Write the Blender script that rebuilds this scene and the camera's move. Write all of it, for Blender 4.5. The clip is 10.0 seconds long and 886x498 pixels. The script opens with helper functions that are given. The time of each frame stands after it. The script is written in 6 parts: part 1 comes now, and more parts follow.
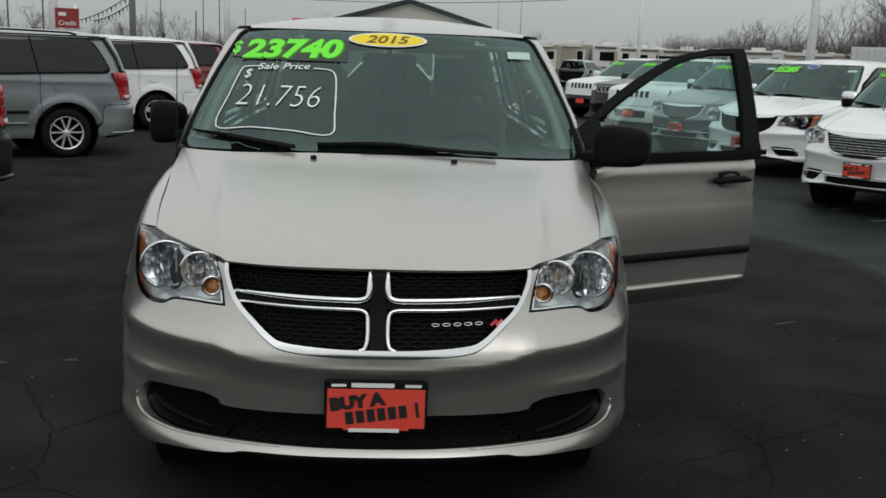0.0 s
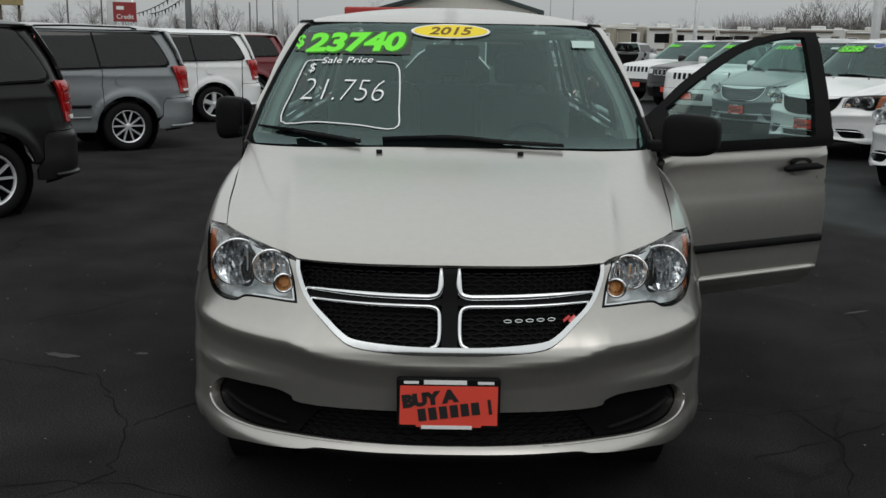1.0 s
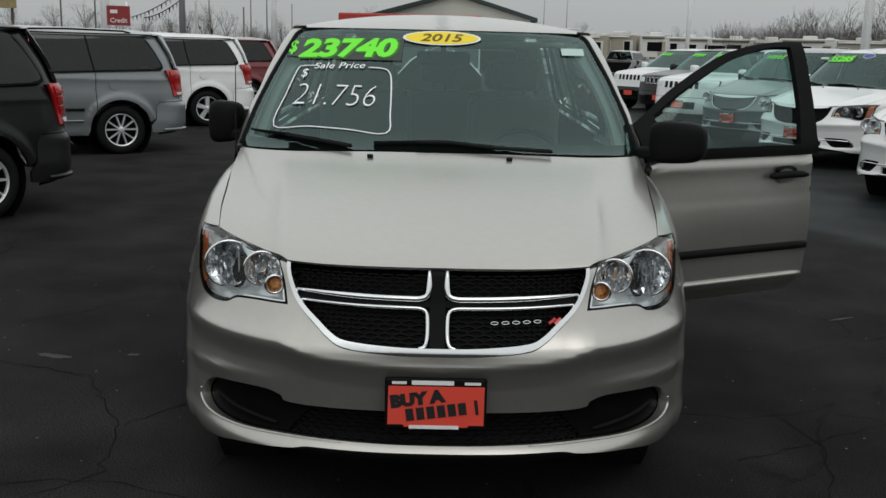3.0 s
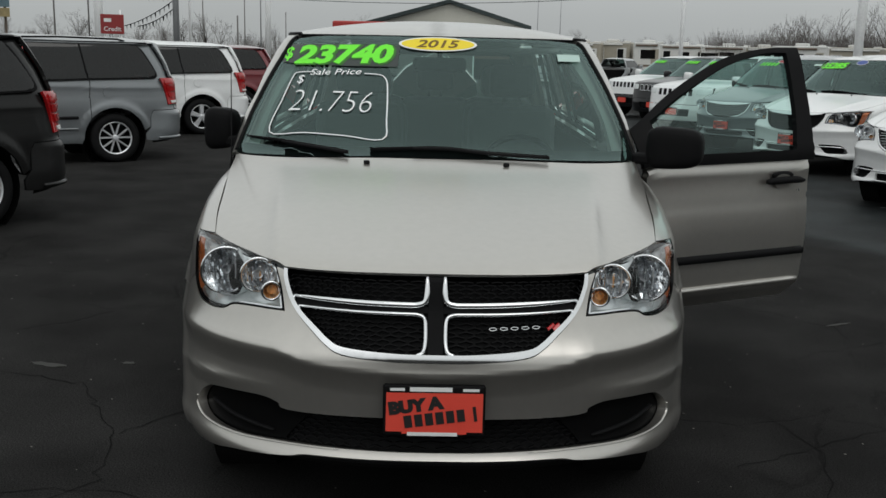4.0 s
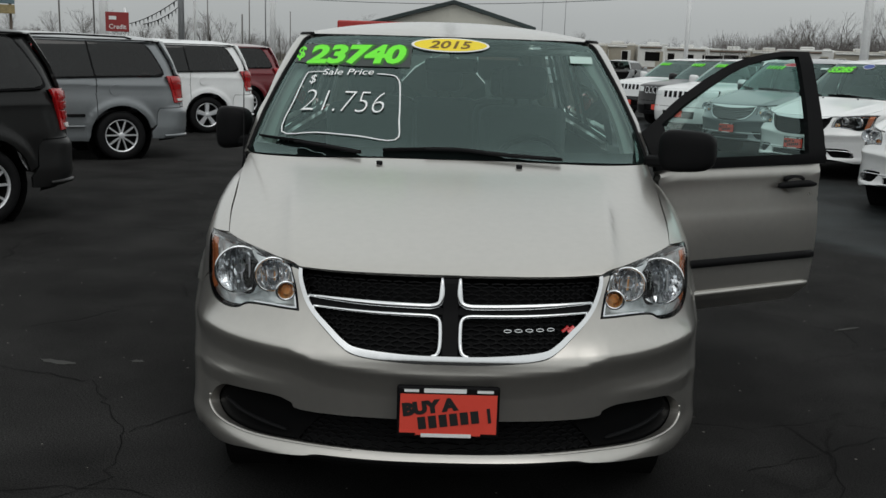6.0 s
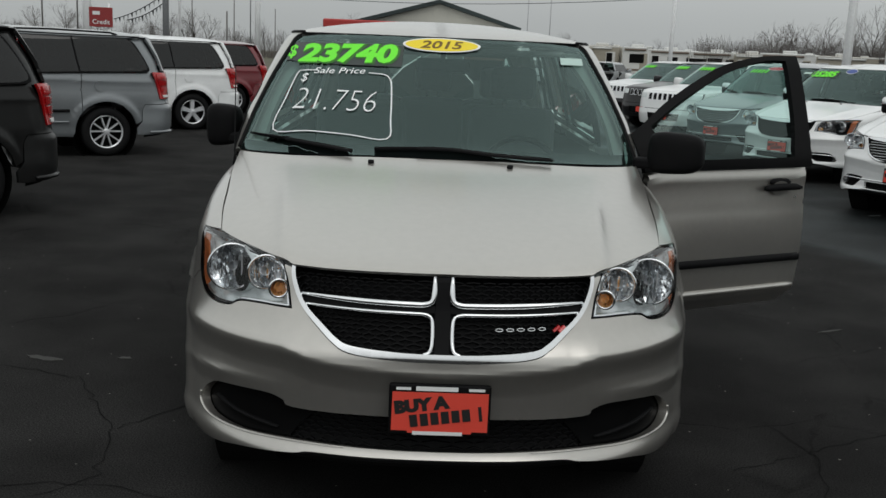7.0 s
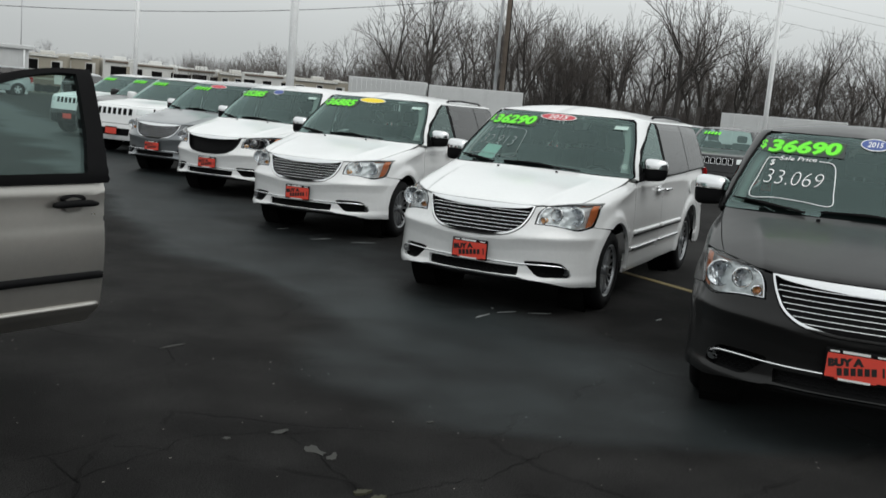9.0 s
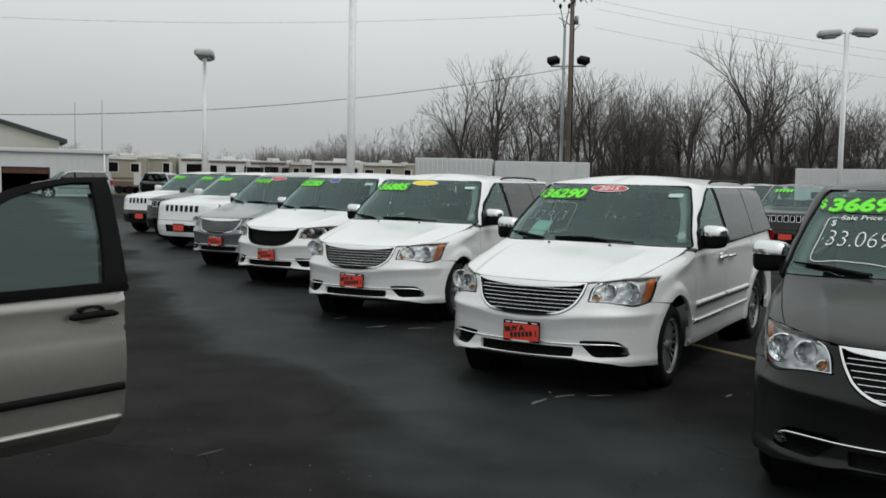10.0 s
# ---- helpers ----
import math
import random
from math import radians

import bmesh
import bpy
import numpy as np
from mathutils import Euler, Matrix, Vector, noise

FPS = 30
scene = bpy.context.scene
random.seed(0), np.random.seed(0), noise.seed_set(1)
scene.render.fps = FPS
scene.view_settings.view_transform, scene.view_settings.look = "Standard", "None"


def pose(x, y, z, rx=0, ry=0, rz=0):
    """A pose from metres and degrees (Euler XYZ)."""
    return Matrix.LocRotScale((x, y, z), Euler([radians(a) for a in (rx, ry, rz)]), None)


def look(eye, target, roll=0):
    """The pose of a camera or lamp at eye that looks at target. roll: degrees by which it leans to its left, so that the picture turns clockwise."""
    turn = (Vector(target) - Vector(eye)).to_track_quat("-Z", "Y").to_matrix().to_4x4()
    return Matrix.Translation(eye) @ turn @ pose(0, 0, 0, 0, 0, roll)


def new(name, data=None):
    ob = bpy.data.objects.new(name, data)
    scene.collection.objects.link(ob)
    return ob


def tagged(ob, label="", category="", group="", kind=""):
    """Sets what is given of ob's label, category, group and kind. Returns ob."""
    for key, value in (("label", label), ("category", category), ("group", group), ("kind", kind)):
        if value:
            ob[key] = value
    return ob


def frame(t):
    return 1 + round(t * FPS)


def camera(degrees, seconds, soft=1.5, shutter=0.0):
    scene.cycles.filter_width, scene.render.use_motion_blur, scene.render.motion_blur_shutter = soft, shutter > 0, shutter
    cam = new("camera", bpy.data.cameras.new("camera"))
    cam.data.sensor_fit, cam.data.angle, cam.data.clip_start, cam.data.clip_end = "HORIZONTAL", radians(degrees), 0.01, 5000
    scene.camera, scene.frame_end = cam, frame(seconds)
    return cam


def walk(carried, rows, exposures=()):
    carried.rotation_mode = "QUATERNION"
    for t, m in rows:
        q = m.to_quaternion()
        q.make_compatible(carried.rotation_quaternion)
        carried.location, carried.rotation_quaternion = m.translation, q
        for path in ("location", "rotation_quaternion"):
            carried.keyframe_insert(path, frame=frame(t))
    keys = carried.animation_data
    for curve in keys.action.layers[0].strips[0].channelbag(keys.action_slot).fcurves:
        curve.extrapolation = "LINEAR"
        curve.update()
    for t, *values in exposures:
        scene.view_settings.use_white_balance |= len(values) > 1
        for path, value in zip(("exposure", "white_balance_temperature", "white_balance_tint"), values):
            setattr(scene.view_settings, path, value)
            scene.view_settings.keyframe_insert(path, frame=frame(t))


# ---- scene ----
from mathutils.geometry import delaunay_2d_cdt as delaunay

cam = camera(49.4, 10.0, shutter=0.22)
PATH = [
    (0, (0.084, -2.82, 1.558), (0.157, -0.86, 1.169), 2.1),
    (0.5, (0.053, -2.79, 1.559), (0.037, -0.836, 1.13), -1.1),
    (1, (0.029, -2.79, 1.581), (-0.008, -0.835, 1.161), 0.9),
    (1.5, (0.028, -2.814, 1.579), (-0.016, -0.863, 1.144), 1.2),
    (2, (0.026, -2.836, 1.59), (-0.024, -0.876, 1.193), 1.5),
    (2.5, (0.031, -2.844, 1.591), (-0.01, -0.886, 1.186), 0.9),
    (2.7, (0.042, -2.847, 1.589), (0.018, -0.889, 1.184), 1.5),
    (3.8, (0.038, -2.829, 1.566), (0.029, -0.873, 1.151), 1.0),
    (4, (0.031, -2.831, 1.573), (0.021, -0.87, 1.182), 1.3),
    (4.5, (0.02, -2.828, 1.58), (0.006, -0.865, 1.194), 1.4),
    (5, (0.013, -2.826, 1.575), (0.005, -0.863, 1.193), 1.7),
    (5.5, (0.007, -2.825, 1.574), (-0.01, -0.863, 1.184), 1.8),
    (7, (-0.041, -2.847, 1.575), (-0.02, -0.885, 1.185), 2.5),
    (7.5, (-0.012, -2.856, 1.579), (0.045, -0.898, 1.175), 3.0),
    (7.7, (0.085, -2.868, 1.567), (0.133, -0.916, 1.137), -0.8),
    (7.8, (0.168, -2.908, 1.618), (0.329, -0.959, 1.2), -1.0),
    (8, (0.354, -3.006, 1.645), (0.787, -1.084, 1.299), 2.6),
    (8.2, (0.513, -3.094, 1.673), (1.161, -1.236, 1.312), 6.5),
    (8.5, (0.784, -3.032, 1.632), (1.663, -1.269, 1.287), 4.1),
    (8.7, (0.857, -3.004, 1.632), (1.852, -1.302, 1.295), 3.9),
    (9, (0.966, -2.962, 1.631), (1.948, -1.244, 1.34), 5.1),
    (9.2, (1.028, -2.913, 1.654), (1.965, -1.16, 1.431), 3.1),
    (9.5, (1.117, -2.839, 1.687), (1.984, -1.039, 1.61), 1.5),
    (9.7, (1.195, -2.834, 1.685), (2.021, -1.014, 1.597), 0.8),
    (10, (1.3, -2.831, 1.682), (2.14, -1.021, 1.538), 1.2),
]
EXPOSURES = ((0, 0.0), (2.5, 0.0), (4.5, -0.03), (7.5, -0.04), (8.5, 0.15), (9.0, 0.28), (9.5, 0.25), (10, 0.13))
walk(cam, [(t, look(eye, target, roll)) for t, eye, target, roll in PATH], EXPOSURES)

# ---- world and light: a flat, overcast winter sky ----
world = bpy.data.worlds.new("overcast")
scene.world = world
world.use_nodes = True
wn, wl = world.node_tree.nodes, world.node_tree.links
bg = wn["Background"]
sky = wn.new("ShaderNodeTexSky")
sky.sky_type, sky.sun_disc = "NISHITA", False
sky.sun_elevation, sky.sun_rotation = radians(38), radians(200)
sky.air_density, sky.dust_density, sky.ozone_density = 2.0, 6.0, 1.0
grey = wn.new("ShaderNodeHueSaturation")
grey.inputs["Saturation"].default_value = 0.06
grey.inputs["Value"].default_value = 0.05
wl.new(sky.outputs[0], grey.inputs["Color"])
wtc = wn.new("ShaderNodeTexCoord")
wsep = wn.new("ShaderNodeSeparateXYZ")
wl.new(wtc.outputs["Generated"], wsep.inputs[0])
wramp = wn.new("ShaderNodeValToRGB")
wramp.color_ramp.interpolation = "EASE"
wramp.color_ramp.elements[0].position, wramp.color_ramp.elements[0].color = 0.0, (0.49, 0.515, 0.515, 1)
wramp.color_ramp.elements[1].position, wramp.color_ramp.elements[1].color = 1.0, (0.97, 1.02, 1.02, 1)
mid = wramp.color_ramp.elements.new(0.2)
mid.color = (0.78, 0.82, 0.82, 1)
wl.new(wsep.outputs["Z"], wramp.inputs[0])
wnoise = wn.new("ShaderNodeTexNoise")
wnoise.inputs["Scale"].default_value, wnoise.inputs["Detail"].default_value = 2.2, 4
wl.new(wtc.outputs["Generated"], wnoise.inputs["Vector"])
wmap = wn.new("ShaderNodeMapRange")
wmap.inputs["To Min"].default_value, wmap.inputs["To Max"].default_value = 0.86, 1.14
wl.new(wnoise.outputs[0], wmap.inputs["Value"])
wmul = wn.new("ShaderNodeMixRGB")
wmul.blend_type, wmul.inputs[0].default_value = "MULTIPLY", 1.0
wl.new(wramp.outputs[0], wmul.inputs[1])
wl.new(wmap.outputs[0], wmul.inputs[2])
wadd = wn.new("ShaderNodeMixRGB")
wadd.blend_type, wadd.inputs[0].default_value = "MIX", 0.85
wl.new(grey.outputs[0], wadd.inputs[1])
wl.new(wmul.outputs[0], wadd.inputs[2])
wl.new(wadd.outputs[0], bg.inputs["Color"])
bg.inputs["Strength"].default_value = 0.95

sun_data = bpy.data.lights.new("sun", "SUN")
sun_data.energy, sun_data.angle, sun_data.color = 0.6, radians(40), (1.0, 0.98, 0.95)
sun = new("sun", sun_data)
sun.matrix_world = look((6, -14, 22), (0, 0, 0))


# ---- materials ----
def mat(name, colour, rough=0.5, metal=0.0, coat=0.0, noise_amt=0.0, noise_scale=6.0, bump=0.0, bump_scale=60.0, spec=0.5):
    """A principled material whose colour and gloss vary at two scales."""
    m = bpy.data.materials.new(name)
    m.use_nodes = True
    n, l = m.node_tree.nodes, m.node_tree.links
    b = n["Principled BSDF"]
    b.inputs["Base Color"].default_value = (*colour, 1)
    b.inputs["Roughness"].default_value = rough
    b.inputs["Metallic"].default_value = metal
    b.inputs["Coat Weight"].default_value = coat
    b.inputs["Coat Roughness"].default_value = 0.13
    b.inputs["Specular IOR Level"].default_value = spec
    tc = n.new("ShaderNodeTexCoord")
    if noise_amt:
        a, c = n.new("ShaderNodeTexNoise"), n.new("ShaderNodeTexNoise")
        a.inputs["Scale"].default_value, a.inputs["Detail"].default_value = noise_scale, 6
        c.inputs["Scale"].default_value, c.inputs["Detail"].default_value = noise_scale * 11, 3
        for x in (a, c):
            l.new(tc.outputs["Object"], x.inputs["Vector"])
        s = n.new("ShaderNodeMath")
        s.operation = "ADD"
        l.new(a.outputs[0], s.inputs[0])
        l.new(c.outputs[0], s.inputs[1])
        r = n.new("ShaderNodeMapRange")
        r.inputs["From Min"].default_value, r.inputs["From Max"].default_value = 0.6, 1.4
        r.inputs["To Min"].default_value, r.inputs["To Max"].default_value = 1 - noise_amt, 1 + noise_amt
        l.new(s.outputs[0], r.inputs["Value"])
        mix = n.new("ShaderNodeMixRGB")
        mix.blend_type, mix.inputs[0].default_value = "MULTIPLY", 1
        mix.inputs[1].default_value = (*colour, 1)
        l.new(r.outputs[0], mix.inputs[2])
        l.new(mix.outputs[0], b.inputs["Base Color"])
        rr = n.new("ShaderNodeMapRange")
        rr.inputs["To Min"].default_value, rr.inputs["To Max"].default_value = rough * 0.75, min(1, rough * 1.25)
        l.new(a.outputs[0], rr.inputs["Value"])
        l.new(rr.outputs[0], b.inputs["Roughness"])
    if bump:
        bn, bu = n.new("ShaderNodeTexNoise"), n.new("ShaderNodeBump")
        bn.inputs["Scale"].default_value, bn.inputs["Detail"].default_value = bump_scale, 4
        l.new(tc.outputs["Object"], bn.inputs["Vector"])
        bu.inputs["Strength"].default_value, bu.inputs["Distance"].default_value = bump, 0.02
        l.new(bn.outputs[0], bu.inputs["Height"])
        l.new(bu.outputs[0], b.inputs["Normal"])
    return m


def paint(name, colour, metal=0.0, rough=0.35):
    return mat(name, colour, rough, metal, coat=1.0, noise_amt=0.04, noise_scale=3.0)


def glass(name, tint, gloss=(1.0, 1.0, 1.0), ior=1.75):
    """A thin pane: tinted see-through, with mirror gloss by angle."""
    m = bpy.data.materials.new(name)
    m.use_nodes = True
    n, l = m.node_tree.nodes, m.node_tree.links
    n.remove(n["Principled BSDF"])
    t, g, mx, fr = (n.new("ShaderNodeBsdfTransparent"), n.new("ShaderNodeBsdfGlossy"), n.new("ShaderNodeMixShader"), n.new("ShaderNodeFresnel"))
    t.inputs[0].default_value = (*tint, 1)
    g.inputs["Roughness"].default_value = 0.02
    g.inputs["Color"].default_value = (*gloss, 1)
    fr.inputs["IOR"].default_value = ior
    l.new(fr.outputs[0], mx.inputs[0])
    l.new(t.outputs[0], mx.inputs[1])
    l.new(g.outputs[0], mx.inputs[2])
    l.new(mx.outputs[0], n["Material Output"].inputs[0])
    return m


TAN = paint("champagne_paint", (0.515, 0.495, 0.462), 0.85, 0.31)
WHITE = paint("white_paint", (0.80, 0.81, 0.81))
SILVER = paint("silver_paint", (0.19, 0.205, 0.215), 0.4, 0.32)
CHARCOAL = mat("charcoal_paint", (0.010, 0.010, 0.010), 0.4, 0.0, coat=0.42, noise_amt=0.04, noise_scale=3.0, spec=0.1)
LIGHTSILVER = paint("light_silver_paint", (0.42, 0.44, 0.45), 0.3, 0.32)
GREYMET = paint("grey_paint", (0.17, 0.185, 0.195), 0.4, 0.32)
BLACKP = mat("black_paint", (0.006, 0.006, 0.007), 0.3, 0.0, coat=0.6, noise_amt=0.04, noise_scale=3.0, spec=0.2)
MAROON = paint("maroon_paint", (0.16, 0.012, 0.018), 0.25, 0.3)
CHROME = mat("chrome", (0.82, 0.83, 0.84), 0.09, 1.0, noise_amt=0.03, noise_scale=9)
DARKALLOY = mat("dark_alloy", (0.34, 0.35, 0.36), 0.3, 0.85, noise_amt=0.1, noise_scale=14)
ALLOY = mat("alloy", (0.72, 0.73, 0.75), 0.32, 0.55, noise_amt=0.08, noise_scale=14)
BLACK = mat("black_plastic", (0.0075, 0.0075, 0.008), 0.5, noise_amt=0.15, noise_scale=20, bump=0.05, bump_scale=300, spec=0.06)
PIANO = mat("gloss_black_plastic", (0.0045, 0.0045, 0.0047), 0.35, noise_amt=0.15, noise_scale=20, spec=0.03)
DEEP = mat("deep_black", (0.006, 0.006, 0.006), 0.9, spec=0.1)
RUBBER = mat("tyre_rubber", (0.009, 0.009, 0.0095), 0.7, noise_amt=0.25, noise_scale=12, bump=0.2, bump_scale=90, spec=0.12)
TRIM = mat("interior_trim", (0.11, 0.11, 0.107), 0.75, noise_amt=0.12, noise_scale=15, bump=0.1, bump_scale=200)
CLOTH = mat("seat_cloth", (0.085, 0.085, 0.088), 0.9, noise_amt=0.2, noise_scale=25, bump=0.2, bump_scale=250)
LIGHTTRIM = mat("light_grey_trim", (0.30, 0.30, 0.29), 0.7, noise_amt=0.08)
WINDSCREEN = glass("windscreen_glass", (0.60, 0.80, 0.75), (0.75, 1.0, 0.96), 1.72)
SIDEGLASS = glass("side_glass", (0.60, 0.80, 0.755), (0.8, 1.0, 0.96), 1.58)
CLEARGLASS = glass("rear_glass", (0.78, 0.90, 0.87), ior=1.5)
PRIVACY = glass("privacy_glass", (0.045, 0.05, 0.05), ior=1.5)
LENS = glass("lens_glass", (0.97, 0.98, 0.99), ior=1.35)
REFLECT = mat("lamp_reflector", (0.78, 0.82, 0.82), 0.25, 0.25, noise_amt=0.06, noise_scale=30, bump=0.05, bump_scale=40)
BOWL = mat("lamp_bowl", (0.92, 0.94, 0.96), 0.05, 0.85, noise_amt=0.06, noise_scale=25)
AMBER = mat("amber_lens", (0.95, 0.52, 0.20), 0.2, coat=1.0, noise_amt=0.15, noise_scale=40)
ORANGE = mat("orange_reflector", (0.55, 0.17, 0.06), 0.2, coat=1.0, noise_amt=0.15, noise_scale=40)
REDLENS = mat("red_lens", (0.45, 0.01, 0.012), 0.12, coat=1.0, noise_amt=0.2, noise_scale=30)
PLATE_RED = mat("plate_red", (0.74, 0.07, 0.045), 0.45, noise_amt=0.05, noise_scale=20)
INK = mat("black_ink", (0.01, 0.01, 0.01), 0.6)
PAPER = mat("white_film", (0.78, 0.79, 0.78), 0.6, noise_amt=0.05)
PAPERGREEN = mat("pale_label", (0.45, 0.60, 0.55), 0.6, noise_amt=0.05)
LIME = mat("lime_film", (0.16, 0.86, 0.03), 0.55, noise_amt=0.04, noise_scale=8)
LIMEDARK = mat("dark_lime_film", (0.03, 0.16, 0.01), 0.6)
YELLOW = mat("yellow_film", (0.86, 0.66, 0.02), 0.5, noise_amt=0.04)
REDFILM = mat("red_film", (0.55, 0.06, 0.08), 0.5, noise_amt=0.04)
BLUEFILM = mat("blue_film", (0.05, 0.09, 0.30), 0.5, noise_amt=0.04)
FAINT = mat("faded_marker", (0.24, 0.30, 0.29), 0.8, noise_amt=0.2, noise_scale=40)
FILM = mat("dark_film", (0.022, 0.032, 0.029), 0.35, noise_amt=0.1, noise_scale=10)
CHALK = mat("white_marker", (0.80, 0.82, 0.82), 0.8, noise_amt=0.1, noise_scale=40)


# ---- mesh kit ----
def mesh_of(name, verts, faces, smooth=True, sharp=()):
    me = bpy.data.meshes.new(name)
    me.from_pydata([tuple(v) for v in verts], [], faces)
    if smooth:
        me.polygons.foreach_set("use_smooth", [True] * len(me.polygons))
    if sharp:
        for e in me.edges:
            if tuple(sorted(e.vertices)) in sharp:
                e.use_edge_sharp = True
    me.update()
    return me


def from_bm(name, bm, smooth=False):
    me = bpy.data.meshes.new(name)
    bm.to_mesh(me)
    bm.free()
    if smooth:
        me.polygons.foreach_set("use_smooth", [True] * len(me.polygons))
    return me


def put(name, me, material, parent=None, label="", m=None):
    """A mesh object of one material, as a part under its thing."""
    if me.users:
        me = me.copy()
    me.materials.clear()
    me.materials.append(material)
    ob = new(name, me)
    if m is not None:
        ob.matrix_basis = m
    if parent:
        ob.parent = parent
    if label:
        ob["label"] = label
    return ob


def thing(name, label, category, m, group="", kind=""):
    ob = new(name)
    ob.empty_display_size = 0.2
    ob.matrix_basis = m
    return tagged(ob, label, category, group, kind)


def joined(name, parts):
    """Several (vertices, faces) as one mesh."""
    v, f = [], []
    for pv, pf in parts:
        k = len(v)
        v += [tuple(p) for p in pv]
        f += [tuple(i + k for i in q) for q in pf]
    return v, f


def box(lo, hi, bevel=0.0, seg=2):
    bm = bmesh.new()
    bmesh.ops.create_cube(bm, size=1)
    for v in bm.verts:
        v.co = Vector([lo[i] + (v.co[i] + 0.5) * (hi[i] - lo[i]) for i in range(3)])
    if bevel:
        bmesh.ops.bevel(bm, geom=bm.edges[:], offset=bevel, segments=seg, affect="EDGES", profile=0.5)
    v = [tuple(x.co) for x in bm.verts]
    f = [tuple(x.index for x in q.verts) for q in bm.faces]
    bm.free()
    return v, f


def box_me(name, lo, hi, bevel=0.01, seg=2):
    v, f = box(lo, hi, bevel, seg)
    return mesh_of(name, v, f, False)


def tube(points, radius, sides=8, closed=False, caps=True):
    """A round tube along a run of points; radius a number or one for each point."""
    pts = [Vector(p) for p in points]
    n = len(pts)
    rad = radius if hasattr(radius, "__len__") else [radius] * n
    v, f = [], []
    up = None
    for i, p in enumerate(pts):
        a, b = pts[(i - 1) % n if closed else max(i - 1, 0)], pts[(i + 1) % n if closed else min(i + 1, n - 1)]
        d = (b - a).normalized()
        if up is None:
            up = d.orthogonal().normalized()
        up = (up - d * up.dot(d)).normalized()
        side = d.cross(up)
        for k in range(sides):
            t = 2 * math.pi * k / sides
            v.append(p + rad[i] * (math.cos(t) * up + math.sin(t) * side))
    for i in range(n if closed else n - 1):
        j = (i + 1) % n
        for k in range(sides):
            q = (k + 1) % sides
            f.append((i * sides + k, i * sides + q, j * sides + q, j * sides + k))
    if caps and not closed:
        f.append(tuple(range(sides))[::-1])
        f.append(tuple((n - 1) * sides + k for k in range(sides)))
    return v, f


def lathe(profile, sides=32):
    """A ring or disc turned about the x axis, from (x, r) pairs."""
    v, f = [], []
    n = len(profile)
    for k in range(sides):
        t = 2 * math.pi * k / sides
        for x, r in profile:
            v.append((x, r * math.cos(t), r * math.sin(t)))
    for k in range(sides):
        q = (k + 1) % sides
        for i in range(n - 1):
            f.append((k * n + i, k * n + i + 1, q * n + i + 1, q * n + i))
    return v, f


def curve(pts, closed=True, step=4):
    """A smooth run through the points; those with a third, true value stay corners."""
    n = len(pts)
    out = []
    for i in range(n if closed else n - 1):
        p = [pts[(i + k - 1) % n] if closed else pts[min(max(i + k - 1, 0), n - 1)] for k in range(4)]
        a, b = np.array(p[1][:2], float), np.array(p[2][:2], float)
        m0 = (b - np.array(p[0][:2], float)) / 2 if not (len(p[1]) > 2 and p[1][2]) else (b - a)
        m1 = (np.array(p[3][:2], float) - a) / 2 if not (len(p[2]) > 2 and p[2][2]) else (b - a)
        for k in range(step):
            t = k / step
            out.append((2 * t**3 - 3 * t**2 + 1) * a + (t**3 - 2 * t**2 + t) * m0 + (-2 * t**3 + 3 * t**2) * b + (t**3 - t**2) * m1)
    if not closed:
        out.append(np.array(pts[-1][:2], float))
    return [tuple(p) for p in out]


def inside(poly, q):
    """Even-odd test of the points q in the polygon."""
    p, q = np.array(poly), np.array(q)
    hit = np.zeros(len(q), bool)
    for i in range(len(p)):
        (ax, ay), (bx, by) = p[i], p[i - 1]
        if ay == by:
            continue
        cross = ((ay > q[:, 1]) != (by > q[:, 1])) & (q[:, 0] < (bx - ax) * (q[:, 1] - ay) / (by - ay) + ax)
        hit ^= cross
    return hit


def fill(outline, holes=(), g=0.04):
    """Triangles that fill an outline in the plane, with even points inside. Gives points, triangles and the rim's edges."""
    loops = [outline, *holes]
    pts, edges = [], []
    for lp in loops:
        k = len(pts)
        pts += [tuple(p) for p in lp]
        edges += [(k + i, k + (i + 1) % len(lp)) for i in range(len(lp))]
    a = np.array(outline)
    xs, zs = np.arange(a[:, 0].min() + g / 2, a[:, 0].max(), g), np.arange(a[:, 1].min() + g / 2, a[:, 1].max(), g)
    if len(xs) and len(zs):
        q = np.array([(x, z) for x in xs for z in zs])
        keep = inside(outline, q)
        for h in holes:
            keep &= ~inside(h, q)
        rim = np.array(pts)
        q = q[keep]
        if len(q):
            near = np.array([np.min((rim[:, 0] - x) ** 2 + (rim[:, 1] - z) ** 2) for x, z in q])
            pts += [tuple(p) for p in q[near > (0.35 * g) ** 2]]
    v, _, f, *_ = delaunay([Vector(p) for p in pts], edges, [], 0, 1e-6)
    v = np.array([tuple(p) for p in v])
    mids = np.array([v[list(t)].mean(axis=0) for t in f])
    keep = inside(outline, mids)
    for h in holes:
        keep &= ~inside(h, mids)
    f = [tuple(t) for t, k in zip(f, keep) if k]
    count = {}
    for t in f:
        for i in range(3):
            count[(t[i], t[(i + 1) % 3])] = 1
    rim = [(i, j) for i, j in count if (j, i) not in count]
    return v, f, rim


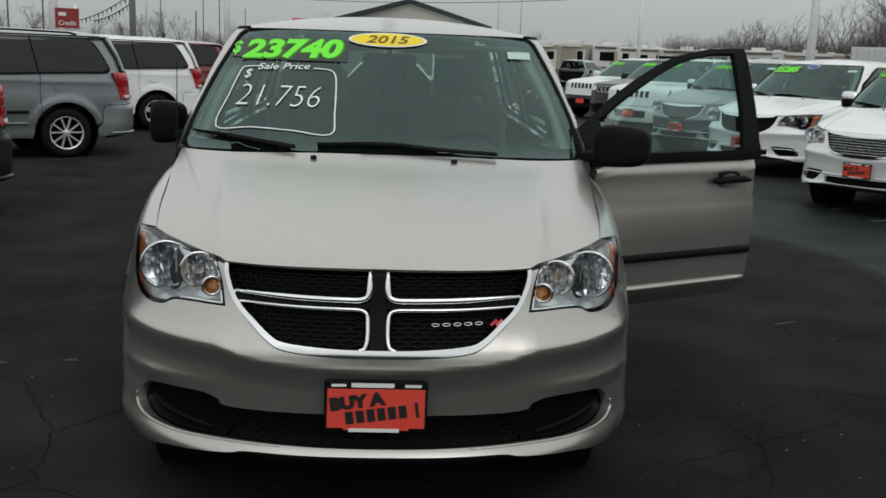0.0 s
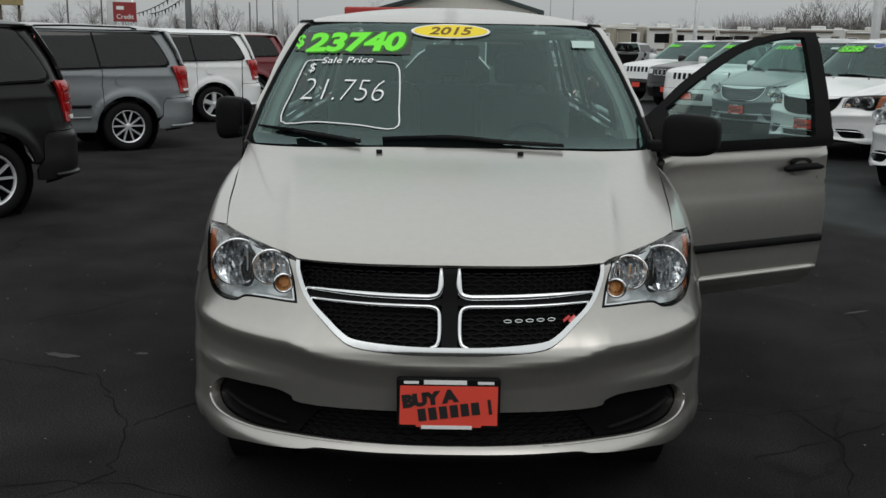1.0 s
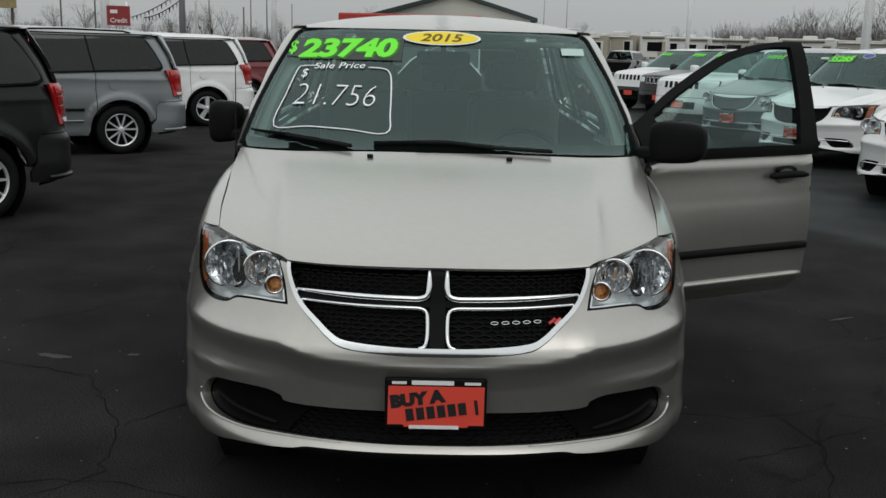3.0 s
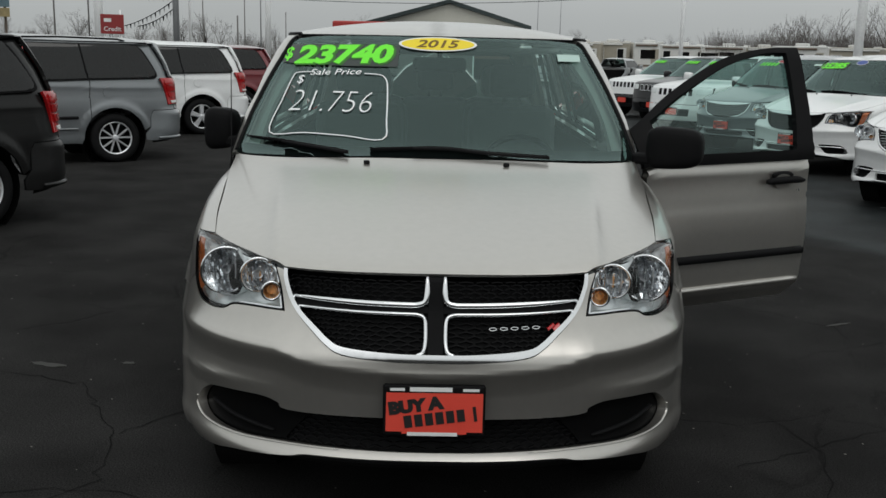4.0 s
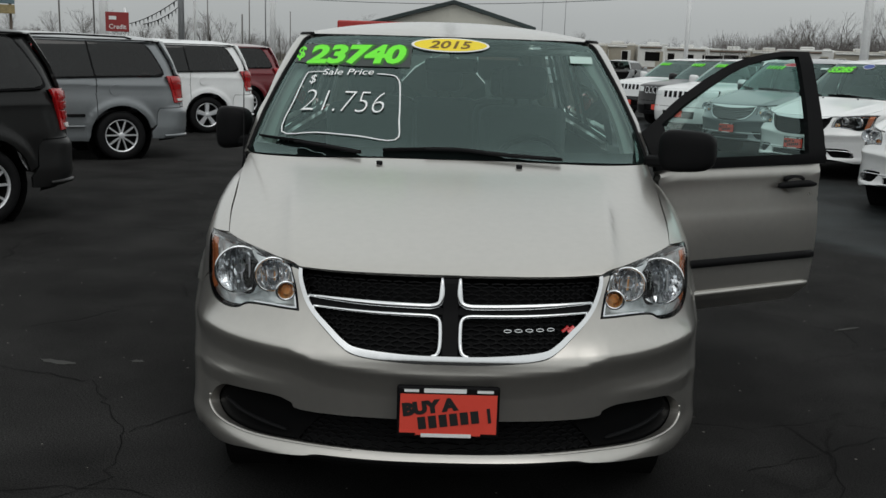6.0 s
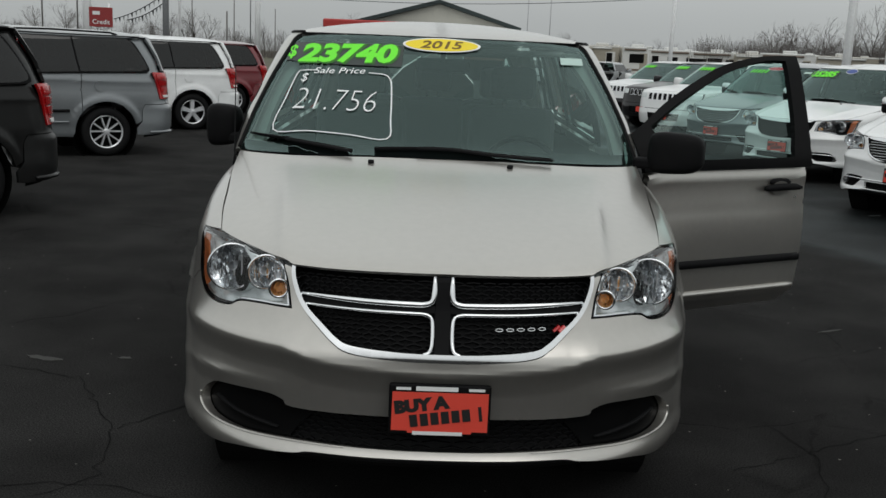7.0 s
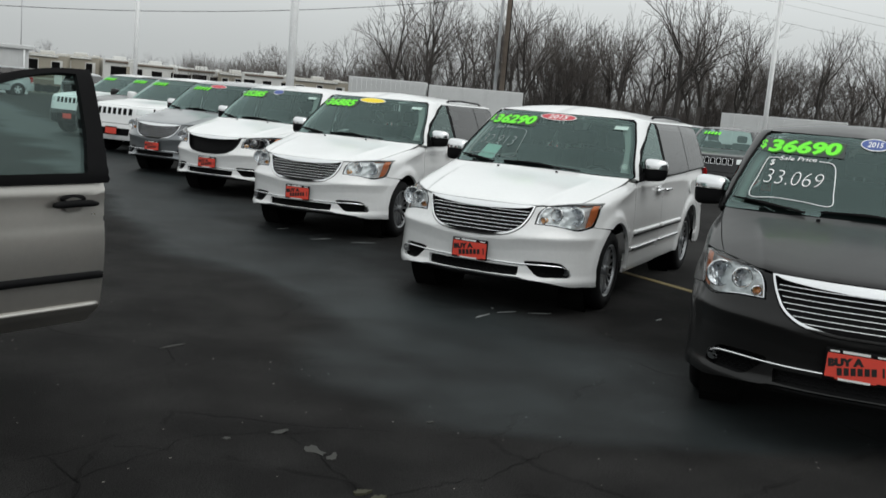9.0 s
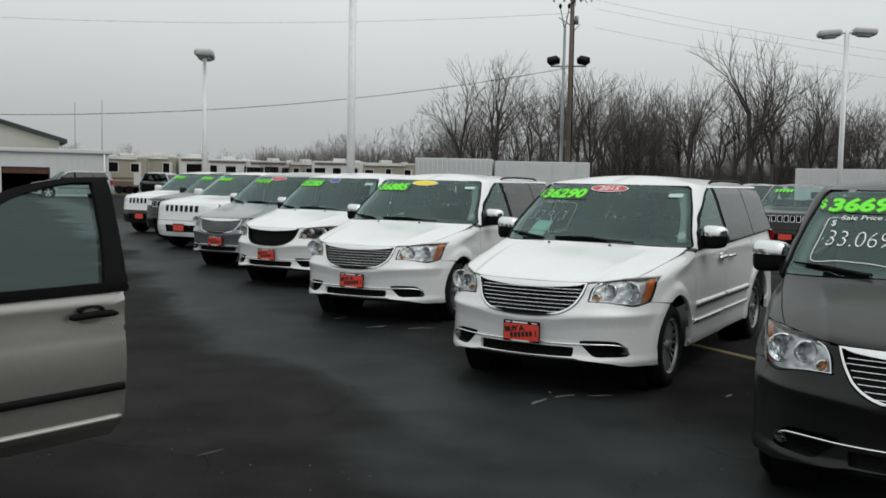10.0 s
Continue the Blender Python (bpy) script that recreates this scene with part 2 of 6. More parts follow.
def flat_me(name, outline, depth=0.004, holes=(), g=0.5):
    """A flat plate in the x-z plane that faces -y, its front at y = 0."""
    v, f, rim = fill(outline, holes, g)
    n = len(v)
    vv = [(p[0], 0, p[1]) for p in v] + [(p[0], depth, p[1]) for p in v]
    ff = list(f) + [(j, i, i + n, j + n) for i, j in rim] + [(c + n, b + n, a + n) for a, b, c in f]
    return mesh_of(name, vv, ff, False)


def lettering(text, size, shear=0.0, bold=0.0, space=1.0):
    """The built-in font's letters as flat triangles, centred: points and faces."""
    cu = bpy.data.curves.new("letters", "FONT")
    cu.body, cu.size, cu.shear, cu.offset, cu.space_character = text, size, shear, bold, space
    cu.align_x, cu.align_y, cu.resolution_u = "CENTER", "CENTER", 3
    ob = bpy.data.objects.new("letters", cu)
    scene.collection.objects.link(ob)
    me = bpy.data.meshes.new_from_object(ob.evaluated_get(bpy.context.evaluated_depsgraph_get()))
    bpy.data.objects.remove(ob)
    v = np.array([tuple(p.co)[:2] for p in me.vertices])
    f = [tuple(p.vertices) for p in me.polygons]
    bpy.data.meshes.remove(me)
    bpy.data.curves.remove(cu)
    return v, f


# ---- car bodies: every height has a plan line (nose arc, flank, tail arc); s runs along it ----
def tab(zs, vs, sm=0.02):
    g = np.arange(0.0, 2.0, 0.004)
    k = np.exp(-0.5 * (np.arange(-15, 16) * 0.004 / sm) ** 2)
    return g, np.convolve(np.pad(np.interp(g, zs, vs), 15, mode="edge"), k / k.sum(), "valid")


VAN = dict(
    y0=tab([.17, .22, .27, .305, .345, .45, .60, .66, .72, .80, .88, .91, .935, .98, 1.03, 1.08, 1.12, 1.155, 1.175, 1.42, 1.665, 1.70],
           [.10, .04, .0, -.006, .022, .030, .012, .0, .03, .065, .085, .095, .16, .34, .58, .84, 1.04, 1.17, 1.22, 1.55, 1.89, 1.98], .012),
    w=tab([.17, .22, .30, .45, .60, .75, .90, 1.0, 1.08, 1.15, 1.3, 1.5, 1.6, 1.665, 1.70],
          [.87, .930, .955, .955, .943, .936, .927, .930, .942, .948, .905, .838, .803, .768, .725], .02),
    lc=tab([.17, .30, .90, .95, 1.05, 1.12, 1.18, 1.30, 1.665], [.80, .88, .88, .88, .84, .70, .52, .40, .35]),
    yr=tab([.2, .3, .4, .7, .75, 1.1, 1.4, 1.665], [4.95, 5.08, 5.13, 5.14, 5.08, 5.05, 4.97, 4.84]),
    lr=.45, n=2.6, m=2.2, top=1.674, rise=.095, fore=.98, aft=4.06)
JEEP = dict(
    y0=tab([.25, .30, .40, .55, .66, .72, 1.0, 1.05, 1.08, 1.12, 1.16, 1.19, 1.215, 1.45, 1.68, 1.72],
           [.10, .04, .01, .0, .02, .03, .07, .11, .24, .62, 1.05, 1.30, 1.36, 1.70, 2.05, 2.15], .012),
    w=tab([.22, .30, .50, .80, 1.0, 1.1, 1.2, 1.4, 1.6, 1.68, 1.72], [.90, .93, .955, .965, .955, .945, .92, .84, .75, .70, .66]),
    lc=tab([.2, .9, 1.05, 1.15, 1.22, 1.68], [.55, .55, .6, .6, .5, .42]),
    yr=tab([.2, .4, .7, 1.1, 1.68], [4.7, 4.8, 4.82, 4.75, 4.5]),
    lr=.45, n=3.6, m=2.2, top=1.69, rise=.07, fore=.88, aft=3.80)


def at(c, k, z):
    return np.interp(z, *c[k])


def skin(c, u, z):
    """Places on the body at the run u (0 mid-nose, + to the car's left) and the height z."""
    u, z = np.broadcast_arrays(np.asarray(u, float), np.asarray(z, float))
    a = np.abs(u)
    s = np.where(a < 1.2, a / 1.2, a - 0.2)
    y0, w, lc, yr, lr = at(c, "y0", z), at(c, "w", z), at(c, "lc", z), at(c, "yr", z), c["lr"]
    flank = (yr - lr) - (y0 + lc)
    ph = np.clip(s, 0, 1) * np.pi / 2
    x, y = w * np.sin(ph) ** (2 / c["n"]), y0 + lc * (1 - np.cos(ph) ** (2 / c["m"])) + np.clip(s - 1, 0, flank)
    ph = np.clip(2 + flank - s, 0, 1) * np.pi / 2
    rear = s > 1 + flank
    x = np.where(rear, w * np.sin(ph) ** 0.5, x)
    y = np.where(rear, yr - lr * (1 - np.maximum(np.cos(ph), 0) ** (1 / 1.1)), y)
    return np.stack([np.where(u < 0, -x, x), y, z], -1)


def normal(c, u, z):
    e = 0.004
    n = np.cross(skin(c, u + e, z) - skin(c, u - e, z), skin(c, u, z + e) - skin(c, u, z - e))
    return n / np.maximum(np.linalg.norm(n, axis=-1, keepdims=True), 1e-12)


def X(c, x, z, corner=0):
    """An outline's point on the nose, by its x and z."""
    a = math.asin(min(1, abs(x) / float(at(c, "w", z))) ** (c["n"] / 2)) * 2 / math.pi
    return (math.copysign(1.2 * a, x) if x else 0.0, z, corner)


def Y(c, y, z, corner=0):
    """An outline's point on the left flank, by its y and z."""
    y0, lc, yr = (float(at(c, k, z)) for k in ("y0", "lc", "yr"))
    if y < y0 + lc:
        return (1.2 * math.acos(max(0, min(1, 1 - (y - y0) / lc)) ** (c["m"] / 2)) * 2 / math.pi, z, corner)
    run_out = 1.2 + (yr - c["lr"] - y0 - lc)
    if y <= yr - c["lr"]:
        return (1.2 + y - y0 - lc, z, corner)
    ph = math.acos(max(0, 1 - (yr - min(y, yr)) / c["lr"]) ** 1.1)
    return (run_out + 1 - ph * 2 / math.pi, z, corner)


def flank(c, pts, step=6, closed=False):
    """A finely followed run of outline points on the left flank, from (y, z, corner) turns."""
    return [Y(c, float(y), float(z), 1) for y, z in curve(pts, closed, step)]


def RX(c, x, z, corner=0):
    """An outline's point on the tail, by its x and z."""
    y0, lc, yr = (float(at(c, k, z)) for k in ("y0", "lc", "yr"))
    ph = math.asin(min(1, x / float(at(c, "w", z))) ** 2)
    return (1.2 + (yr - c["lr"] - y0 - lc) + 1 - ph * 2 / math.pi, z, corner)


def tail(c, pts, step=8):
    """A finely followed run of outline points on the tail, from (x, z, corner) turns."""
    return [RX(c, float(x), float(z), 1) for x, z in curve(pts, False, step)]


def sym(half):
    """A whole outline from its left half, which runs from the middle to the middle."""
    return list(half) + [(-u, z, k) for u, z, k in reversed(half) if u > 1e-6]


def patch(name, c, outline, holes=(), off=0.0, thick=0.012, g=0.04, relief=None, smooth=True, level=False):
    """A panel of the body inside an outline, raised by off, with its edges turned in."""
    o = curve(outline) if smooth else [p[:2] for p in outline]
    dense = []
    for i, p in enumerate(o):
        q = o[(i + 1) % len(o)]
        k = max(1, int(math.dist(p, q) / (g * 1.2)))
        dense += [(p[0] + (q[0] - p[0]) * j / k, p[1] + (q[1] - p[1]) * j / k) for j in range(k)]
    v, f, rim = fill(dense, [curve(h) for h in holes], g)
    def raised(u, z):
        q, m = skin(c, u, z), normal(c, u, z)
        if level:
            m = m * (1, 1, 0)
            m = m / np.linalg.norm(m, axis=1, keepdims=True)
        return q + m * (off + (relief(q) if relief else 0) + np.zeros(len(q)))[:, None], m

    e = .0015
    p, n = raised(v[:, 0], v[:, 1])
    bend = np.cross(raised(v[:, 0] + e, v[:, 1])[0] - raised(v[:, 0] - e, v[:, 1])[0], raised(v[:, 0], v[:, 1] + e)[0] - raised(v[:, 0], v[:, 1] - e)[0])
    bend = bend / np.maximum(np.linalg.norm(bend, axis=1, keepdims=True), 1e-12)
    k = len(p)
    verts = np.concatenate([p, p - n * thick])
    edge = [(j, i, i + k, j + k) for i, j in rim]
    me = mesh_of(name, verts.tolist(), list(f) + edge, True, {tuple(sorted(e)) for e in rim})
    turned = []
    for t in f:
        turned += [tuple(bend[q]) for q in t]
    for q in edge:
        a, b, d = verts[q[0]], verts[q[1]], verts[q[3]]
        m = np.cross(b - a, d - a)
        turned += [tuple(m / max(float(np.linalg.norm(m)), 1e-12))] * 4
    me.normals_split_custom_set(turned)
    return me


def mirrored(me):
    """The same mesh on the car's other side, its shading with it."""
    faces, turned = [], []
    for q in me.polygons:
        faces.append(tuple(reversed(q.vertices)))
        turned += [(-me.corner_normals[i].vector.x, me.corner_normals[i].vector.y, me.corner_normals[i].vector.z) for i in reversed(q.loop_indices)]
    out = mesh_of(me.name, [(-v.co.x, v.co.y, v.co.z) for v in me.vertices], faces, False)
    out.polygons.foreach_set("use_smooth", [True] * len(faces))
    out.normals_split_custom_set(turned)
    return out


def run(c, pts, off=0.0, closed=False, step=5):
    """Places along a smooth line on the body, raised by off."""
    o = np.array(curve(pts, closed, step))
    return (skin(c, o[:, 0], o[:, 1]) + normal(c, o[:, 0], o[:, 1]) * off).tolist()


def strip(c, pts, wide, off, deep, step=5, taper=True):
    """A flat band along a line on the body: points and faces."""
    o = np.array(curve(pts, False, step))
    p, n = skin(c, o[:, 0], o[:, 1]), normal(c, o[:, 0], o[:, 1])
    d = np.gradient(p, axis=0)
    d /= np.linalg.norm(d, axis=1, keepdims=True)
    side = np.cross(n, d)
    v = []
    m = len(p)
    for i in range(m):
        w = wide / 2 * (min(1, 0.45 + 4 * min(i, m - 1 - i) / m) if taper else 1)
        b, t = p[i] + n[i] * (off - deep), p[i] + n[i] * off
        v += [b - side[i] * w, t - side[i] * w * 0.7, t + side[i] * w * 0.7, b + side[i] * w]
    f = []
    for i in range(m - 1):
        for k in range(3):
            a = i * 4 + k
            f.append((a, a + 4, a + 5, a + 1))
    f += [(0, 1, 2, 3), tuple((m - 1) * 4 + k for k in (3, 2, 1, 0))]
    return [tuple(q) for q in v], f


def decal(c, text, x, z, w, h, off=0.004, shear=0.0, bold=0.0, lean=0.0, space=1.0):
    """Letters laid on the glass, fitted to a width and a height; read from in front."""
    v, f = lettering(text, 0.2, shear, bold, space)
    lo, hi = v.min(axis=0), v.max(axis=0)
    v = (v - (lo + hi) / 2) / (hi - lo) * (w, h)
    a = radians(lean)
    px, pz = x + v[:, 0] * math.cos(a) - v[:, 1] * math.sin(a), z + v[:, 1] * math.cos(a) + v[:, 0] * math.sin(a)
    uz = np.array([X(c, float(q), float(r))[:2] for q, r in zip(px, pz)])
    p = skin(c, uz[:, 0], uz[:, 1]) + normal(c, uz[:, 0], uz[:, 1]) * off
    return mesh_of("lettering", p.tolist(), f, False)


def oval(c, x, z, w, h, off, n=28):
    return patch("oval", c, [X(c, x + w / 2 * math.cos(t), z + h / 2 * math.sin(t)) for t in np.linspace(0, 2 * math.pi, n, False)],
                 off=off, thick=0.001, g=0.06, smooth=False)


def grown(pts, k, kz=None):
    """An outline scaled about its middle."""
    a = np.array([p[:2] for p in pts])
    m = (a.max(axis=0) + a.min(axis=0)) / 2
    return [((p[0] - m[0]) * k + m[0], (p[1] - m[1]) * (kz or k) + m[1], p[2] if len(p) > 2 else 0) for p in pts]


CACHE = {}


def kept(key, make):
    if key not in CACHE:
        CACHE[key] = make()
        CACHE[key].use_fake_user = False
    return CACHE[key]


# ---- wheels ----
def spokes(n, r0, r1, w0, w1, x0, x1, pair=0.0, deep=0.03):
    parts = []
    for k in range(n):
        for side in ((-1, 1) if pair else (0,)):
            a0, a1 = 2 * math.pi * k / n + side * pair * 0.6, 2 * math.pi * k / n + side * pair
            d0, d1 = Vector((0, math.sin(a0), math.cos(a0))), Vector((0, math.sin(a1), math.cos(a1)))
            t = Vector((0, math.cos(a1), -math.sin(a1)))
            p0, p1 = d0 * r0 + Vector((x0, 0, 0)), d1 * r1 + Vector((x1, 0, 0))
            b = Vector((-deep, 0, 0))
            v = [p0 - t * w0, p0 + t * w0, p1 + t * w1, p1 - t * w1, p0 - t * w0 * 1.5 + b, p0 + t * w0 * 1.5 + b, p1 + t * w1 * 1.4 + b, p1 - t * w1 * 1.4 + b]
            parts.append((v, [(0, 3, 2, 1), (0, 1, 5, 4), (1, 2, 6, 5), (2, 3, 7, 6), (3, 0, 4, 7), (4, 5, 6, 7)]))
    return parts


def wheel(parent, x, y, r, style, side):
    """A road wheel, its outer face to +x (side 1) or -x (side -1)."""
    tyre = kept(("tyre", r), lambda: mesh_of("tyre", *lathe([(-.10, r - .12), (-.108, r - .07), (-.10, r - .025), (-.075, r - .004), (-.03, r), (-.026, r - .008), (-.02, r),
           (.02, r), (.026, r - .008), (.03, r), (.075, r - .004), (.10, r - .025), (.108, r - .07), (.10, r - .12), (.08, r - .125)], 40)))

    def rim_make():
        ri = r - .118
        parts = [lathe([(.098, ri + .006), (.102, ri), (.095, ri - .012), (.075, ri - .016)], 40)]
        if style == "ten":
            parts += spokes(5, .04, ri - .006, .0085, .0095, .088, .085, pair=0.30)
        elif style == "many":
            parts += spokes(9, .04, ri - .006, .008, .009, .07, .075, pair=0.16)
        elif style == "cover":
            parts += [lathe([(.092, ri - .004), (.10, ri * .8), (.088, ri * .62), (.10, ri * .35), (.104, 0.001)], 40)]
        else:
            parts += spokes(5, .03, ri - .006, .025, .036, .088, .085)
        parts.append(lathe([(.06, .046), (.092, .044), (.098, .03), (.10, .001)], 20))
        return mesh_of("rim", *joined("rim", parts), False)

    rim = kept(("rim", r, style), rim_make)
    barrel = kept(("barrel", r), lambda: mesh_of("barrel", *lathe([(.076, r - .134), (.03, r - .14), (-.08, r - .148)], 32)))
    back = kept(("brake", r), lambda: mesh_of("brake", *lathe([(.0, r - .12), (.02, .15), (.03, .001)], 28)))
    m = pose(x, y, r, rz=0 if side > 0 else 180)
    top = put("wheel", tyre, RUBBER, parent, m=m)
    put("rim", rim, DARKALLOY if style == "many" else ALLOY, top)
    put("barrel", barrel, DEEP, top)
    put("brake_disc", back, DEEP, top)
    return top


# ---- the minivans ----
def arch(c, yc, r, a0, a1, n=9, zc=.345):
    return [Y(c, yc + r * math.cos(radians(a)), zc + r * math.sin(radians(a)), 1 if a in (a0, a1) else 0) for a in np.linspace(a0, a1, n)]


C = VAN
HEAD_D = [X(C, *p) for p in [(.481, .777, 1), (.494, .847), (.514, .9085, 1), (.622, .9265), (.753, .9405), (.863, .934, 1), (.852, .88), (.845, .805), (.812, .756),
                             (.76, .741), (.70, .747), (.66, .768), (.591, .775), (.53, .776)]]
HEAD_C = [X(C, *p) for p in [(.492, .764, 1), (.505, .847), (.545, .906, 1), (.64, .924), (.76, .934), (.872, .938, 1), (.876, .88), (.872, .82), (.860, .755), (.79, .728), (.715, .742), (.64, .756), (.56, .762)]]
GRILLE_D = [(0, .902), (.476, .898, 1), (.472, .865), (.453, .811), (.427, .771), (.381, .727), (.338, .690), (.287, .667), (.143, .656), (0, .654)]
GRILLE_D_IN = [(.464, .897, 1), (.458, .865), (.438, .813), (.413, .777), (.367, .737), (.326, .703), (.281, .684), (.143, .674), (0, .672)]
GRILLE_C = [(0, .893), (.20, .894), (.468, .899, 1), (.456, .855), (.432, .79), (.388, .722), (.30, .668), (.14, .641), (0, .638)]
INTAKE_D = [(0, .452), (.163, .457), (.467, .456), (.502, .477), (.57, .491), (.722, .476), (.776, .452), (.811, .408), (.815, .370), (.778, .347), (.662, .343), (.493, .350), (.304, .350), (0, .347)]
SEAM = [(.143, .652), (.287, .663), (.338, .686), (.384, .723), (.431, .767), (.457, .808), (.476, .863), (.480, .897, 1), (.511, .903, 1), (.491, .847), (.477, .773, 1),
        (.53, .772), (.591, .771), (.66, .764), (.70, .743), (.76, .737), (.815, .752), (.849, .80, 1)]
SEAM_C = [(.14, .635), (.305, .662), (.396, .718), (.441, .788), (.464, .854), (.475, .897, 1), (.540, .904, 1), (.499, .847), (.486, .760, 1),
          (.56, .757), (.64, .751), (.715, .737), (.79, .722), (.864, .75, 1)]
LIP = [(.90, .258), (.864, .259), (.79, .260), (.723, .274), (.663, .290), (.55, .304), (.46, .314), (.40, .324), (.2, .325), (0, .325)]


def shoulder(p):
    """The hood's edges and the wings' tops, drawn up to a flatter deck."""
    return .012 * np.clip((np.abs(p[:, 0]) - .58) / .28, 0, 1) ** 1.5


def wing_form(p):
    return flare(p) + shoulder(p) * np.clip((p[:, 2] - .93) / .07, 0, 1) * np.clip((1.55 - p[:, 1]) / .3, 0, 1)


def ridges(p):
    """The hood's two long shallow pressings."""
    x = np.abs(p[:, 0]) - (.497 + .125 * np.clip(p[:, 1], 0, 1.0))
    fade = np.clip((1.15 - p[:, 1]) * 2, 0, 1)
    out, within = (np.sqrt(x * x + 2e-4) + x) / 2, (np.sqrt(x * x + 2e-4) - x) / 2
    return fade * .021 * np.exp(-within / .10) * np.exp(-out / .020) + shoulder(p)


def flare(p):
    """The wheel arches' swelling lips, and the door's long crease."""
    h = np.zeros(len(p))
    for yc in (.98, 4.06):
        r = np.hypot(p[:, 1] - yc, p[:, 2] - .345)
        h += .020 / (1 + np.exp((r - .505) / .014))
    back = np.clip((p[:, 1] - 1.2) * 3, 0, 1)
    under = np.clip(.86 - p[:, 2], 0, .46)
    h = h - back * (.22 * under ** 2 + .014 * np.clip((p[:, 2] - 1.055) / .05, 0, 1))
    return h - .024 * np.clip((p[:, 2] - .86) / .26, 0, 1.4) ** 1.5 * np.clip((p[:, 1] - 1.0) * 2.5, 0, 1)


def tucked(p):
    """As flare, with the panel's foot turned under."""
    return flare(p) - .9 * np.clip(.470 - p[:, 2], 0, 1)


def lamp_bowl(r, deep):
    """A round hollow mirror of narrow upright flutes, open towards -x."""
    cols, rows = 15, 8
    v, f = [], []
    rnd = random.Random(5)
    for i in range(cols + 1):
        tilt = rnd.choice((-.42, -.2, .1, .35))
        y = r * .995 * (2 * i / cols - 1)
        half = math.sqrt(r * r - y * y)
        for j in range(rows + 1):
            z = half * (2 * j / rows - 1)
            rim = 1 - (y * y + z * z) / (r * r)
            v.append((deep * rim + ((.006 if i % 2 else -.006) + tilt * z) * min(1, rim * 2.5), y, z))
    for i in range(cols):
        for j in range(rows):
            a = i * (rows + 1) + j
            f.append((a, a + 1, a + rows + 2, a + rows + 1))
    return v, f


def headlight(parent, c, kind, side, dark=False):
    out = HEAD_D if kind == "dodge" else HEAD_C

    def both(key, make):
        me = kept((kind, key), make)
        return me if side > 0 else kept((kind, key, "m"), lambda: mirrored(me))

    def folds(p):
        return .008 * np.sin(p[:, 0] * 60) * np.sin(p[:, 2] * 70)

    if kind == "dodge":
        spots = [(.706, .858, .318, .078, BOWL), (.577, .870, .205, .055, BOWL), (.525, .831, .150, .029, AMBER)]
    else:
        spots = [(.762, .838, .355, .074, BOWL), (.632, .846, .235, .054, BOWL), (.545, .795, .165, .026, AMBER)]
    # round openings of the housing, behind which the bowls sit
    rounds = [[X(c, x + r * math.cos(t), z + r * math.sin(t)) for t in np.linspace(0, 2 * math.pi, 22, False)] for x, z, y, r, m in spots[:2]] if kind == "dodge" else []
    top = put("headlight", both("housing", lambda: patch("housing", c, grown(out, 1.0), rounds, off=-.040, thick=-.03, g=.02, relief=folds, level=True)), BLACK if dark else REFLECT, parent,
              "black-backed headlight" if dark else "clear headlight with chrome reflectors")
    put("lens", both("lens", lambda: patch("lens", c, out, off=.003, thick=.003, g=.035)), LENS, top)
    put("lens_edge", both("edge", lambda: mesh_of("edge", *strip(c, [p[:2] for p in grown(out, .955, .93)] + [grown(out, .955, .93)[0][:2]], .008, -.006, .01, 3, False), False)), CHROME, top)
    put("bezel", both("bezel", lambda: patch("bezel", c, grown(out, 1.003, 1.004), holes=[[(u, z_ + .0016, q) for u, z_, q in grown(out, .990, .983)]], off=.002, thick=.03, g=.03)), BLACK, top)
    for i, (x, z, y, r, m) in enumerate(spots):
        me = kept(("bowl", kind, i), lambda: mesh_of("bowl", *lamp_bowl(r, .055), False))
        put("bowl_ring", kept(("ring", kind, i), lambda: mesh_of("ring", *tube([(-.004, r * math.cos(t), r * math.sin(t)) for t in np.linspace(0, 2 * math.pi, 28, False)], .0045, 6, True))), CHROME, top, m=pose(x * side, y + .008, z, rz=90 + (-16 * side)))
        b = put("turn_signal" if m is AMBER else "reflector", me, m, top, m=pose(x * side, y + .012, z, rz=90 + (-16 * side)))
        me = kept(("bulb", i), lambda: mesh_of("bulb", *lathe([(.02, .0005), (.012, .012), (.0, .016), (-.0, .016), (.04, .012), (.05, .001)][::-1], 16)))
        if m is BOWL:
            # upright bars added to imitate the striped reflections in the bowls
            for dx, wide, mt in ((-.024, .005, CHROME), (.004, .010, CHROME), (.030, .005, ALLOY), (-.038, .004, CHROME)) if kind == "dodge" else ():
                put("glint_bar", kept(("shield", dx, i, kind), lambda: box_me("sh", (dx - wide / 2, -.004, -.50 * r), (dx + wide / 2, .004, .42 * r), .002)), mt, top, m=pose(x * side, y + .030, z, rz=-16 * side))
        put("bulb", me, AMBER if m is AMBER else ALLOY, top, m=pose(x * side, y + .02, z, rz=90))
    # side reflector strip, seen through the lens's outer end
    o = {"dodge": [(.818, .77, 1), (.838, .80), (.846, .86), (.855, .925, 1), (.824, .928, 1), (.812, .86), (.803, .79)],
         "chrysler": [(.825, .75, 1), (.850, .765), (.866, .82), (.870, .88), (.868, .933, 1), (.835, .931, 1), (.833, .86), (.828, .79)]}[kind]
    put("side_reflector", both("side_reflector", lambda: patch("side_reflector", c, [X(c, *p) for p in o], off=-.006, thick=.004, g=.02)), ORANGE, top)
    return top


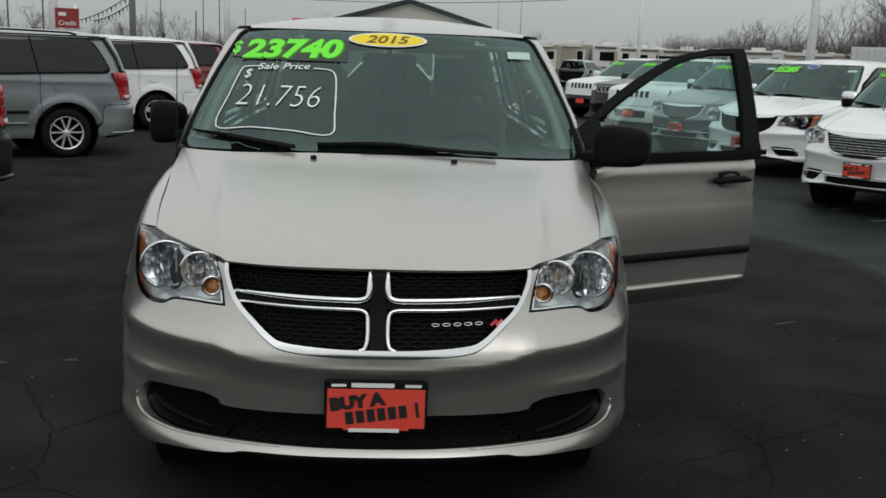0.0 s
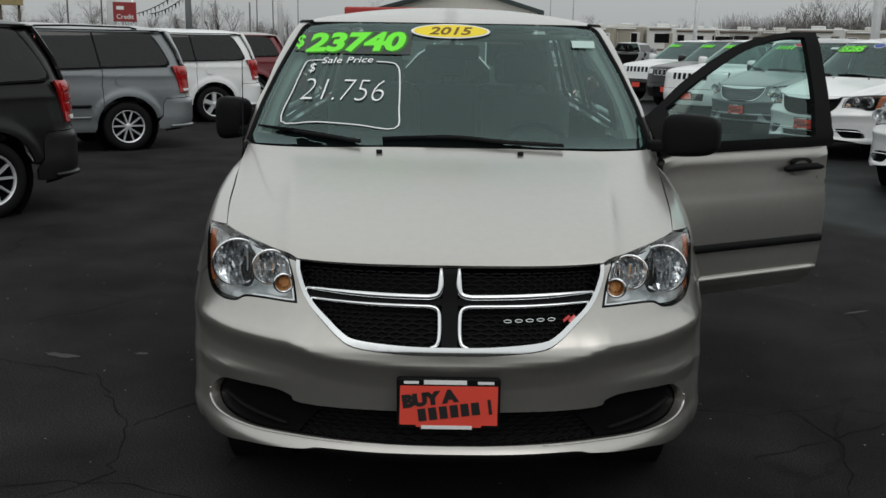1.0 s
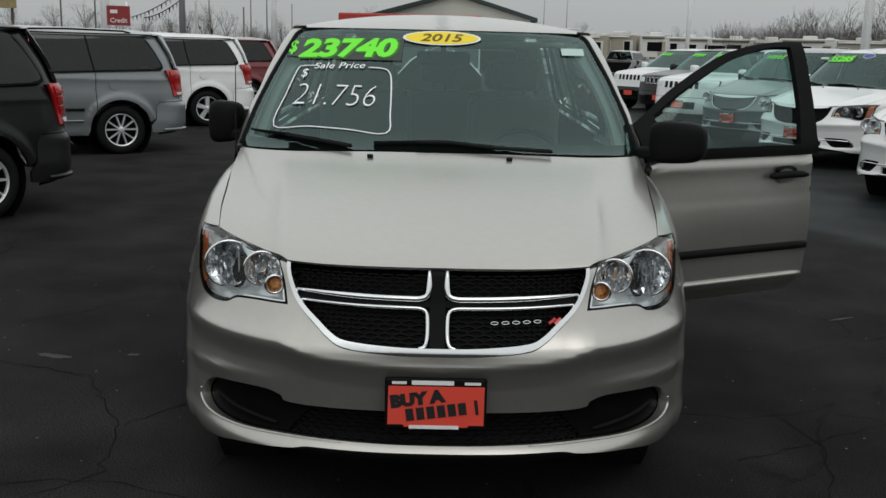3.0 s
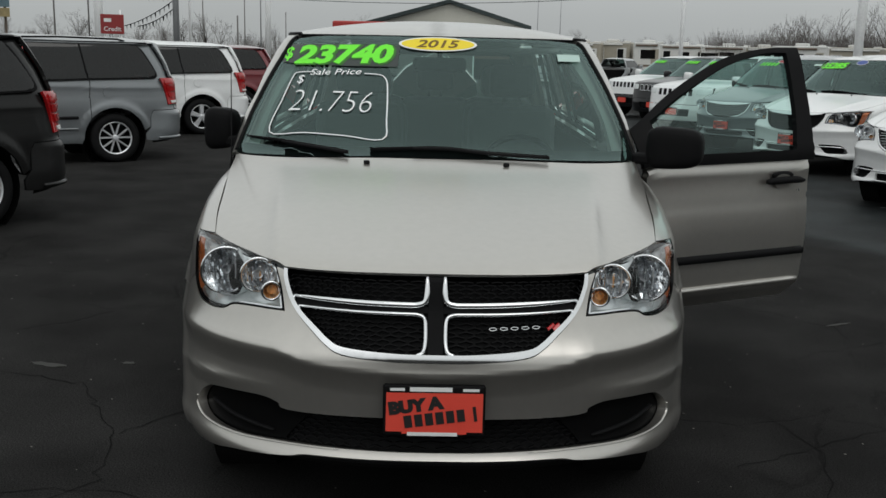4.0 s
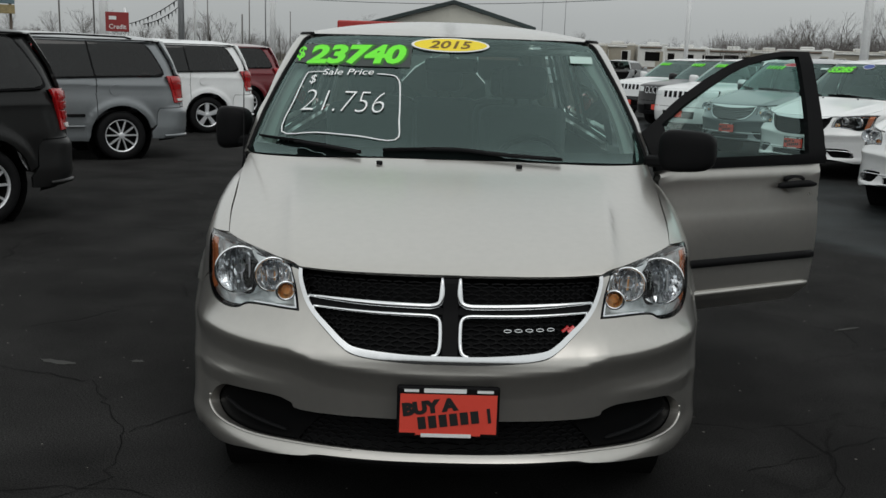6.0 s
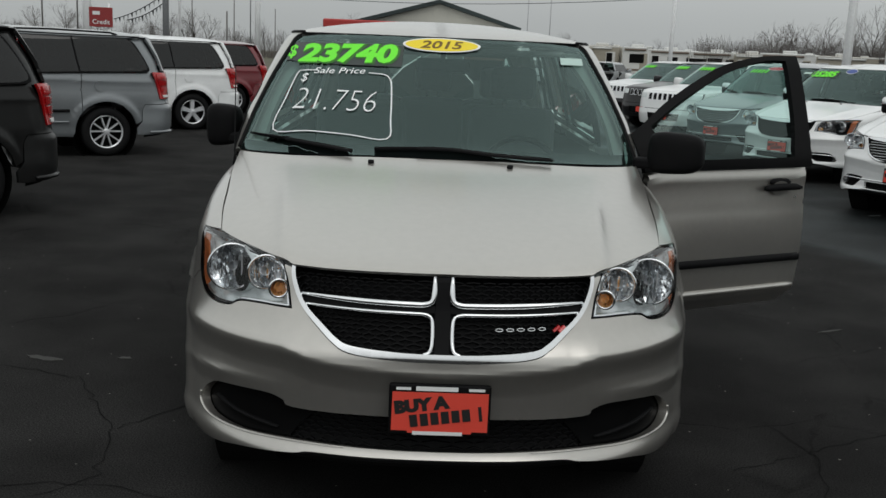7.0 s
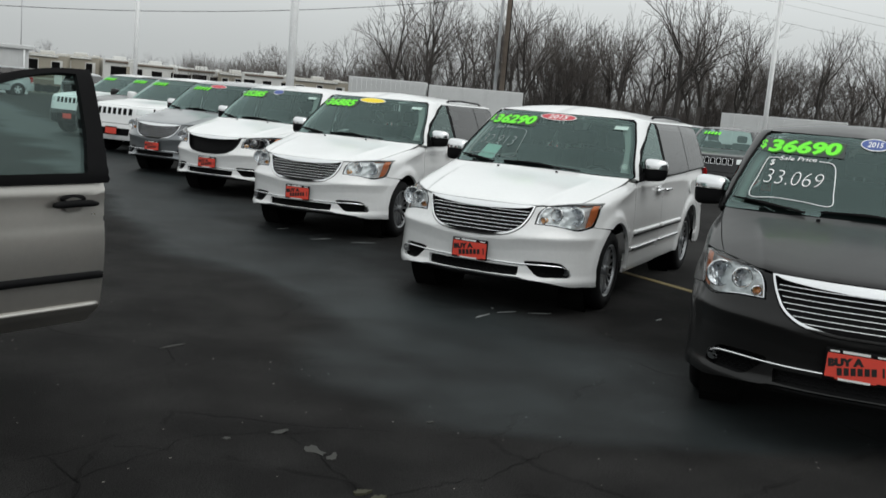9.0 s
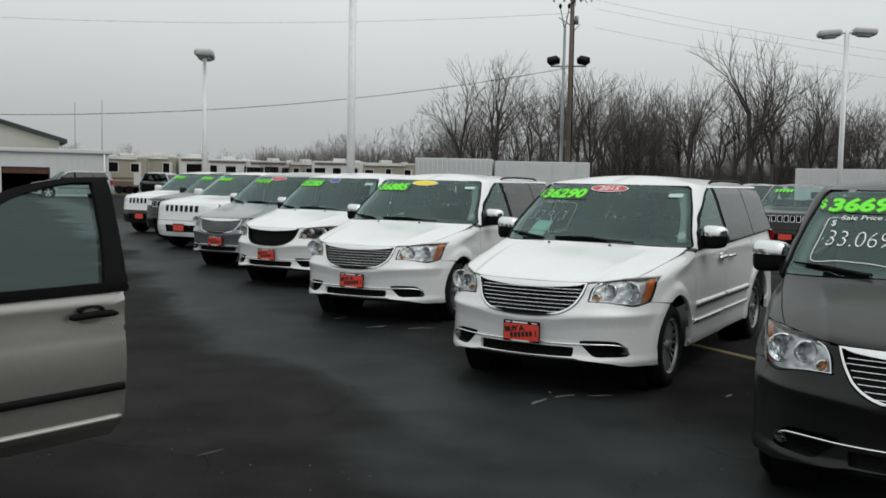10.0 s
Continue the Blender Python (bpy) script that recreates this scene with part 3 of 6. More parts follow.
def plate(parent, y=-.022):
    """A dealer's red plate in a black frame."""
    top = put("licence_plate", kept("plate", lambda: box_me("plate", (-.158, y, .421), (.158, y + .012, .588), .008)), BLACK, parent, "red dealer plate in black frame")
    put("red_panel", kept("plate_red", lambda: flat_me("plate_red", [(-.149, .437), (-.10, .437), (-.098, .430), (.10, .430), (.102, .437), (.150, .437), (.150, .562), (-.147, .562)], .003)),
        PLATE_RED, top, m=pose(0, y - .004, 0))

    def words(t, x, z, w, h, lean, bold):
        v, f = lettering(t, .1, 0, bold)
        lo, hi = v.min(axis=0), v.max(axis=0)
        v = (v - (lo + hi) / 2) / (hi - lo) * (w, h)
        a = radians(lean)
        return [(x + p[0] * math.cos(a) - p[1] * math.sin(a), y - .006, z + p[1] * math.cos(a) + p[0] * math.sin(a)) for p in v], f

    def bar(x, z, w, h, lean, yy):
        a = radians(lean)
        q = [(-w / 2, -h / 2), (w / 2, -h / 2), (w / 2, h / 2), (-w / 2, h / 2)]
        return [(x + p[0] * math.cos(a) - p[1] * math.sin(a), yy, z + p[1] * math.cos(a) + p[0] * math.sin(a)) for p in q], [(0, 1, 2, 3)]

    put("lettering", kept("plate_words", lambda: mesh_of("words", *joined("w", [words("BUY A", -.055, .523, .172, .044, 8, .008)]), False)), INK, top)
    for i in range(6):
        put("name_bar", kept(("plate_name", i), lambda: mesh_of("bar", *bar(-.080 + .0325 * i, .470 + .0044 * i, .0245, .040, 8, y - .006), False)), INK, top)
    put("name_bar", kept("plate_mark", lambda: mesh_of("bar", *bar(.126, .498, .010, .048, 8, y - .006), False)), INK, top)
    for i, (x, z, w, h) in enumerate(((-.113, .574, .045, .009), (-.010, .575, .130, .014), (.113, .574, .05, .009), (-.005, .4305, .155, .012))):
        put("small_print_bar", kept(("plate_small", i), lambda: mesh_of("bar", *bar(x, z, w, h, 0, y - .006), False)), PAPER, top)


def van(name, kind, body, m, label, price="", marker="", badge=None, year="", open_door=False, wheels="ten", dark_nose=False, group="", rack=False, tint=None, mirrors=None):
    c = C
    car = thing(name, label, "minivan", m, group)
    k = kind
    mir = mirrors or BLACK

    def two(nm, key, make, material, lab="", parent=None):
        me = kept((k, key), make)
        a = put(nm, me, material, parent or car, lab)
        b = put(nm, kept((k, key, "m"), lambda: mirrored(me)), material, parent or car, lab)
        return a, b

    seam = SEAM if k == "dodge" else SEAM_C
    bottom = .650 if k == "dodge" else .632
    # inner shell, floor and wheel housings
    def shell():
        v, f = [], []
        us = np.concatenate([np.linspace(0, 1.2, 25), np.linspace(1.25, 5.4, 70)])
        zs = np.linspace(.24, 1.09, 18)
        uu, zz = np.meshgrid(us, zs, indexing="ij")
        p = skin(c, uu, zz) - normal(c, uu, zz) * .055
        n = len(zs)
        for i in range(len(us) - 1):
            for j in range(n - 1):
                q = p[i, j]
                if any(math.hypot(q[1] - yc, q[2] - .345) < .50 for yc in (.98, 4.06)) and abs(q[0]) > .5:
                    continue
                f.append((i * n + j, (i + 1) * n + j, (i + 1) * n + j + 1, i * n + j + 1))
        return mesh_of("dark_inner_shell", p.reshape(-1, 3).tolist(), f, False)

    def housing(yc):
        lv, lf = lathe([(.0, .001), (.0, .445), (.22, .445)], 28)
        return mesh_of("housing", [(.60 + a, yc + b, .345 + d) for a, b, d in lv], lf, False)

    # near-black lining added behind the panels, in place of the shade in their gaps
    two("dark_inner_shell", "dark_inner_shell", shell, DEEP)
    for yc in (.98, 4.06):
        two("wheel_housing", ("housing", yc), lambda: housing(yc), DEEP)
    # nose
    half = [X(c, 0, bottom)] + [X(c, *p) for p in seam] + [Y(c, .60, .742, 1)] + arch(c, .98, .425, 118, 188, 6) + [Y(c, .585, .26, 1)] + [X(c, *p) for p in LIP]
    if k == "dodge":
        holes = [sym([X(c, *p) for p in INTAKE_D])]
    else:
        mid_hole = [(0, .407), (.37, .407), (.403, .397), (.398, .345), (.37, .335), (0, .330)]
        fog = [(.449, .440), (.462, .460), (.58, .463), (.69, .456), (.735, .43), (.765, .39), (.778, .352), (.755, .338), (.66, .336), (.56, .339), (.50, .385)]
        holes = [sym([X(c, *p) for p in mid_hole]), [X(c, *p) for p in fog], [(-u, z, q) for u, z, q in [X(c, *p) for p in fog]]]

    def crest(d, above, below, power):
        # rises to a rounded edge at d = 0 and falls off under it
        up, down = (np.sqrt(d * d + 4e-5) + d) / 2, (np.sqrt(d * d + 4e-5) - d) / 2
        return np.exp(-up / above) * np.clip(1 - down / below, 0, 1) ** power

    def nose_relief(p):
        # a crest sweeps down from the lamps to under the grille; a second, lower one fades in at the corners
        x, z = np.abs(p[:, 0]), p[:, 2]
        swell = .012 / (1 + np.exp((np.hypot(p[:, 1] - .98, z - .345) - .505) / .014))
        if k != "dodge":
            d = z - np.interp(x, [0, .30, .42, .55, .72, .87, .95], [.606, .625, .645, .652, .656, .662, .65])
            return swell + .015 * np.clip((.93 - x) / .10, 0, 1) * crest(d, .030, .10, 1.2)
        d = z - np.interp(x, [0, .14, .28, .36, .41, .46, .50, .60, .70, .76, .84, .95], [.612, .618, .626, .633, .640, .656, .666, .668, .667, .666, .662, .65])
        side = np.clip((.93 - x) / .10, 0, 1)
        h = .022 * side * crest(d, .035, .09, 1.4)
        d2 = z - np.interp(x, [.45, .62, .71, .83, .95], [.530, .531, .526, .513, .49])
        return swell + h + .015 * side * np.clip((x - .48) * 4, 0, 1) * crest(d2, .02, .06, 1.1)

    put("front_bumper", kept((k, "bumper"), lambda: patch("bumper", c, sym(half), holes, g=.012, relief=nose_relief, thick=.03)), body, car)
    put("lower_grille", kept((k, "intake"), lambda: patch("intake", c, sym([X(c, 0, .50), X(c, .80, .51, 1), X(c, .85, .40), X(c, .80, .32, 1), X(c, 0, .32)]), off=-.05, thick=.005, g=.05)), BLACK, car)

    def bars_in(outline, zs, off, wide, deep=.008):
        pol = curve(outline)
        parts = []
        for z in zs:
            us = [u for u in np.linspace(-1.1, 1.1, 221) if inside(pol, [(u, z)])[0]]
            runs = []
            for u in us:
                if runs and u - runs[-1][-1] < .012:
                    runs[-1].append(u)
                else:
                    runs.append([u])
            for r in runs:
                if len(r) > 2:
                    parts.append(strip(c, [(u, z) for u in np.linspace(r[0], r[-1], max(3, len(r) // 5))], wide, off, deep, 2, False))
        return joined("b", parts)

    def dashes(outline, zs, off, pitch):
        pol = curve(outline)
        parts = []
        for i, z in enumerate(zs):
            us = np.arange(-1.1, 1.1, pitch) + (pitch / 2 if i % 2 else 0)
            ok = inside(pol, [(u - pitch * .3, z) for u in us]) & inside(pol, [(u + pitch * .3, z) for u in us])
            for u in us[ok]:
                parts.append(strip(c, [(u - pitch * .40, z - .002), (u, z + .003), (u + pitch * .40, z - .002)], .005, off, .012, 1, False))
        return joined("d", parts)

    slats = put("intake_mesh", kept((k, "slats"), lambda: mesh_of("slats", *dashes(sym([X(c, *p) for p in INTAKE_D]), np.arange(.355, .45, .0135), -.034, .036), False)), BLACK, car)
    if k == "dodge":
        def cheek():
            o = [(.40, .452, 1), (.47, .455), (.51, .475), (.57, .487), (.72, .472), (.772, .447), (.803, .405), (.807, .372), (.77, .352), (.66, .349), (.49, .355, 1)]
            return patch("cheek", c, [X(c, *p) for p in o], off=-.030, thick=.03, g=.03)
        two("intake_cheek", "cheek", cheek, PIANO)
        two("cheek_fin", "fin", lambda: mesh_of("fin", *strip(c, [X(c, *p)[:2] for p in [(.53, .372), (.60, .378), (.70, .39), (.77, .412)]], .010, -.018, .012, 4)), BLACK)
        two("intake_edge", "intake_edge", lambda: mesh_of("edge", *strip(c, [X(c, *p) for p in [(.821, .40), (.822, .368), (.785, .343), (.662, .338), (.49, .3455), (.3, .3455)]], .006, .004, .006)), body)
    # grille
    g_out = sym([X(c, *p) for p in (GRILLE_D if k == "dodge" else GRILLE_C)])
    grille = put("grille", kept((k, "grille"), lambda: patch("grille", c, g_out, off=-.04, thick=.01, g=.05)), BLACK, car, "black grille")
    if k == "dodge":
        put("grille_mesh", kept("gmesh", lambda: mesh_of("gmesh", *dashes(g_out, np.arange(.665, .895, .0125), -.024, .030), False)), BLACK, grille)

        def ring():
            o = [X(c, *p) for p in GRILLE_D[1:]]
            i = [X(c, *p) for p in GRILLE_D_IN]
            loop = o + [(-u, z, q) for u, z, q in reversed(o) if u > 0] + [(-u, z, q) for u, z, q in i] + [p for p in reversed(i) if p[0] > 0]
            return patch("surround", c, loop, off=.020, thick=.04, g=.03)
        put("chrome_surround", kept("d_ring", ring), CHROME, grille)

        def cross():
            parts = [strip(c, [(0, z) for z in np.linspace(.665, .90, 8)], .066, -.002, .02, 2, False)]
            for s in (-1, 1):
                parts.append(strip(c, [(s * X(c, x, z)[0], z) for x, z in [(.02, .8015), (.2, .8030), (.445, .808)]], .030, -.004, .02, 4, False))
            return mesh_of("cross", *joined("c", parts), False)
        put("cross_bar", kept("d_cross", cross), BLACK, grille)

        def lines():
            parts = []
            for s in (-1, 1):
                for pts, w in (([(.028, .898), (.028, .852), (.034, .826), (.056, .8165), (.10, .8155), (.25, .818), (.443, .825)], .020),
                               ([(.058, .6735), (.040, .679), (.032, .70), (.031, .748), (.036, .776), (.056, .7865), (.10, .788), (.25, .7895), (.446, .796)], .0125)):
                    q = [X(c, *p)[:2] for p in pts]
                    v, f = strip(c, [(s * u, z) for u, z in q], w, .008, .02, 4)
                    parts.append((v, f))
            return mesh_of("lines", *joined("l", parts), True)
        put("chrome_line", kept("d_lines", lines), CHROME, grille)

        def badge_bars():
            parts = []
            for i in range(5):
                x = .178 + i * .034
                o = [X(c, x + .0115 * math.cos(t), .748 + .0042 * math.sin(t) + i * .0008)[:2] for t in np.linspace(0, 2 * math.pi, 13)]
                parts.append(strip(c, o, .0026, .0, .006, 1, False))
            return mesh_of("badge", *joined("b", parts), False)
        put("badge", kept("d_badge", badge_bars), CHROME, grille)
        put("badge_stripe", kept("d_stripe", lambda: mesh_of("stripe", *joined("b", [strip(c, [X(c, .352 + d, .744)[:2], X(c, .362 + d, .751)[:2], X(c, .372 + d, .758)[:2]], .011, .0, .006, 2, False) for d in (0, .017)]), False)), REDLENS, grille)
    else:
        ring_c = [(0, .884), (.20, .886), (.455, .892, 1), (.443, .852), (.419, .791), (.377, .728), (.294, .679), (.138, .653), (0, .650)]
        put("chrome_surround", kept("c_ring", lambda: patch("surround", c, g_out, [sym([X(c, *p) for p in ring_c])], off=.010, thick=.03, g=.03)), BLACK if dark_nose else CHROME, grille)
        put("grille_bar", kept("c_bars", lambda: mesh_of("bars", *bars_in(sym([X(c, *p) for p in ring_c]), [.682, .711, .740, .769, .798, .827, .853], -.012, .0046, .006), False)), BLACK if dark_nose else CHROME, grille)
        put("wing_badge", kept("c_wing", lambda: patch("wing", c, sym([X(c, *p) for p in [(0, .896), (.25, .897), (.456, .898, 1), (.40, .879), (.25, .864), (.10, .856), (0, .854)]]), off=.014, thick=.02, g=.03)), CHROME, grille)
        low = [(.755, .400), (.715, .423), (.60, .432), (.45, .431), (.30, .430), (0, .430)]
        strip_pts = [X(c, *p)[:2] for p in low]
        strip_all = strip_pts + [(-u, z) for u, z in reversed(strip_pts) if u > 0]
        put("chrome_strip", kept("c_low", lambda: mesh_of("low", *strip(c, strip_all, .014, .008, .02, 4), True)), CHROME, car)
        for s in (-1, 1):
            put("fog_lamp", kept("c_fog", lambda: mesh_of("fog", *lamp_bowl(.038, .03))), DARKALLOY, car, m=pose(.735 * s, .30, .388, rz=90 - 16 * s))
    headlight(car, c, k, 1, dark_nose)
    headlight(car, c, k, -1, dark_nose)
    # hood, wings
    if k == "dodge":
        hood = [(0, .908), (.476, .902, 1), (.514, .911), (.62, .929), (.772, .943, 1), (.807, .985), (.828, 1.02), (.863, 1.073), (.872, 1.126, 1), (.402, 1.152), (0, 1.156)]
        wing = [(.781, .946, 1), (.815, .985), (.836, 1.02), (.871, 1.073), (.884, 1.128, 1)]
        lamp = [(.851, .805, 1), (.858, .88), (.869, .935, 1)]
    else:
        hood = [(0, .907), (.478, .903, 1), (.545, .911), (.65, .930), (.76, .941, 1), (.804, .985), (.829, 1.02), (.862, 1.073), (.872, 1.126, 1), (.402, 1.152), (0, 1.156)]
        wing = [(.768, .944, 1), (.811, .985), (.836, 1.02), (.869, 1.073), (.882, 1.128, 1)]
        lamp = [(.868, .755, 1), (.881, .88), (.880, .946, 1)]
    put("hood", kept((k, "hood"), lambda: patch("hood", c, sym([X(c, *p) for p in hood]), g=.017, relief=ridges)), body, car)
    two("fender", "fender", lambda: patch("fender", c, [X(c, *p) for p in wing] + flank(c, [(1.555, 1.112, 1), (1.555, .315, 1)], 16) + arch(c, .98, .425, -3, 116, 14)
                                          + [Y(c, .605, .745, 1)] + [X(c, *p) for p in lamp], g=.03, relief=wing_form, thick=.03), body)
    put("cowl", kept("cowl", lambda: patch("cowl", c, sym([X(c, 0, 1.19), X(c, .80, 1.16), X(c, .86, 1.10, 1), X(c, 0, 1.12)]), off=-.02, thick=.005, g=.05)), BLACK, car)
    # glass
    shield = sym([X(c, *p) for p in [(0, 1.668), (.30, 1.668), (.55, 1.664), (.705, 1.648, 1), (.733, 1.60), (.790, 1.47), (.824, 1.37), (.870, 1.22), (.898, 1.14, 1), (.402, 1.161), (0, 1.164)]])
    ws = put("windshield", kept("shield", lambda: patch("shield", c, shield, off=-.004, thick=.004, g=.06)), WINDSCREEN, car, "tinted windshield")
    ws.visible_shadow = False
    put("windshield_seal", kept("seal", lambda: patch("seal", c, shield, [[(u, z + .014, q) for u, z, q in grown(shield, .950, .90)]], off=-.009, thick=.004, g=.05)), BLACK, ws)
    two("pillar", "pillar", lambda: patch("pillar", c, [X(c, .903, 1.137, 1), *flank(c, [(1.57, 1.118, 1), (1.64, 1.255, 1), (1.72, 1.33), (1.80, 1.40), (2.0, 1.507), (2.17, 1.598), (2.39, 1.662, 1), (2.39, 1.673, 1)]), X(c, .685, 1.673, 1), X(c, .711, 1.650, 1), X(c, .739, 1.60), X(c, .796, 1.47), X(c, .830, 1.37), X(c, .876, 1.22)], g=.03, thick=.04), body)
    two("windshield_moulding", "moulding", lambda: mesh_of("m", *strip(c, [X(c, *p)[:2] for p in [(.69, 1.658), (.717, 1.64), (.741, 1.59), (.796, 1.465), (.830, 1.368), (.876, 1.22), (.900, 1.145)]], .017, .005, .012, 4, False), True), BLACK)
    if k == "dodge":
        two("roof_ditch", "ditch", lambda: mesh_of("m", *strip(c, [(u, 1.6705) for u in np.linspace(.80, 3.6, 15)], .020, .006, .012, 2, False), True), BLACK)
    two("pillar_trim", "ptrim", lambda: patch("ptrim", c, [X(c, .60, 1.64, 1), X(c, .70, 1.50), X(c, .76, 1.36), X(c, .80, 1.14, 1), *flank(c, [(1.75, 1.10, 1), (1.80, 1.36), (2.05, 1.49), (2.45, 1.64, 1)])], off=-.045, thick=-.02, g=.06), LIGHTTRIM)
    two("cant_rail", "rail", lambda: patch("rail", c, flank(c, [(2.395, 1.655, 1), (4.385, 1.655, 1), (4.55, 1.673, 1), (2.395, 1.673, 1)], 8, True), g=.06, thick=.03), body)
    side = tint or SIDEGLASS
    fg = flank(c, [(1.70, 1.125, 1), (2.56, 1.135, 1), (2.53, 1.35), (2.50, 1.652, 1), (2.43, 1.650, 1), (2.24, 1.585), (2.06, 1.495), (1.86, 1.395), (1.70, 1.285, 1)], closed=True)
    mg = flank(c, [(2.66, 1.140, 1), (3.70, 1.176, 1), (3.67, 1.35), (3.63, 1.652, 1), (2.62, 1.652, 1), (2.64, 1.35)], closed=True)
    qg = flank(c, [(3.725, 1.178, 1), (4.55, 1.20, 1), (4.645, 1.24), (4.60, 1.37), (4.48, 1.56), (4.36, 1.635), (3.655, 1.652, 1), (3.695, 1.35)], closed=True)
    rear_edge = [(4.57, 1.187, 1), (4.68, 1.215), (4.63, 1.36), (4.50, 1.585), (4.38, 1.664, 1)]
    band = flank(c, [(1.55, 1.105, 1), (2.56, 1.118, 1)] + rear_edge + [(2.40, 1.664, 1), (2.18, 1.602), (1.99, 1.512), (1.79, 1.405), (1.63, 1.265, 1)], closed=True)
    if not open_door:
        two("window_band", "band", lambda: patch("band", c, band, [fg, mg, qg], off=-.012, thick=.02, g=.05), BLACK)
        for s in two("front_window", "fglass", lambda: patch("fg", c, fg, off=-.004, thick=.004, g=.08), SIDEGLASS if tint is None or k == "chrysler" else tint):
            s.visible_shadow = False
    else:
        band2 = flank(c, [(2.56, 1.118, 1)] + rear_edge + [(2.50, 1.664, 1)], closed=True)
        put("window_band", patch("band", c, band2, [mg, qg], off=-.012, thick=.02, g=.05), BLACK, car)
        put("window_band", mirrored(patch("band", c, band, [fg, mg, qg], off=-.012, thick=.02, g=.05)), BLACK, car)
        put("front_window", mirrored(kept((k, "fglass"), lambda: patch("fg", c, fg, off=-.004, thick=.004, g=.08))), SIDEGLASS, car).visible_shadow = False
    for nm, key, o in (("sliding_window", "mglass", mg), ("quarter_window", "qglass", qg)):
        for s in two(nm, key, lambda: patch("w", c, o, off=-.004, thick=.004, g=.08), tint or PRIVACY):
            s.visible_shadow = False
    # roof
    def roof():
        v, f = [], []
        us = np.concatenate([np.linspace(0, 1.2, 19), np.linspace(1.25, 4.6, 40)])
        ks = np.linspace(0, 1, 14)
        loop = skin(c, np.concatenate([us, -us[::-1]]), c["top"])
        last = skin(c, 6.0, c["top"])
        for k_ in ks:
            for p in loop:
                mid_y = min(max(p[1], 2.75), 4.3)
                v.append((p[0] * (1 - k_), p[1] + (mid_y - p[1]) * k_, c["top"] - .004 + c["rise"] * math.sin(k_ * math.pi / 2) ** .8 * (1 - .3 * max(0, (mid_y - 3.2) / 2))))
        n = len(loop)
        for i in range(len(ks) - 1):
            for j in range(n):
                q = (j + 1) % n
                f.append((i * n + j, i * n + q, (i + 1) * n + q, (i + 1) * n + j))
        return mesh_of("roof", v, f)
    put("roof", kept("roof", roof), body, car)
    put("headliner", kept("liner", lambda: box_me("liner", (-.62, 2.05, 1.60), (.62, 4.5, 1.625), .01)), LIGHTTRIM, car)
    # doors
    def door_panel(foot=.455):
        return patch("door", c, flank(c, [(1.562, foot, 1), (2.600, foot, 1), (2.618, .70), (2.612, 1.125, 1), (1.562, 1.112, 1), (1.566, .70)], 12, True), g=.04, relief=tucked, thick=.035)

    hinge = Vector((.955, 1.562, 0))

    def door(s):
        swing = open_door and s > 0
        mt = (Matrix.Translation(hinge + Vector((.033, -.02, 0))) @ Matrix.Rotation(radians(-62.7), 4, "Z") @ Matrix.Translation(-hinge)) if swing else None

        def flip(key, make):
            q = kept((k, key), make)
            return q if s > 0 else kept((k, key, "m"), lambda: mirrored(q))
        d = put("front_door", door_panel(.375) if swing else flip("door", door_panel), body, car, "open front door" if swing else "", m=mt)
        put("handle", flip("handle", lambda: mesh_of("handle", *joined("h", [strip(c, [Y(c, 2.30, 1.003)[:2], Y(c, 2.42, 1.008)[:2], Y(c, 2.55, 1.008)[:2]], .036, .035, .022, 4),
              strip(c, [Y(c, 2.35, 1.03)[:2], Y(c, 2.42, 1.035)[:2], Y(c, 2.49, 1.03)[:2]], .03, .006, .01, 4)]), True)), BLACK if k == "dodge" else CHROME, d)
        put("handle_cup", flip("cup", lambda: patch("cup", c, [Y(c, 2.42 + .06 * math.cos(t), 1.0 + .038 * math.sin(t)) for t in np.linspace(0, 2 * math.pi, 16, False)], off=.010, thick=.004, g=.05)), body, d)
        if k == "chrysler":
            # thin black strip just below the side moulding
            put("moulding_underline", flip("underline", lambda: mesh_of("m", *strip(c, [Y(c, y, .612)[:2] for y in (1.60, 1.9, 2.3, 2.60)], .017, .006, .012, 3, False))), BLACK, d)
        put("side_moulding", flip("mould", lambda: mesh_of("m", *strip(c, [Y(c, y, .638)[:2] for y in (1.60, 1.9, 2.3, 2.60)], .042, .009, .02, 3, False))), BLACK if k == "dodge" else body, d)
        put("lower_trim", flip("ltrim", lambda: mesh_of("m", *tube(run(c, [Y(c, y, .487)[:2] for y in (1.60, 1.9, 2.3, 2.585)], -.026), .0145, 10))), body if k == "dodge" else CHROME, d)
        if swing:
            fr = flank(c, [(1.53, 1.096, 1), (2.610, 1.106, 1), (2.615, 1.35), (2.615, 1.657, 1), (2.382, 1.648), (2.126, 1.604), (1.953, 1.532), (1.757, 1.42), (1.632, 1.333), (1.53, 1.258, 1)], closed=True)
            hole = flank(c, [(1.62, 1.148, 1), (2.488, 1.156, 1), (2.515, 1.35), (2.522, 1.630, 1), (2.38, 1.625), (2.19, 1.587), (1.99, 1.514), (1.785, 1.407), (1.62, 1.300, 1)], closed=True)
            put("window_frame", patch("frame", c, fr, [hole], off=.004, thick=.028, g=.04), BLACK, d)
            put("window_glass", patch("pane", c, grown(hole, 1.02), off=-.022, thick=.004, g=.1), SIDEGLASS, d).visible_shadow = False
            put("inner_panel", patch("inner", c, flank(c, [(1.575, .56, 1), (2.58, .56, 1), (2.60, 1.10, 1), (1.575, 1.10, 1)], 12, True), off=-.07, thick=-.04, g=.1, smooth=False), TRIM, d)
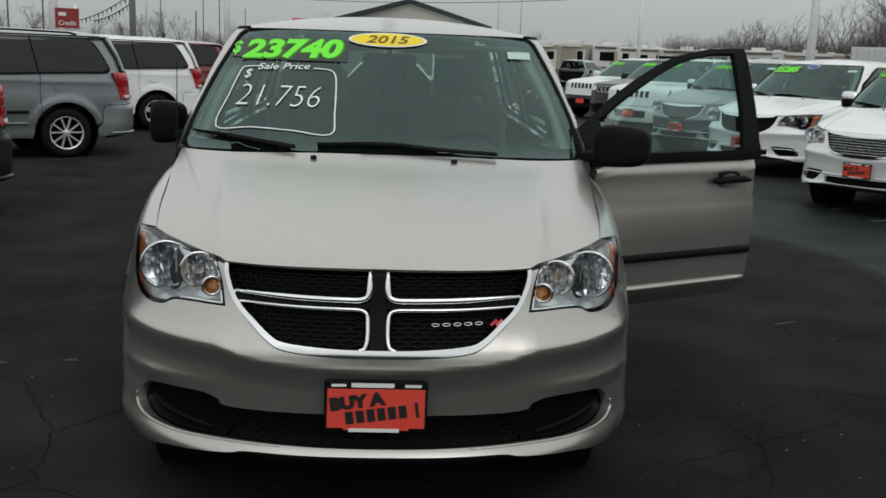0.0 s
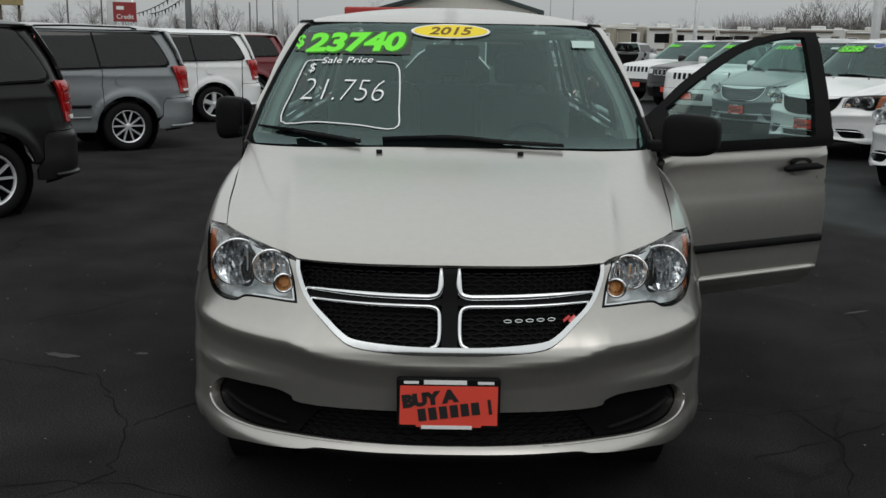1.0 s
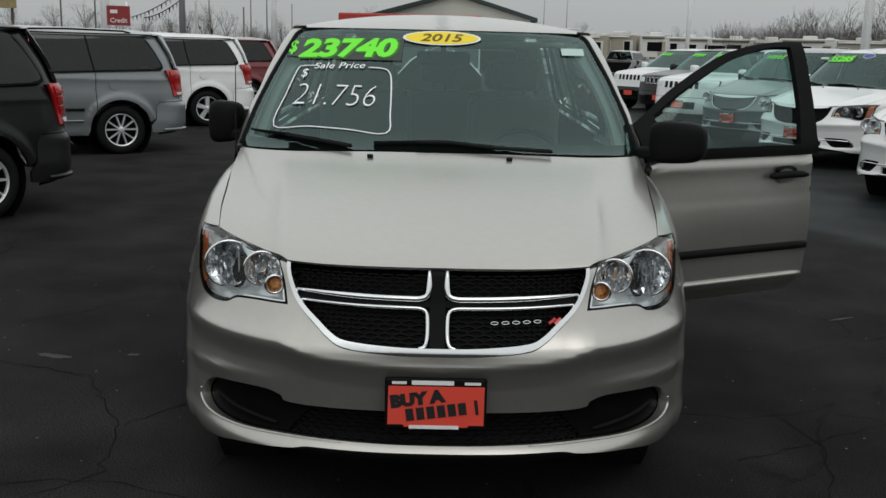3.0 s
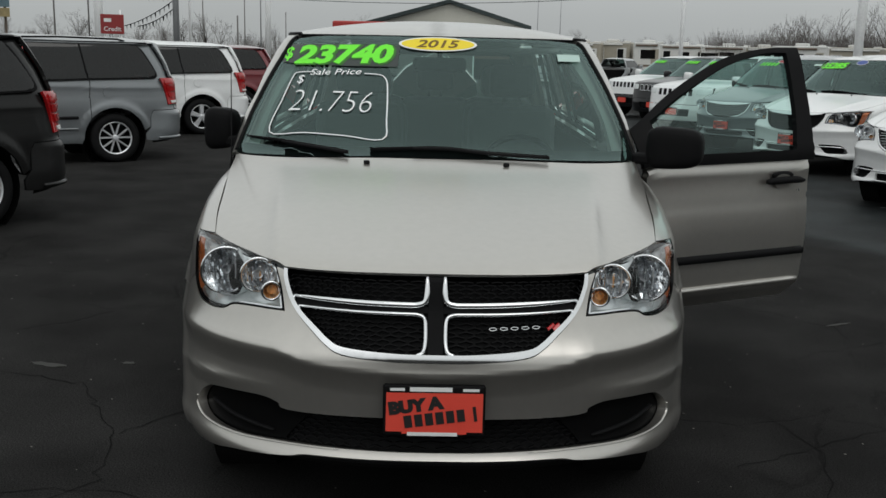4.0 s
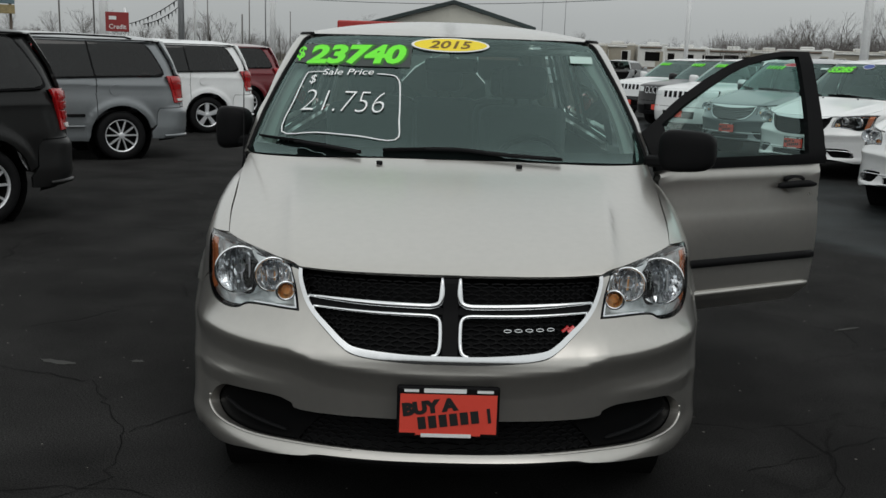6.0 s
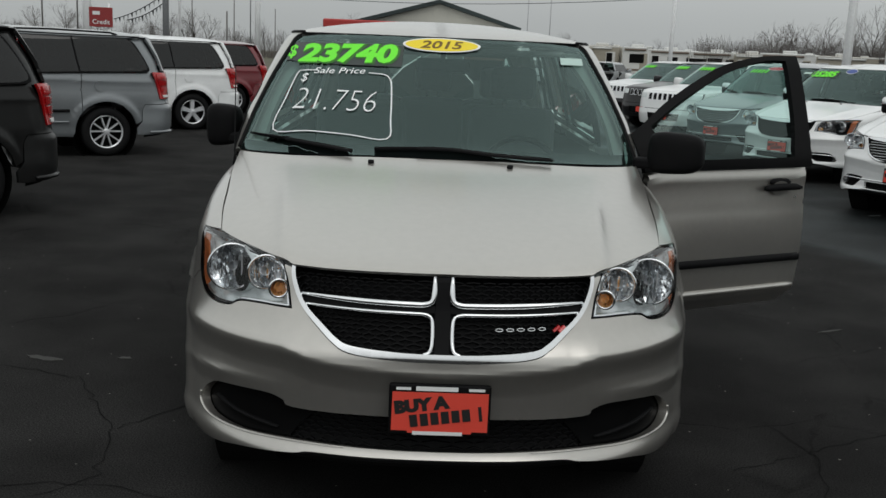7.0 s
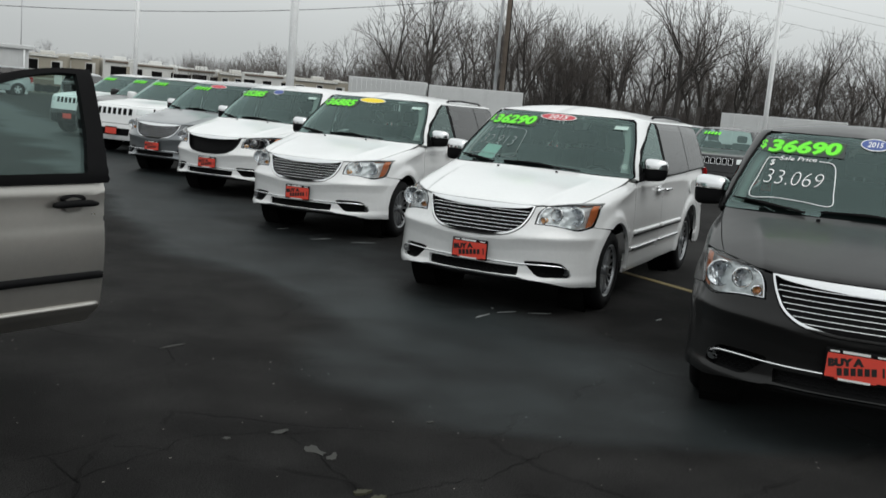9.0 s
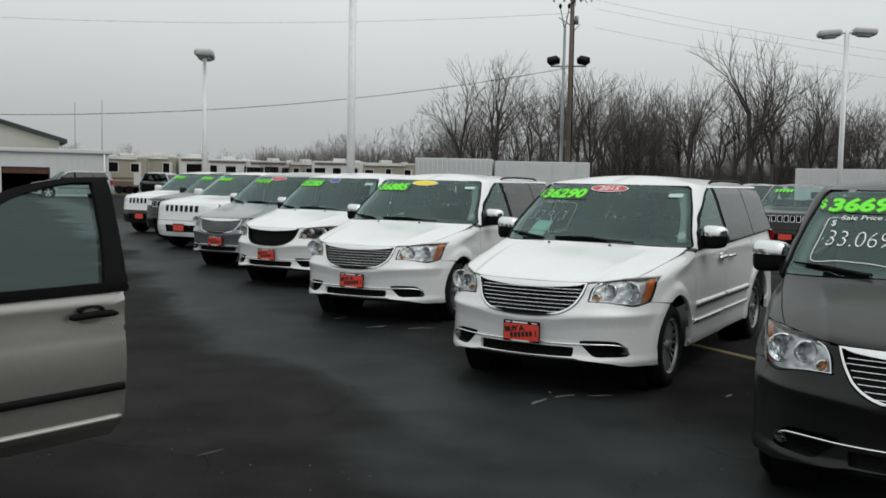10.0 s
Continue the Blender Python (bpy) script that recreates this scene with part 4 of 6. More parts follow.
        # mirror
        def mirror_me():
            bm = bmesh.new()
            bmesh.ops.create_cube(bm, size=1)
            bmesh.ops.subdivide_edges(bm, edges=bm.edges[:], cuts=6, use_grid_fill=True)
            for v in bm.verts:
                q = v.co * 2
                n4 = (abs(q.x) ** 4 + abs(q.y) ** 4 + abs(q.z) ** 4) ** .25
                q = q / max(n4, .01) * max(abs(q.x), abs(q.y), abs(q.z))
                taper = 1 - .16 * (q.x * .5 + .5) * (1 if q.z < 0 else .6)
                v.co = Vector((q.x * .115, q.y * .062 * (1.25 if q.y > 0 else 1) - abs(q.x) ** 2 * -.02, q.z * .108 * taper))
            return from_bm("mirror", bm, True)
        mm = kept("mirror", mirror_me)
        mo = put("mirror", mm, mir, d, "black door mirror" if mir is BLACK else "chrome-backed door mirror", m=pose(s * (1.02 if not swing else 1.105), 1.77 if not swing else 1.55, 1.200 if swing else 1.218, rz=(10 if not swing else 38) * s))
        if swing:
            mo.scale = (1.08, 1.0, .90)
        elif k == "dodge":
            mo.scale = (.68, 1.0, .96)
        if k == "chrysler":
            def cap():
                q = mm.copy()
                for v in q.vertices:
                    v.co = Vector((v.co.x * 1.03, v.co.y * 1.05 - .002, max(v.co.z * 1.04, .012)))
                return q
            put("mirror_cap", kept("mirror_cap", cap), CHROME, mo)
        put("mirror_arm", kept("mirror_arm", lambda: box_me("arm", (-.17, -.03, -.085), (-.05, .05, -.03), .015)), BLACK, mo, m=pose(0, 0, 0, rz=0 if s > 0 else 180))
        put("mirror_foot", flip("mfoot", lambda: patch("mfoot", c, [Y(c, 1.60, 1.112, 1), Y(c, 1.80, 1.115, 1), Y(c, 1.80, 1.27, 1)], off=.004, thick=.02, g=.05, smooth=False)), BLACK, d)
        return d

    door(1)
    door(-1)
    two("sill", "sill", lambda: patch("sill", c, flank(c, [(1.43, .262, 1), (2.618, .262, 1), (2.618, .45, 1), (1.43, .45, 1)], 8, True), off=-.044, thick=.02, g=.05), body)
    two("sliding_door", "slide", lambda: patch("slide", c, flank(c, [(2.625, .27, 1), (3.60, .27, 1)]) + arch(c, 4.06, .43, 200 - 22, 140, 7) + flank(c, [(3.725, .64, 1), (3.725, 1.17, 1), (2.625, 1.127, 1), (2.625, .28, 1)], 12), g=.05, relief=flare, thick=.03), body)
    two("quarter_panel", "quarter", lambda: patch("quarter", c, flank(c, [(3.735, 1.17, 1), (3.735, .64, 1)], 12) + arch(c, 4.06, .425, 138, 15, 10) + [Y(c, 4.55, .50, 1), Y(c, 4.60, .735, 1), Y(c, 4.90, .745), RX(c, .83, .75, 1),
             RX(c, .83, .80, 1)] + flank(c, [(4.82, .805, 1), (4.775, 1.0), (4.70, 1.19, 1)], 8) + tail(c, [(.80, 1.20, 1), (.78, 1.25), (.70, 1.60), (.66, 1.673, 1)]) + flank(c, [(4.56, 1.673, 1), (4.385, 1.660, 1), (4.505, 1.585), (4.635, 1.36), (4.685, 1.213), (4.57, 1.183, 1), (3.80, 1.170, 1)]),
             g=.035, relief=flare, thick=.03), body)
    two("rear_bumper", "rbump", lambda: patch("rbump", c, arch(c, 4.06, .425, 8, -5, 3) + [Y(c, 4.55, .30, 1), RX(c, .60, .31), RX(c, .0, .31, 1), RX(c, 0, .74, 1), RX(c, .80, .742), Y(c, 4.90, .738), Y(c, 4.605, .728, 1), Y(c, 4.555, .49, 1)], off=-.012, g=.04, thick=.03), body)
    if k == "dodge":
        two("rear_lip", "rlip", lambda: mesh_of("m", *strip(c, [Y(c, y, .345 - .015 * (4.9 - y))[:2] for y in (4.66, 4.75, 4.9, 5.0)] + [RX(c, x, .345)[:2] for x in (.75, .5, .0)], .035, .022, .03, 4, False)), body)
    two("tailgate", "gate", lambda: patch("gate", c, [RX(c, 0, .75, 1), RX(c, .82, .755, 1)] + tail(c, [(.82, .80, 1), (.70, .815, 1), (.69, 1.19, 1), (.776, 1.21, 1), (.695, 1.60), (.655, 1.673, 1)]) + [RX(c, 0, 1.673, 1)],
             [[RX(c, .02, 1.17, 1), RX(c, .64, 1.17, 1), RX(c, .58, 1.60, 1), RX(c, .02, 1.60, 1)]], g=.05, thick=.03), body)
    two("rear_window", "rglass", lambda: patch("rglass", c, [RX(c, .0, 1.16, 1), RX(c, .65, 1.16, 1), RX(c, .59, 1.61, 1), RX(c, .0, 1.61, 1)], off=-.008, thick=.004, g=.08), tint or SIDEGLASS)
    tails = two("tail_light", "tail", lambda: patch("tail", c, flank(c, [(4.705, 1.185, 1), (4.78, 1.0), (4.825, .81, 1)], 8) + tail(c, [(.71, .82, 1), (.70, 1.18, 1)]), off=.014, thick=.03, g=.03), REDLENS, "red tail light")
    for s, tl in zip((1, -1), tails):
        for z, h, mt in ((1.125, .07, REDLENS), (1.035, .07, REDLENS), (.945, .07, REDLENS), (.85, .035, PAPER)):
            q = kept((k, "tl", z), lambda: patch("cell", c, flank(c, [(4.80 + .36 * (1.0 - z) + .02, z - h / 2, 1), (4.80 + .36 * (1.0 - z), z + h / 2, 1)], 6) + tail(c, [(.76, z + h / 2, 1), (.76, z - h / 2, 1)], 6), off=.026, thick=.014, g=.04))
            put("tail_cell", q if s > 0 else kept((k, "tl", z, "m"), lambda: mirrored(q)), mt, tl)
    put("fuel_flap", kept("flap", lambda: patch("flap", c, [Y(c, 3.98 + .075 * math.cos(t), .985 + .075 * math.sin(t)) for t in np.linspace(0, 2 * math.pi, 24, False)], off=.016, thick=.016, g=.06, relief=flare)), body, car)
    if k == "chrysler":
        # the black strip below the moulding, carried on to the sliding door
        two("moulding_underline", "runderline", lambda: mesh_of("m", *strip(c, [Y(c, y, .612)[:2] for y in (2.64, 3.0, 3.4, 3.56)], .017, .006, .012, 3, False)), BLACK)
    two("rear_moulding", "rmould", lambda: mesh_of("m", *strip(c, [Y(c, y, .638)[:2] for y in (2.64, 3.0, 3.4, 3.56)], .042, .009, .02, 3, False)), BLACK if k == "dodge" else body)
    two("rear_lower_trim", "rltrim", lambda: mesh_of("m", *tube(run(c, [Y(c, y, .487)[:2] for y in (2.64, 3.0, 3.4, 3.55)], -.026), .0145, 10)), body if k == "dodge" else CHROME)
    two("sliding_handle", "shandle", lambda: mesh_of("h", *strip(c, [Y(c, y, 1.0)[:2] for y in (2.68, 2.78, 2.90)], .034, .03, .02, 4)), BLACK if k == "dodge" else CHROME)
    if rack:
        def rail_me():
            v = []
            pts = [(.66, 2.85, 1.690), (.66, 2.95, 1.716), (.66, 3.4, 1.728), (.66, 4.2, 1.716), (.66, 4.3, 1.69)]
            return mesh_of("rack", *tube(pts, .013, 8))
        two("roof_rail", "rack", rail_me, BLACK)
    # wheels
    for y in (c["fore"], c["aft"]):
        wheel(car, .800, y, .345, wheels, 1)
        wheel(car, -.800, y, .345, wheels, -1)
    # cabin
    def dash():
        pr = [(1.30, 1.04), (1.34, 1.115), (1.55, 1.13), (1.74, 1.10), (1.80, .98), (1.78, .62), (1.30, .60)]
        v = [(x, y, z) for x in (-.80, -.4, 0, .4, .80) for y, z in pr]
        n = len(pr)
        f = [(i * n + j, (i + 1) * n + j, (i + 1) * n + (j + 1) % n, i * n + (j + 1) % n) for i in range(4) for j in range(n)]
        return mesh_of("dash", v, f, False)
    put("dashboard", kept("dash", dash), TRIM, car)

    def seat():
        return mesh_of("seat", *joined("s", [box((-.25, -.25, .55), (.25, .27, .72), .06, 3), box((-.24, .22, .68), (.24, .38, 1.32), .06, 3), box((-.13, .27, 1.36), (.13, .37, 1.54), .045, 3),
                                             box((-.05, .31, 1.28), (-.035, .33, 1.40)), box((.035, .31, 1.28), (.05, .33, 1.40))]), False)
    for x, y in ((-.42, 2.25), (.42, 2.25), (-.42, 3.15), (.42, 3.15), (-.47, 4.0), (0, 4.0), (.47, 4.0)):
        put("seat", kept("seat", seat), CLOTH, car, m=pose(x, y, 0 if y < 3 else -.03))
    put("console", kept("console", lambda: box_me("console", (-.13, 1.78, .30), (.13, 2.75, .92), .04)), TRIM, car)
    put("steering_wheel", kept("steer", lambda: mesh_of("steer", *joined("w", [tube([(.19 * math.cos(t), 0, .19 * math.sin(t)) for t in np.linspace(0, 2 * math.pi, 24, False)], .016, 8, True),
        box((-.18, -.01, -.03), (.18, .01, .03), .008), box((-.03, -.01, -.18), (.03, .01, 0), .008)]))), BLACK, car, m=pose(.42, 1.92, 1.02, rx=-25))
    put("rear_view_mirror", kept("rvm", lambda: box_me("rvm", (-.13, -.02, -.035), (.13, .02, .035), .018)), BLACK, car, m=pose(.01, 1.93, 1.535))
    put("mirror_stem", kept("rvs", lambda: mesh_of("rvs", *tube([(.01, 1.915, 1.56), (.01, 1.90, 1.64)], .012, 8))), BLACK, car)
    # wipers, washer jets, aerial
    def wiper(pts):
        q = [X(c, *p)[:2] for p in pts]
        return joined("w", [strip(c, q, .009, .016, .014, 4), strip(c, [(u, z - .010) for u, z in q[1:]], .010, .024, .010, 4)])
    put("wiper", kept("wip1", lambda: mesh_of("w", *wiper([(-.84, 1.205), (-.66, 1.197), (-.49, 1.180), (-.37, 1.166)]))), BLACK, car)
    put("wiper", kept("wip2", lambda: mesh_of("w", *wiper([(-.28, 1.178), (-.10, 1.186), (.04, 1.188), (.22, 1.173), (.47, 1.160)]))), BLACK, car)
    for x in (-.287, .287):
        put("washer_jet", kept(("jet", x), lambda: mesh_of("j", *strip(c, [X(c, x - .012, 1.137)[:2], X(c, x, 1.1375)[:2], X(c, x + .012, 1.137)[:2]], .02, .012, .012, 3))), BLACK, car)
    if k == "dodge":
        put("aerial", kept("aerial", lambda: mesh_of("a", *joined("a", [tube([(-.90, 1.42, 1.07), (-.905, 1.44, 1.12), (-.912, 1.50, 1.50)], [.012, .0035, .002], 6)]))), BLACK, car)
    plate(car)
    # paper and paint on the windscreen
    if price:
        key = ("price", price)
        if price == "bars":
            me = kept(key, lambda: mesh_of("p", *joined("p", [strip(c, [X(c, -.50 + i * .085 - .02, 1.545)[:2], X(c, -.50 + i * .085, 1.575)[:2], X(c, -.50 + i * .085 + .02, 1.605)[:2]], .05, .005, .002, 2, False) for i in range(5)]), False))
            put("price_lettering", me, LIME, ws, "lime green price figures")
        else:
            put("price_lettering", kept(key, lambda: decal(c, price[1:], -.443, 1.574, .475, .090, .003, .22, .009, 1.5, 1.0)), LIME, ws, "lime green price figures")
            put("price_outline", kept((price, "o"), lambda: decal(c, price[1:], -.436, 1.571, .484, .098, .0022, .22, .015, 1.5, 1.0)), LIMEDARK, ws)
            put("price_backing", kept("pback", lambda: patch("pback", c, [X(c, -.744, 1.532, 1), X(c, -.45, 1.522, 1), X(c, -.185, 1.523, 1), X(c, -.178, 1.620, 1), X(c, -.45, 1.622, 1), X(c, -.708, 1.618, 1)], off=.0008, thick=.0005, g=.05)), FILM, ws, "dark film behind the price")
            put("price_sign", kept("dollar", lambda: decal(c, "$", -.712, 1.570, .046, .066, .003, .2, .005, 1.5)), LIME, ws)
    if marker:
        ink = FAINT if body is WHITE else CHALK

        def frame_me():
            a = [X(c, *p)[:2] for p in [(-0.575, 1.492), (-0.645, 1.488), (-0.670, 1.47), (-0.705, 1.36), (-0.737, 1.232), (-0.575, 1.238), (-0.395, 1.232), (-0.233, 1.222), (-0.220, 1.30), (-0.225, 1.43), (-0.237, 1.47), (-0.265, 1.486), (-0.335, 1.490)]]
            return mesh_of("f", *strip(c, a, .0065, .002, .0015, 4, False), False)
        if marker != "frame":
            put("marker_price", kept(("mk", marker), lambda: decal(c, marker, -.478, 1.367, .375, .088, .002, .24, -.0045, 0)), ink, ws)
            put("marker_heading", kept("mkw", lambda: decal(c, "Sale Price", -.470, 1.494, .24, .026, .002, .25, .0008, 2)), ink, ws)
            put("marker_sign", kept("mks", lambda: decal(c, "$", -.630, 1.455, .034, .042, .002, .25, 0, 1)), ink, ws)
        put("marker_frame", kept("mkf", frame_me), ink, ws)
    if badge:
        # the blue ones are small and nearly round, the others long ovals
        wide, high = (.185, .080) if badge is BLUEFILM else (.372, .066)
        put("year_sticker", kept(("ov1", wide), lambda: oval(c, .0, 1.630, wide, high, .002)), PAPER, ws)
        put("sticker_face", kept(("ov2", wide), lambda: oval(c, .0, 1.630, wide * .93, high * .85, .003)), badge, ws)
        if year:
            put("year_number", kept(("yr", year, wide), lambda: decal(c, year, .0, 1.630, wide * .55, .036, .0042, .25, .004)), mat("brown_ink", (.16, .09, .01), .6) if badge is YELLOW else PAPER, ws)
    if body is WHITE and marker:
        put("paper_sheet", kept("sheet", lambda: patch("sheet", c, [X(c, -.62, 1.205, 1), X(c, -.43, 1.20, 1), X(c, -.40, 1.325, 1), X(c, -.57, 1.335, 1)], off=-.012, thick=.001, g=.06)), PAPERGREEN, ws, "pale sheet behind the glass")
    if price or badge:
        put("stock_label", kept("stock", lambda: patch("stock", c, [X(c, .57, 1.594, 1), X(c, .57, 1.562, 1), X(c, .685, 1.562, 1), X(c, .685, 1.594, 1)], off=.003, thick=.001, g=.05)), PAPERGREEN, ws)
    return car


# ---- ground ----
def asphalt():
    m = mat("asphalt", (.022, .023, .024), .55)
    n, l = m.node_tree.nodes, m.node_tree.links
    b = n["Principled BSDF"]
    tc = n.new("ShaderNodeTexCoord")

    def tex(scale, detail, kind="ShaderNodeTexNoise"):
        t = n.new(kind)
        t.inputs["Scale"].default_value = scale
        if kind == "ShaderNodeTexNoise":
            t.inputs["Detail"].default_value = detail
        l.new(tc.outputs["Object"], t.inputs["Vector"])
        return t
    big, mid_, fine = tex(.22, 5), tex(1.7, 6), tex(160, 3)
    ramp = n.new("ShaderNodeValToRGB")
    ramp.color_ramp.elements[0].position, ramp.color_ramp.elements[0].color = .41, (.0098, .0101, .0103, 1)
    ramp.color_ramp.elements[1].position, ramp.color_ramp.elements[1].color = .60, (.0215, .0223, .0227, 1)
    mixn = n.new("ShaderNodeMixRGB")
    mixn.inputs[0].default_value = .45
    l.new(big.outputs[0], mixn.inputs[1])
    l.new(mid_.outputs[0], mixn.inputs[2])
    l.new(mixn.outputs[0], ramp.inputs[0])
    spk = n.new("ShaderNodeMapRange")
    spk.inputs["From Min"].default_value, spk.inputs["From Max"].default_value = .35, .75
    spk.inputs["To Min"].default_value, spk.inputs["To Max"].default_value = .35, 2.3
    l.new(fine.outputs[0], spk.inputs["Value"])
    mul = n.new("ShaderNodeMixRGB")
    mul.blend_type, mul.inputs[0].default_value = "MULTIPLY", 1
    l.new(ramp.outputs[0], mul.inputs[1])
    l.new(spk.outputs[0], mul.inputs[2])
    # cracks: the edges of warped cells, broken up
    warp = tex(1.3, 5)
    wv = n.new("ShaderNodeMixRGB")
    wv.blend_type, wv.inputs[0].default_value = "ADD", .55
    l.new(tc.outputs["Object"], wv.inputs[1])
    l.new(warp.outputs["Color"], wv.inputs[2])
    vor = n.new("ShaderNodeTexVoronoi")
    vor.feature, vor.inputs["Scale"].default_value = "DISTANCE_TO_EDGE", .42
    l.new(wv.outputs[0], vor.inputs["Vector"])
    cr = n.new("ShaderNodeMapRange")
    cr.inputs["From Min"].default_value, cr.inputs["From Max"].default_value = .002, .007
    l.new(vor.outputs["Distance"], cr.inputs["Value"])
    gate = n.new("ShaderNodeMapRange")
    gate.inputs["From Min"].default_value, gate.inputs["From Max"].default_value = .46, .56
    l.new(mid_.outputs[0], gate.inputs["Value"])
    mx = n.new("ShaderNodeMath")
    mx.operation = "MAXIMUM"
    l.new(cr.outputs[0], mx.inputs[0])
    l.new(gate.outputs[0], mx.inputs[1])
    dark = n.new("ShaderNodeMapRange")
    dark.inputs["To Min"].default_value, dark.inputs["To Max"].default_value = .68, 1
    l.new(mx.outputs[0], dark.inputs["Value"])
    mul2 = n.new("ShaderNodeMixRGB")
    mul2.blend_type, mul2.inputs[0].default_value = "MULTIPLY", 1
    l.new(mul.outputs[0], mul2.inputs[1])
    l.new(dark.outputs[0], mul2.inputs[2])
    # pale grit trodden into the surface
    grit = n.new("ShaderNodeTexVoronoi")
    grit.inputs["Scale"].default_value = 16
    l.new(tc.outputs["Object"], grit.inputs["Vector"])
    pick = n.new("ShaderNodeSeparateColor")
    l.new(grit.outputs["Color"], pick.inputs[0])
    few = n.new("ShaderNodeMath")
    few.operation, few.inputs[1].default_value = "LESS_THAN", .20
    l.new(pick.outputs[0], few.inputs[0])
    dot = n.new("ShaderNodeMath")
    dot.operation = "LESS_THAN"
    l.new(grit.outputs["Distance"], dot.inputs[0])
    size = n.new("ShaderNodeMapRange")
    size.inputs["To Min"].default_value, size.inputs["To Max"].default_value = .02, .11
    l.new(pick.outputs[1], size.inputs["Value"])
    l.new(size.outputs[0], dot.inputs[1])
    both_ = n.new("ShaderNodeMath")
    both_.operation = "MULTIPLY"
    l.new(few.outputs[0], both_.inputs[0])
    l.new(dot.outputs[0], both_.inputs[1])
    chips = n.new("ShaderNodeMixRGB")
    chips.inputs[2].default_value = (.15, .15, .145, 1)
    l.new(both_.outputs[0], chips.inputs[0])
    l.new(mul2.outputs[0], chips.inputs[1])
    # a smoother strip before the parked row, the sky's blue-grey sheen painted into its colour; older brownish paving
    # lies on one side, and it fades out where the cars shade the bays
    sep = n.new("ShaderNodeSeparateXYZ")
    l.new(tc.outputs["Object"], sep.inputs[0])
    wide = tex(.35, 4)
    rag = n.new("ShaderNodeMath")
    rag.operation, rag.inputs[1].default_value = "MULTIPLY_ADD", 3.2
    l.new(wide.outputs[0], rag.inputs[0])
    l.new(sep.outputs["X"], rag.inputs[2])

    # holds the painted sheen back where the charcoal minivan's shade falls
    bend = n.new("ShaderNodeMapRange")
    for key, val in (("From Min", 0), ("From Max", 1.1), ("To Min", -2.6), ("To Max", 0)):
        bend.inputs[key].default_value = val
    l.new(sep.outputs["Y"], bend.inputs["Value"])
    shore = n.new("ShaderNodeMath")
    shore.operation = "ADD"
    l.new(rag.outputs[0], shore.inputs[0])
    l.new(bend.outputs[0], shore.inputs[1])

    def between(lo, hi, a, b):
        m_ = n.new("ShaderNodeMapRange")
        m_.interpolation_type = "SMOOTHSTEP"
        for key, val in (("From Min", lo), ("From Max", hi), ("To Min", a), ("To Max", b)):
            m_.inputs[key].default_value = val
        l.new(shore.outputs[0], m_.inputs["Value"])
        return m_.outputs[0]
    sheen = n.new("ShaderNodeMath")
    sheen.operation = "MULTIPLY"
    l.new(between(4.7, 5.4, 0, 1), sheen.inputs[0])
    l.new(between(6.3, 7.6, 1, 0), sheen.inputs[1])
    tone = n.new("ShaderNodeMixRGB")
    tone.inputs[1].default_value, tone.inputs[2].default_value = (1.06, 1.0, .96, 1), (1.05, 1.24, 1.27, 1)
    l.new(sheen.outputs[0], tone.inputs[0])
    # multiplies the painted sheen tone into the paving's colour
    seal = n.new("ShaderNodeMixRGB")
    seal.blend_type, seal.inputs[0].default_value = "MULTIPLY", 1
    l.new(chips.outputs[0], seal.inputs[1])
    l.new(tone.outputs[0], seal.inputs[2])
    l.new(seal.outputs[0], b.inputs["Base Color"])
    for key, lo, hi in (("Roughness", .90, .55), ("Specular IOR Level", .07, .11)):
        wet = n.new("ShaderNodeMapRange")
        wet.inputs["To Min"].default_value, wet.inputs["To Max"].default_value = lo, hi
        l.new(sheen.outputs[0], wet.inputs["Value"])
        l.new(wet.outputs[0], b.inputs[key])
    bu = n.new("ShaderNodeBump")
    bu.inputs["Strength"].default_value, bu.inputs["Distance"].default_value = .5, .006
    hm = n.new("ShaderNodeMath")
    hm.operation = "ADD"
    l.new(fine.outputs[0], hm.inputs[0])
    l.new(mx.outputs[0], hm.inputs[1])
    l.new(hm.outputs[0], bu.inputs["Height"])
    l.new(bu.outputs[0], b.inputs["Normal"])
    return m


GRASS = mat("winter_grass", (.075, .07, .04), .95, noise_amt=.4, noise_scale=.3, bump=.6, bump_scale=8)
ground = tagged(put("ground", mesh_of("ground", [(-1500, -1500, -.03), (1500, -1500, -.03), (1500, 1500, -.03), (-1500, 1500, -.03)], [(0, 1, 2, 3)], False), GRASS), "dull brown winter grass to the horizon", "ground", kind="structure")
lot = tagged(put("pavement", box_me("lot", (-60, -40, -.3), (60, 74, 0), 0), asphalt()), "dark damp asphalt of the car lot, cracked in places", "pavement", kind="structure")

# ---- cars ----
HERO = van("minivan", "dodge", TAN, pose(0, 0, 0, rz=1.2), "champagne metallic minivan with driver's door open and green price on windshield", "$23740", "21.756", YELLOW, "2015", True, "ten", group="minivans for sale", tint=CLEARGLASS)


def at_lot(x, y, back):
    return pose(x, y, 0, rz=back - 90)


van("minivan", "chrysler", CHARCOAL, at_lot(5.24, .15, 39), "dark charcoal minivan with chrome grille, price 36690", "$36690", "33.069", BLUEFILM, "2015", wheels="many", group="minivans for sale", tint=PRIVACY)
van("minivan", "chrysler", WHITE, at_lot(5.05, 3.73, 35), "white minivan with chrome grille, price 36290", "$36290", "32.913", REDFILM, "2015", wheels="many", group="minivans for sale", rack=True, tint=PRIVACY)
van("minivan", "chrysler", WHITE, at_lot(5.0, 7.6, 40), "white minivan with chrome grille, price 36885", "$36885", "", YELLOW, "", wheels="many", group="minivans for sale", rack=True, tint=PRIVACY)
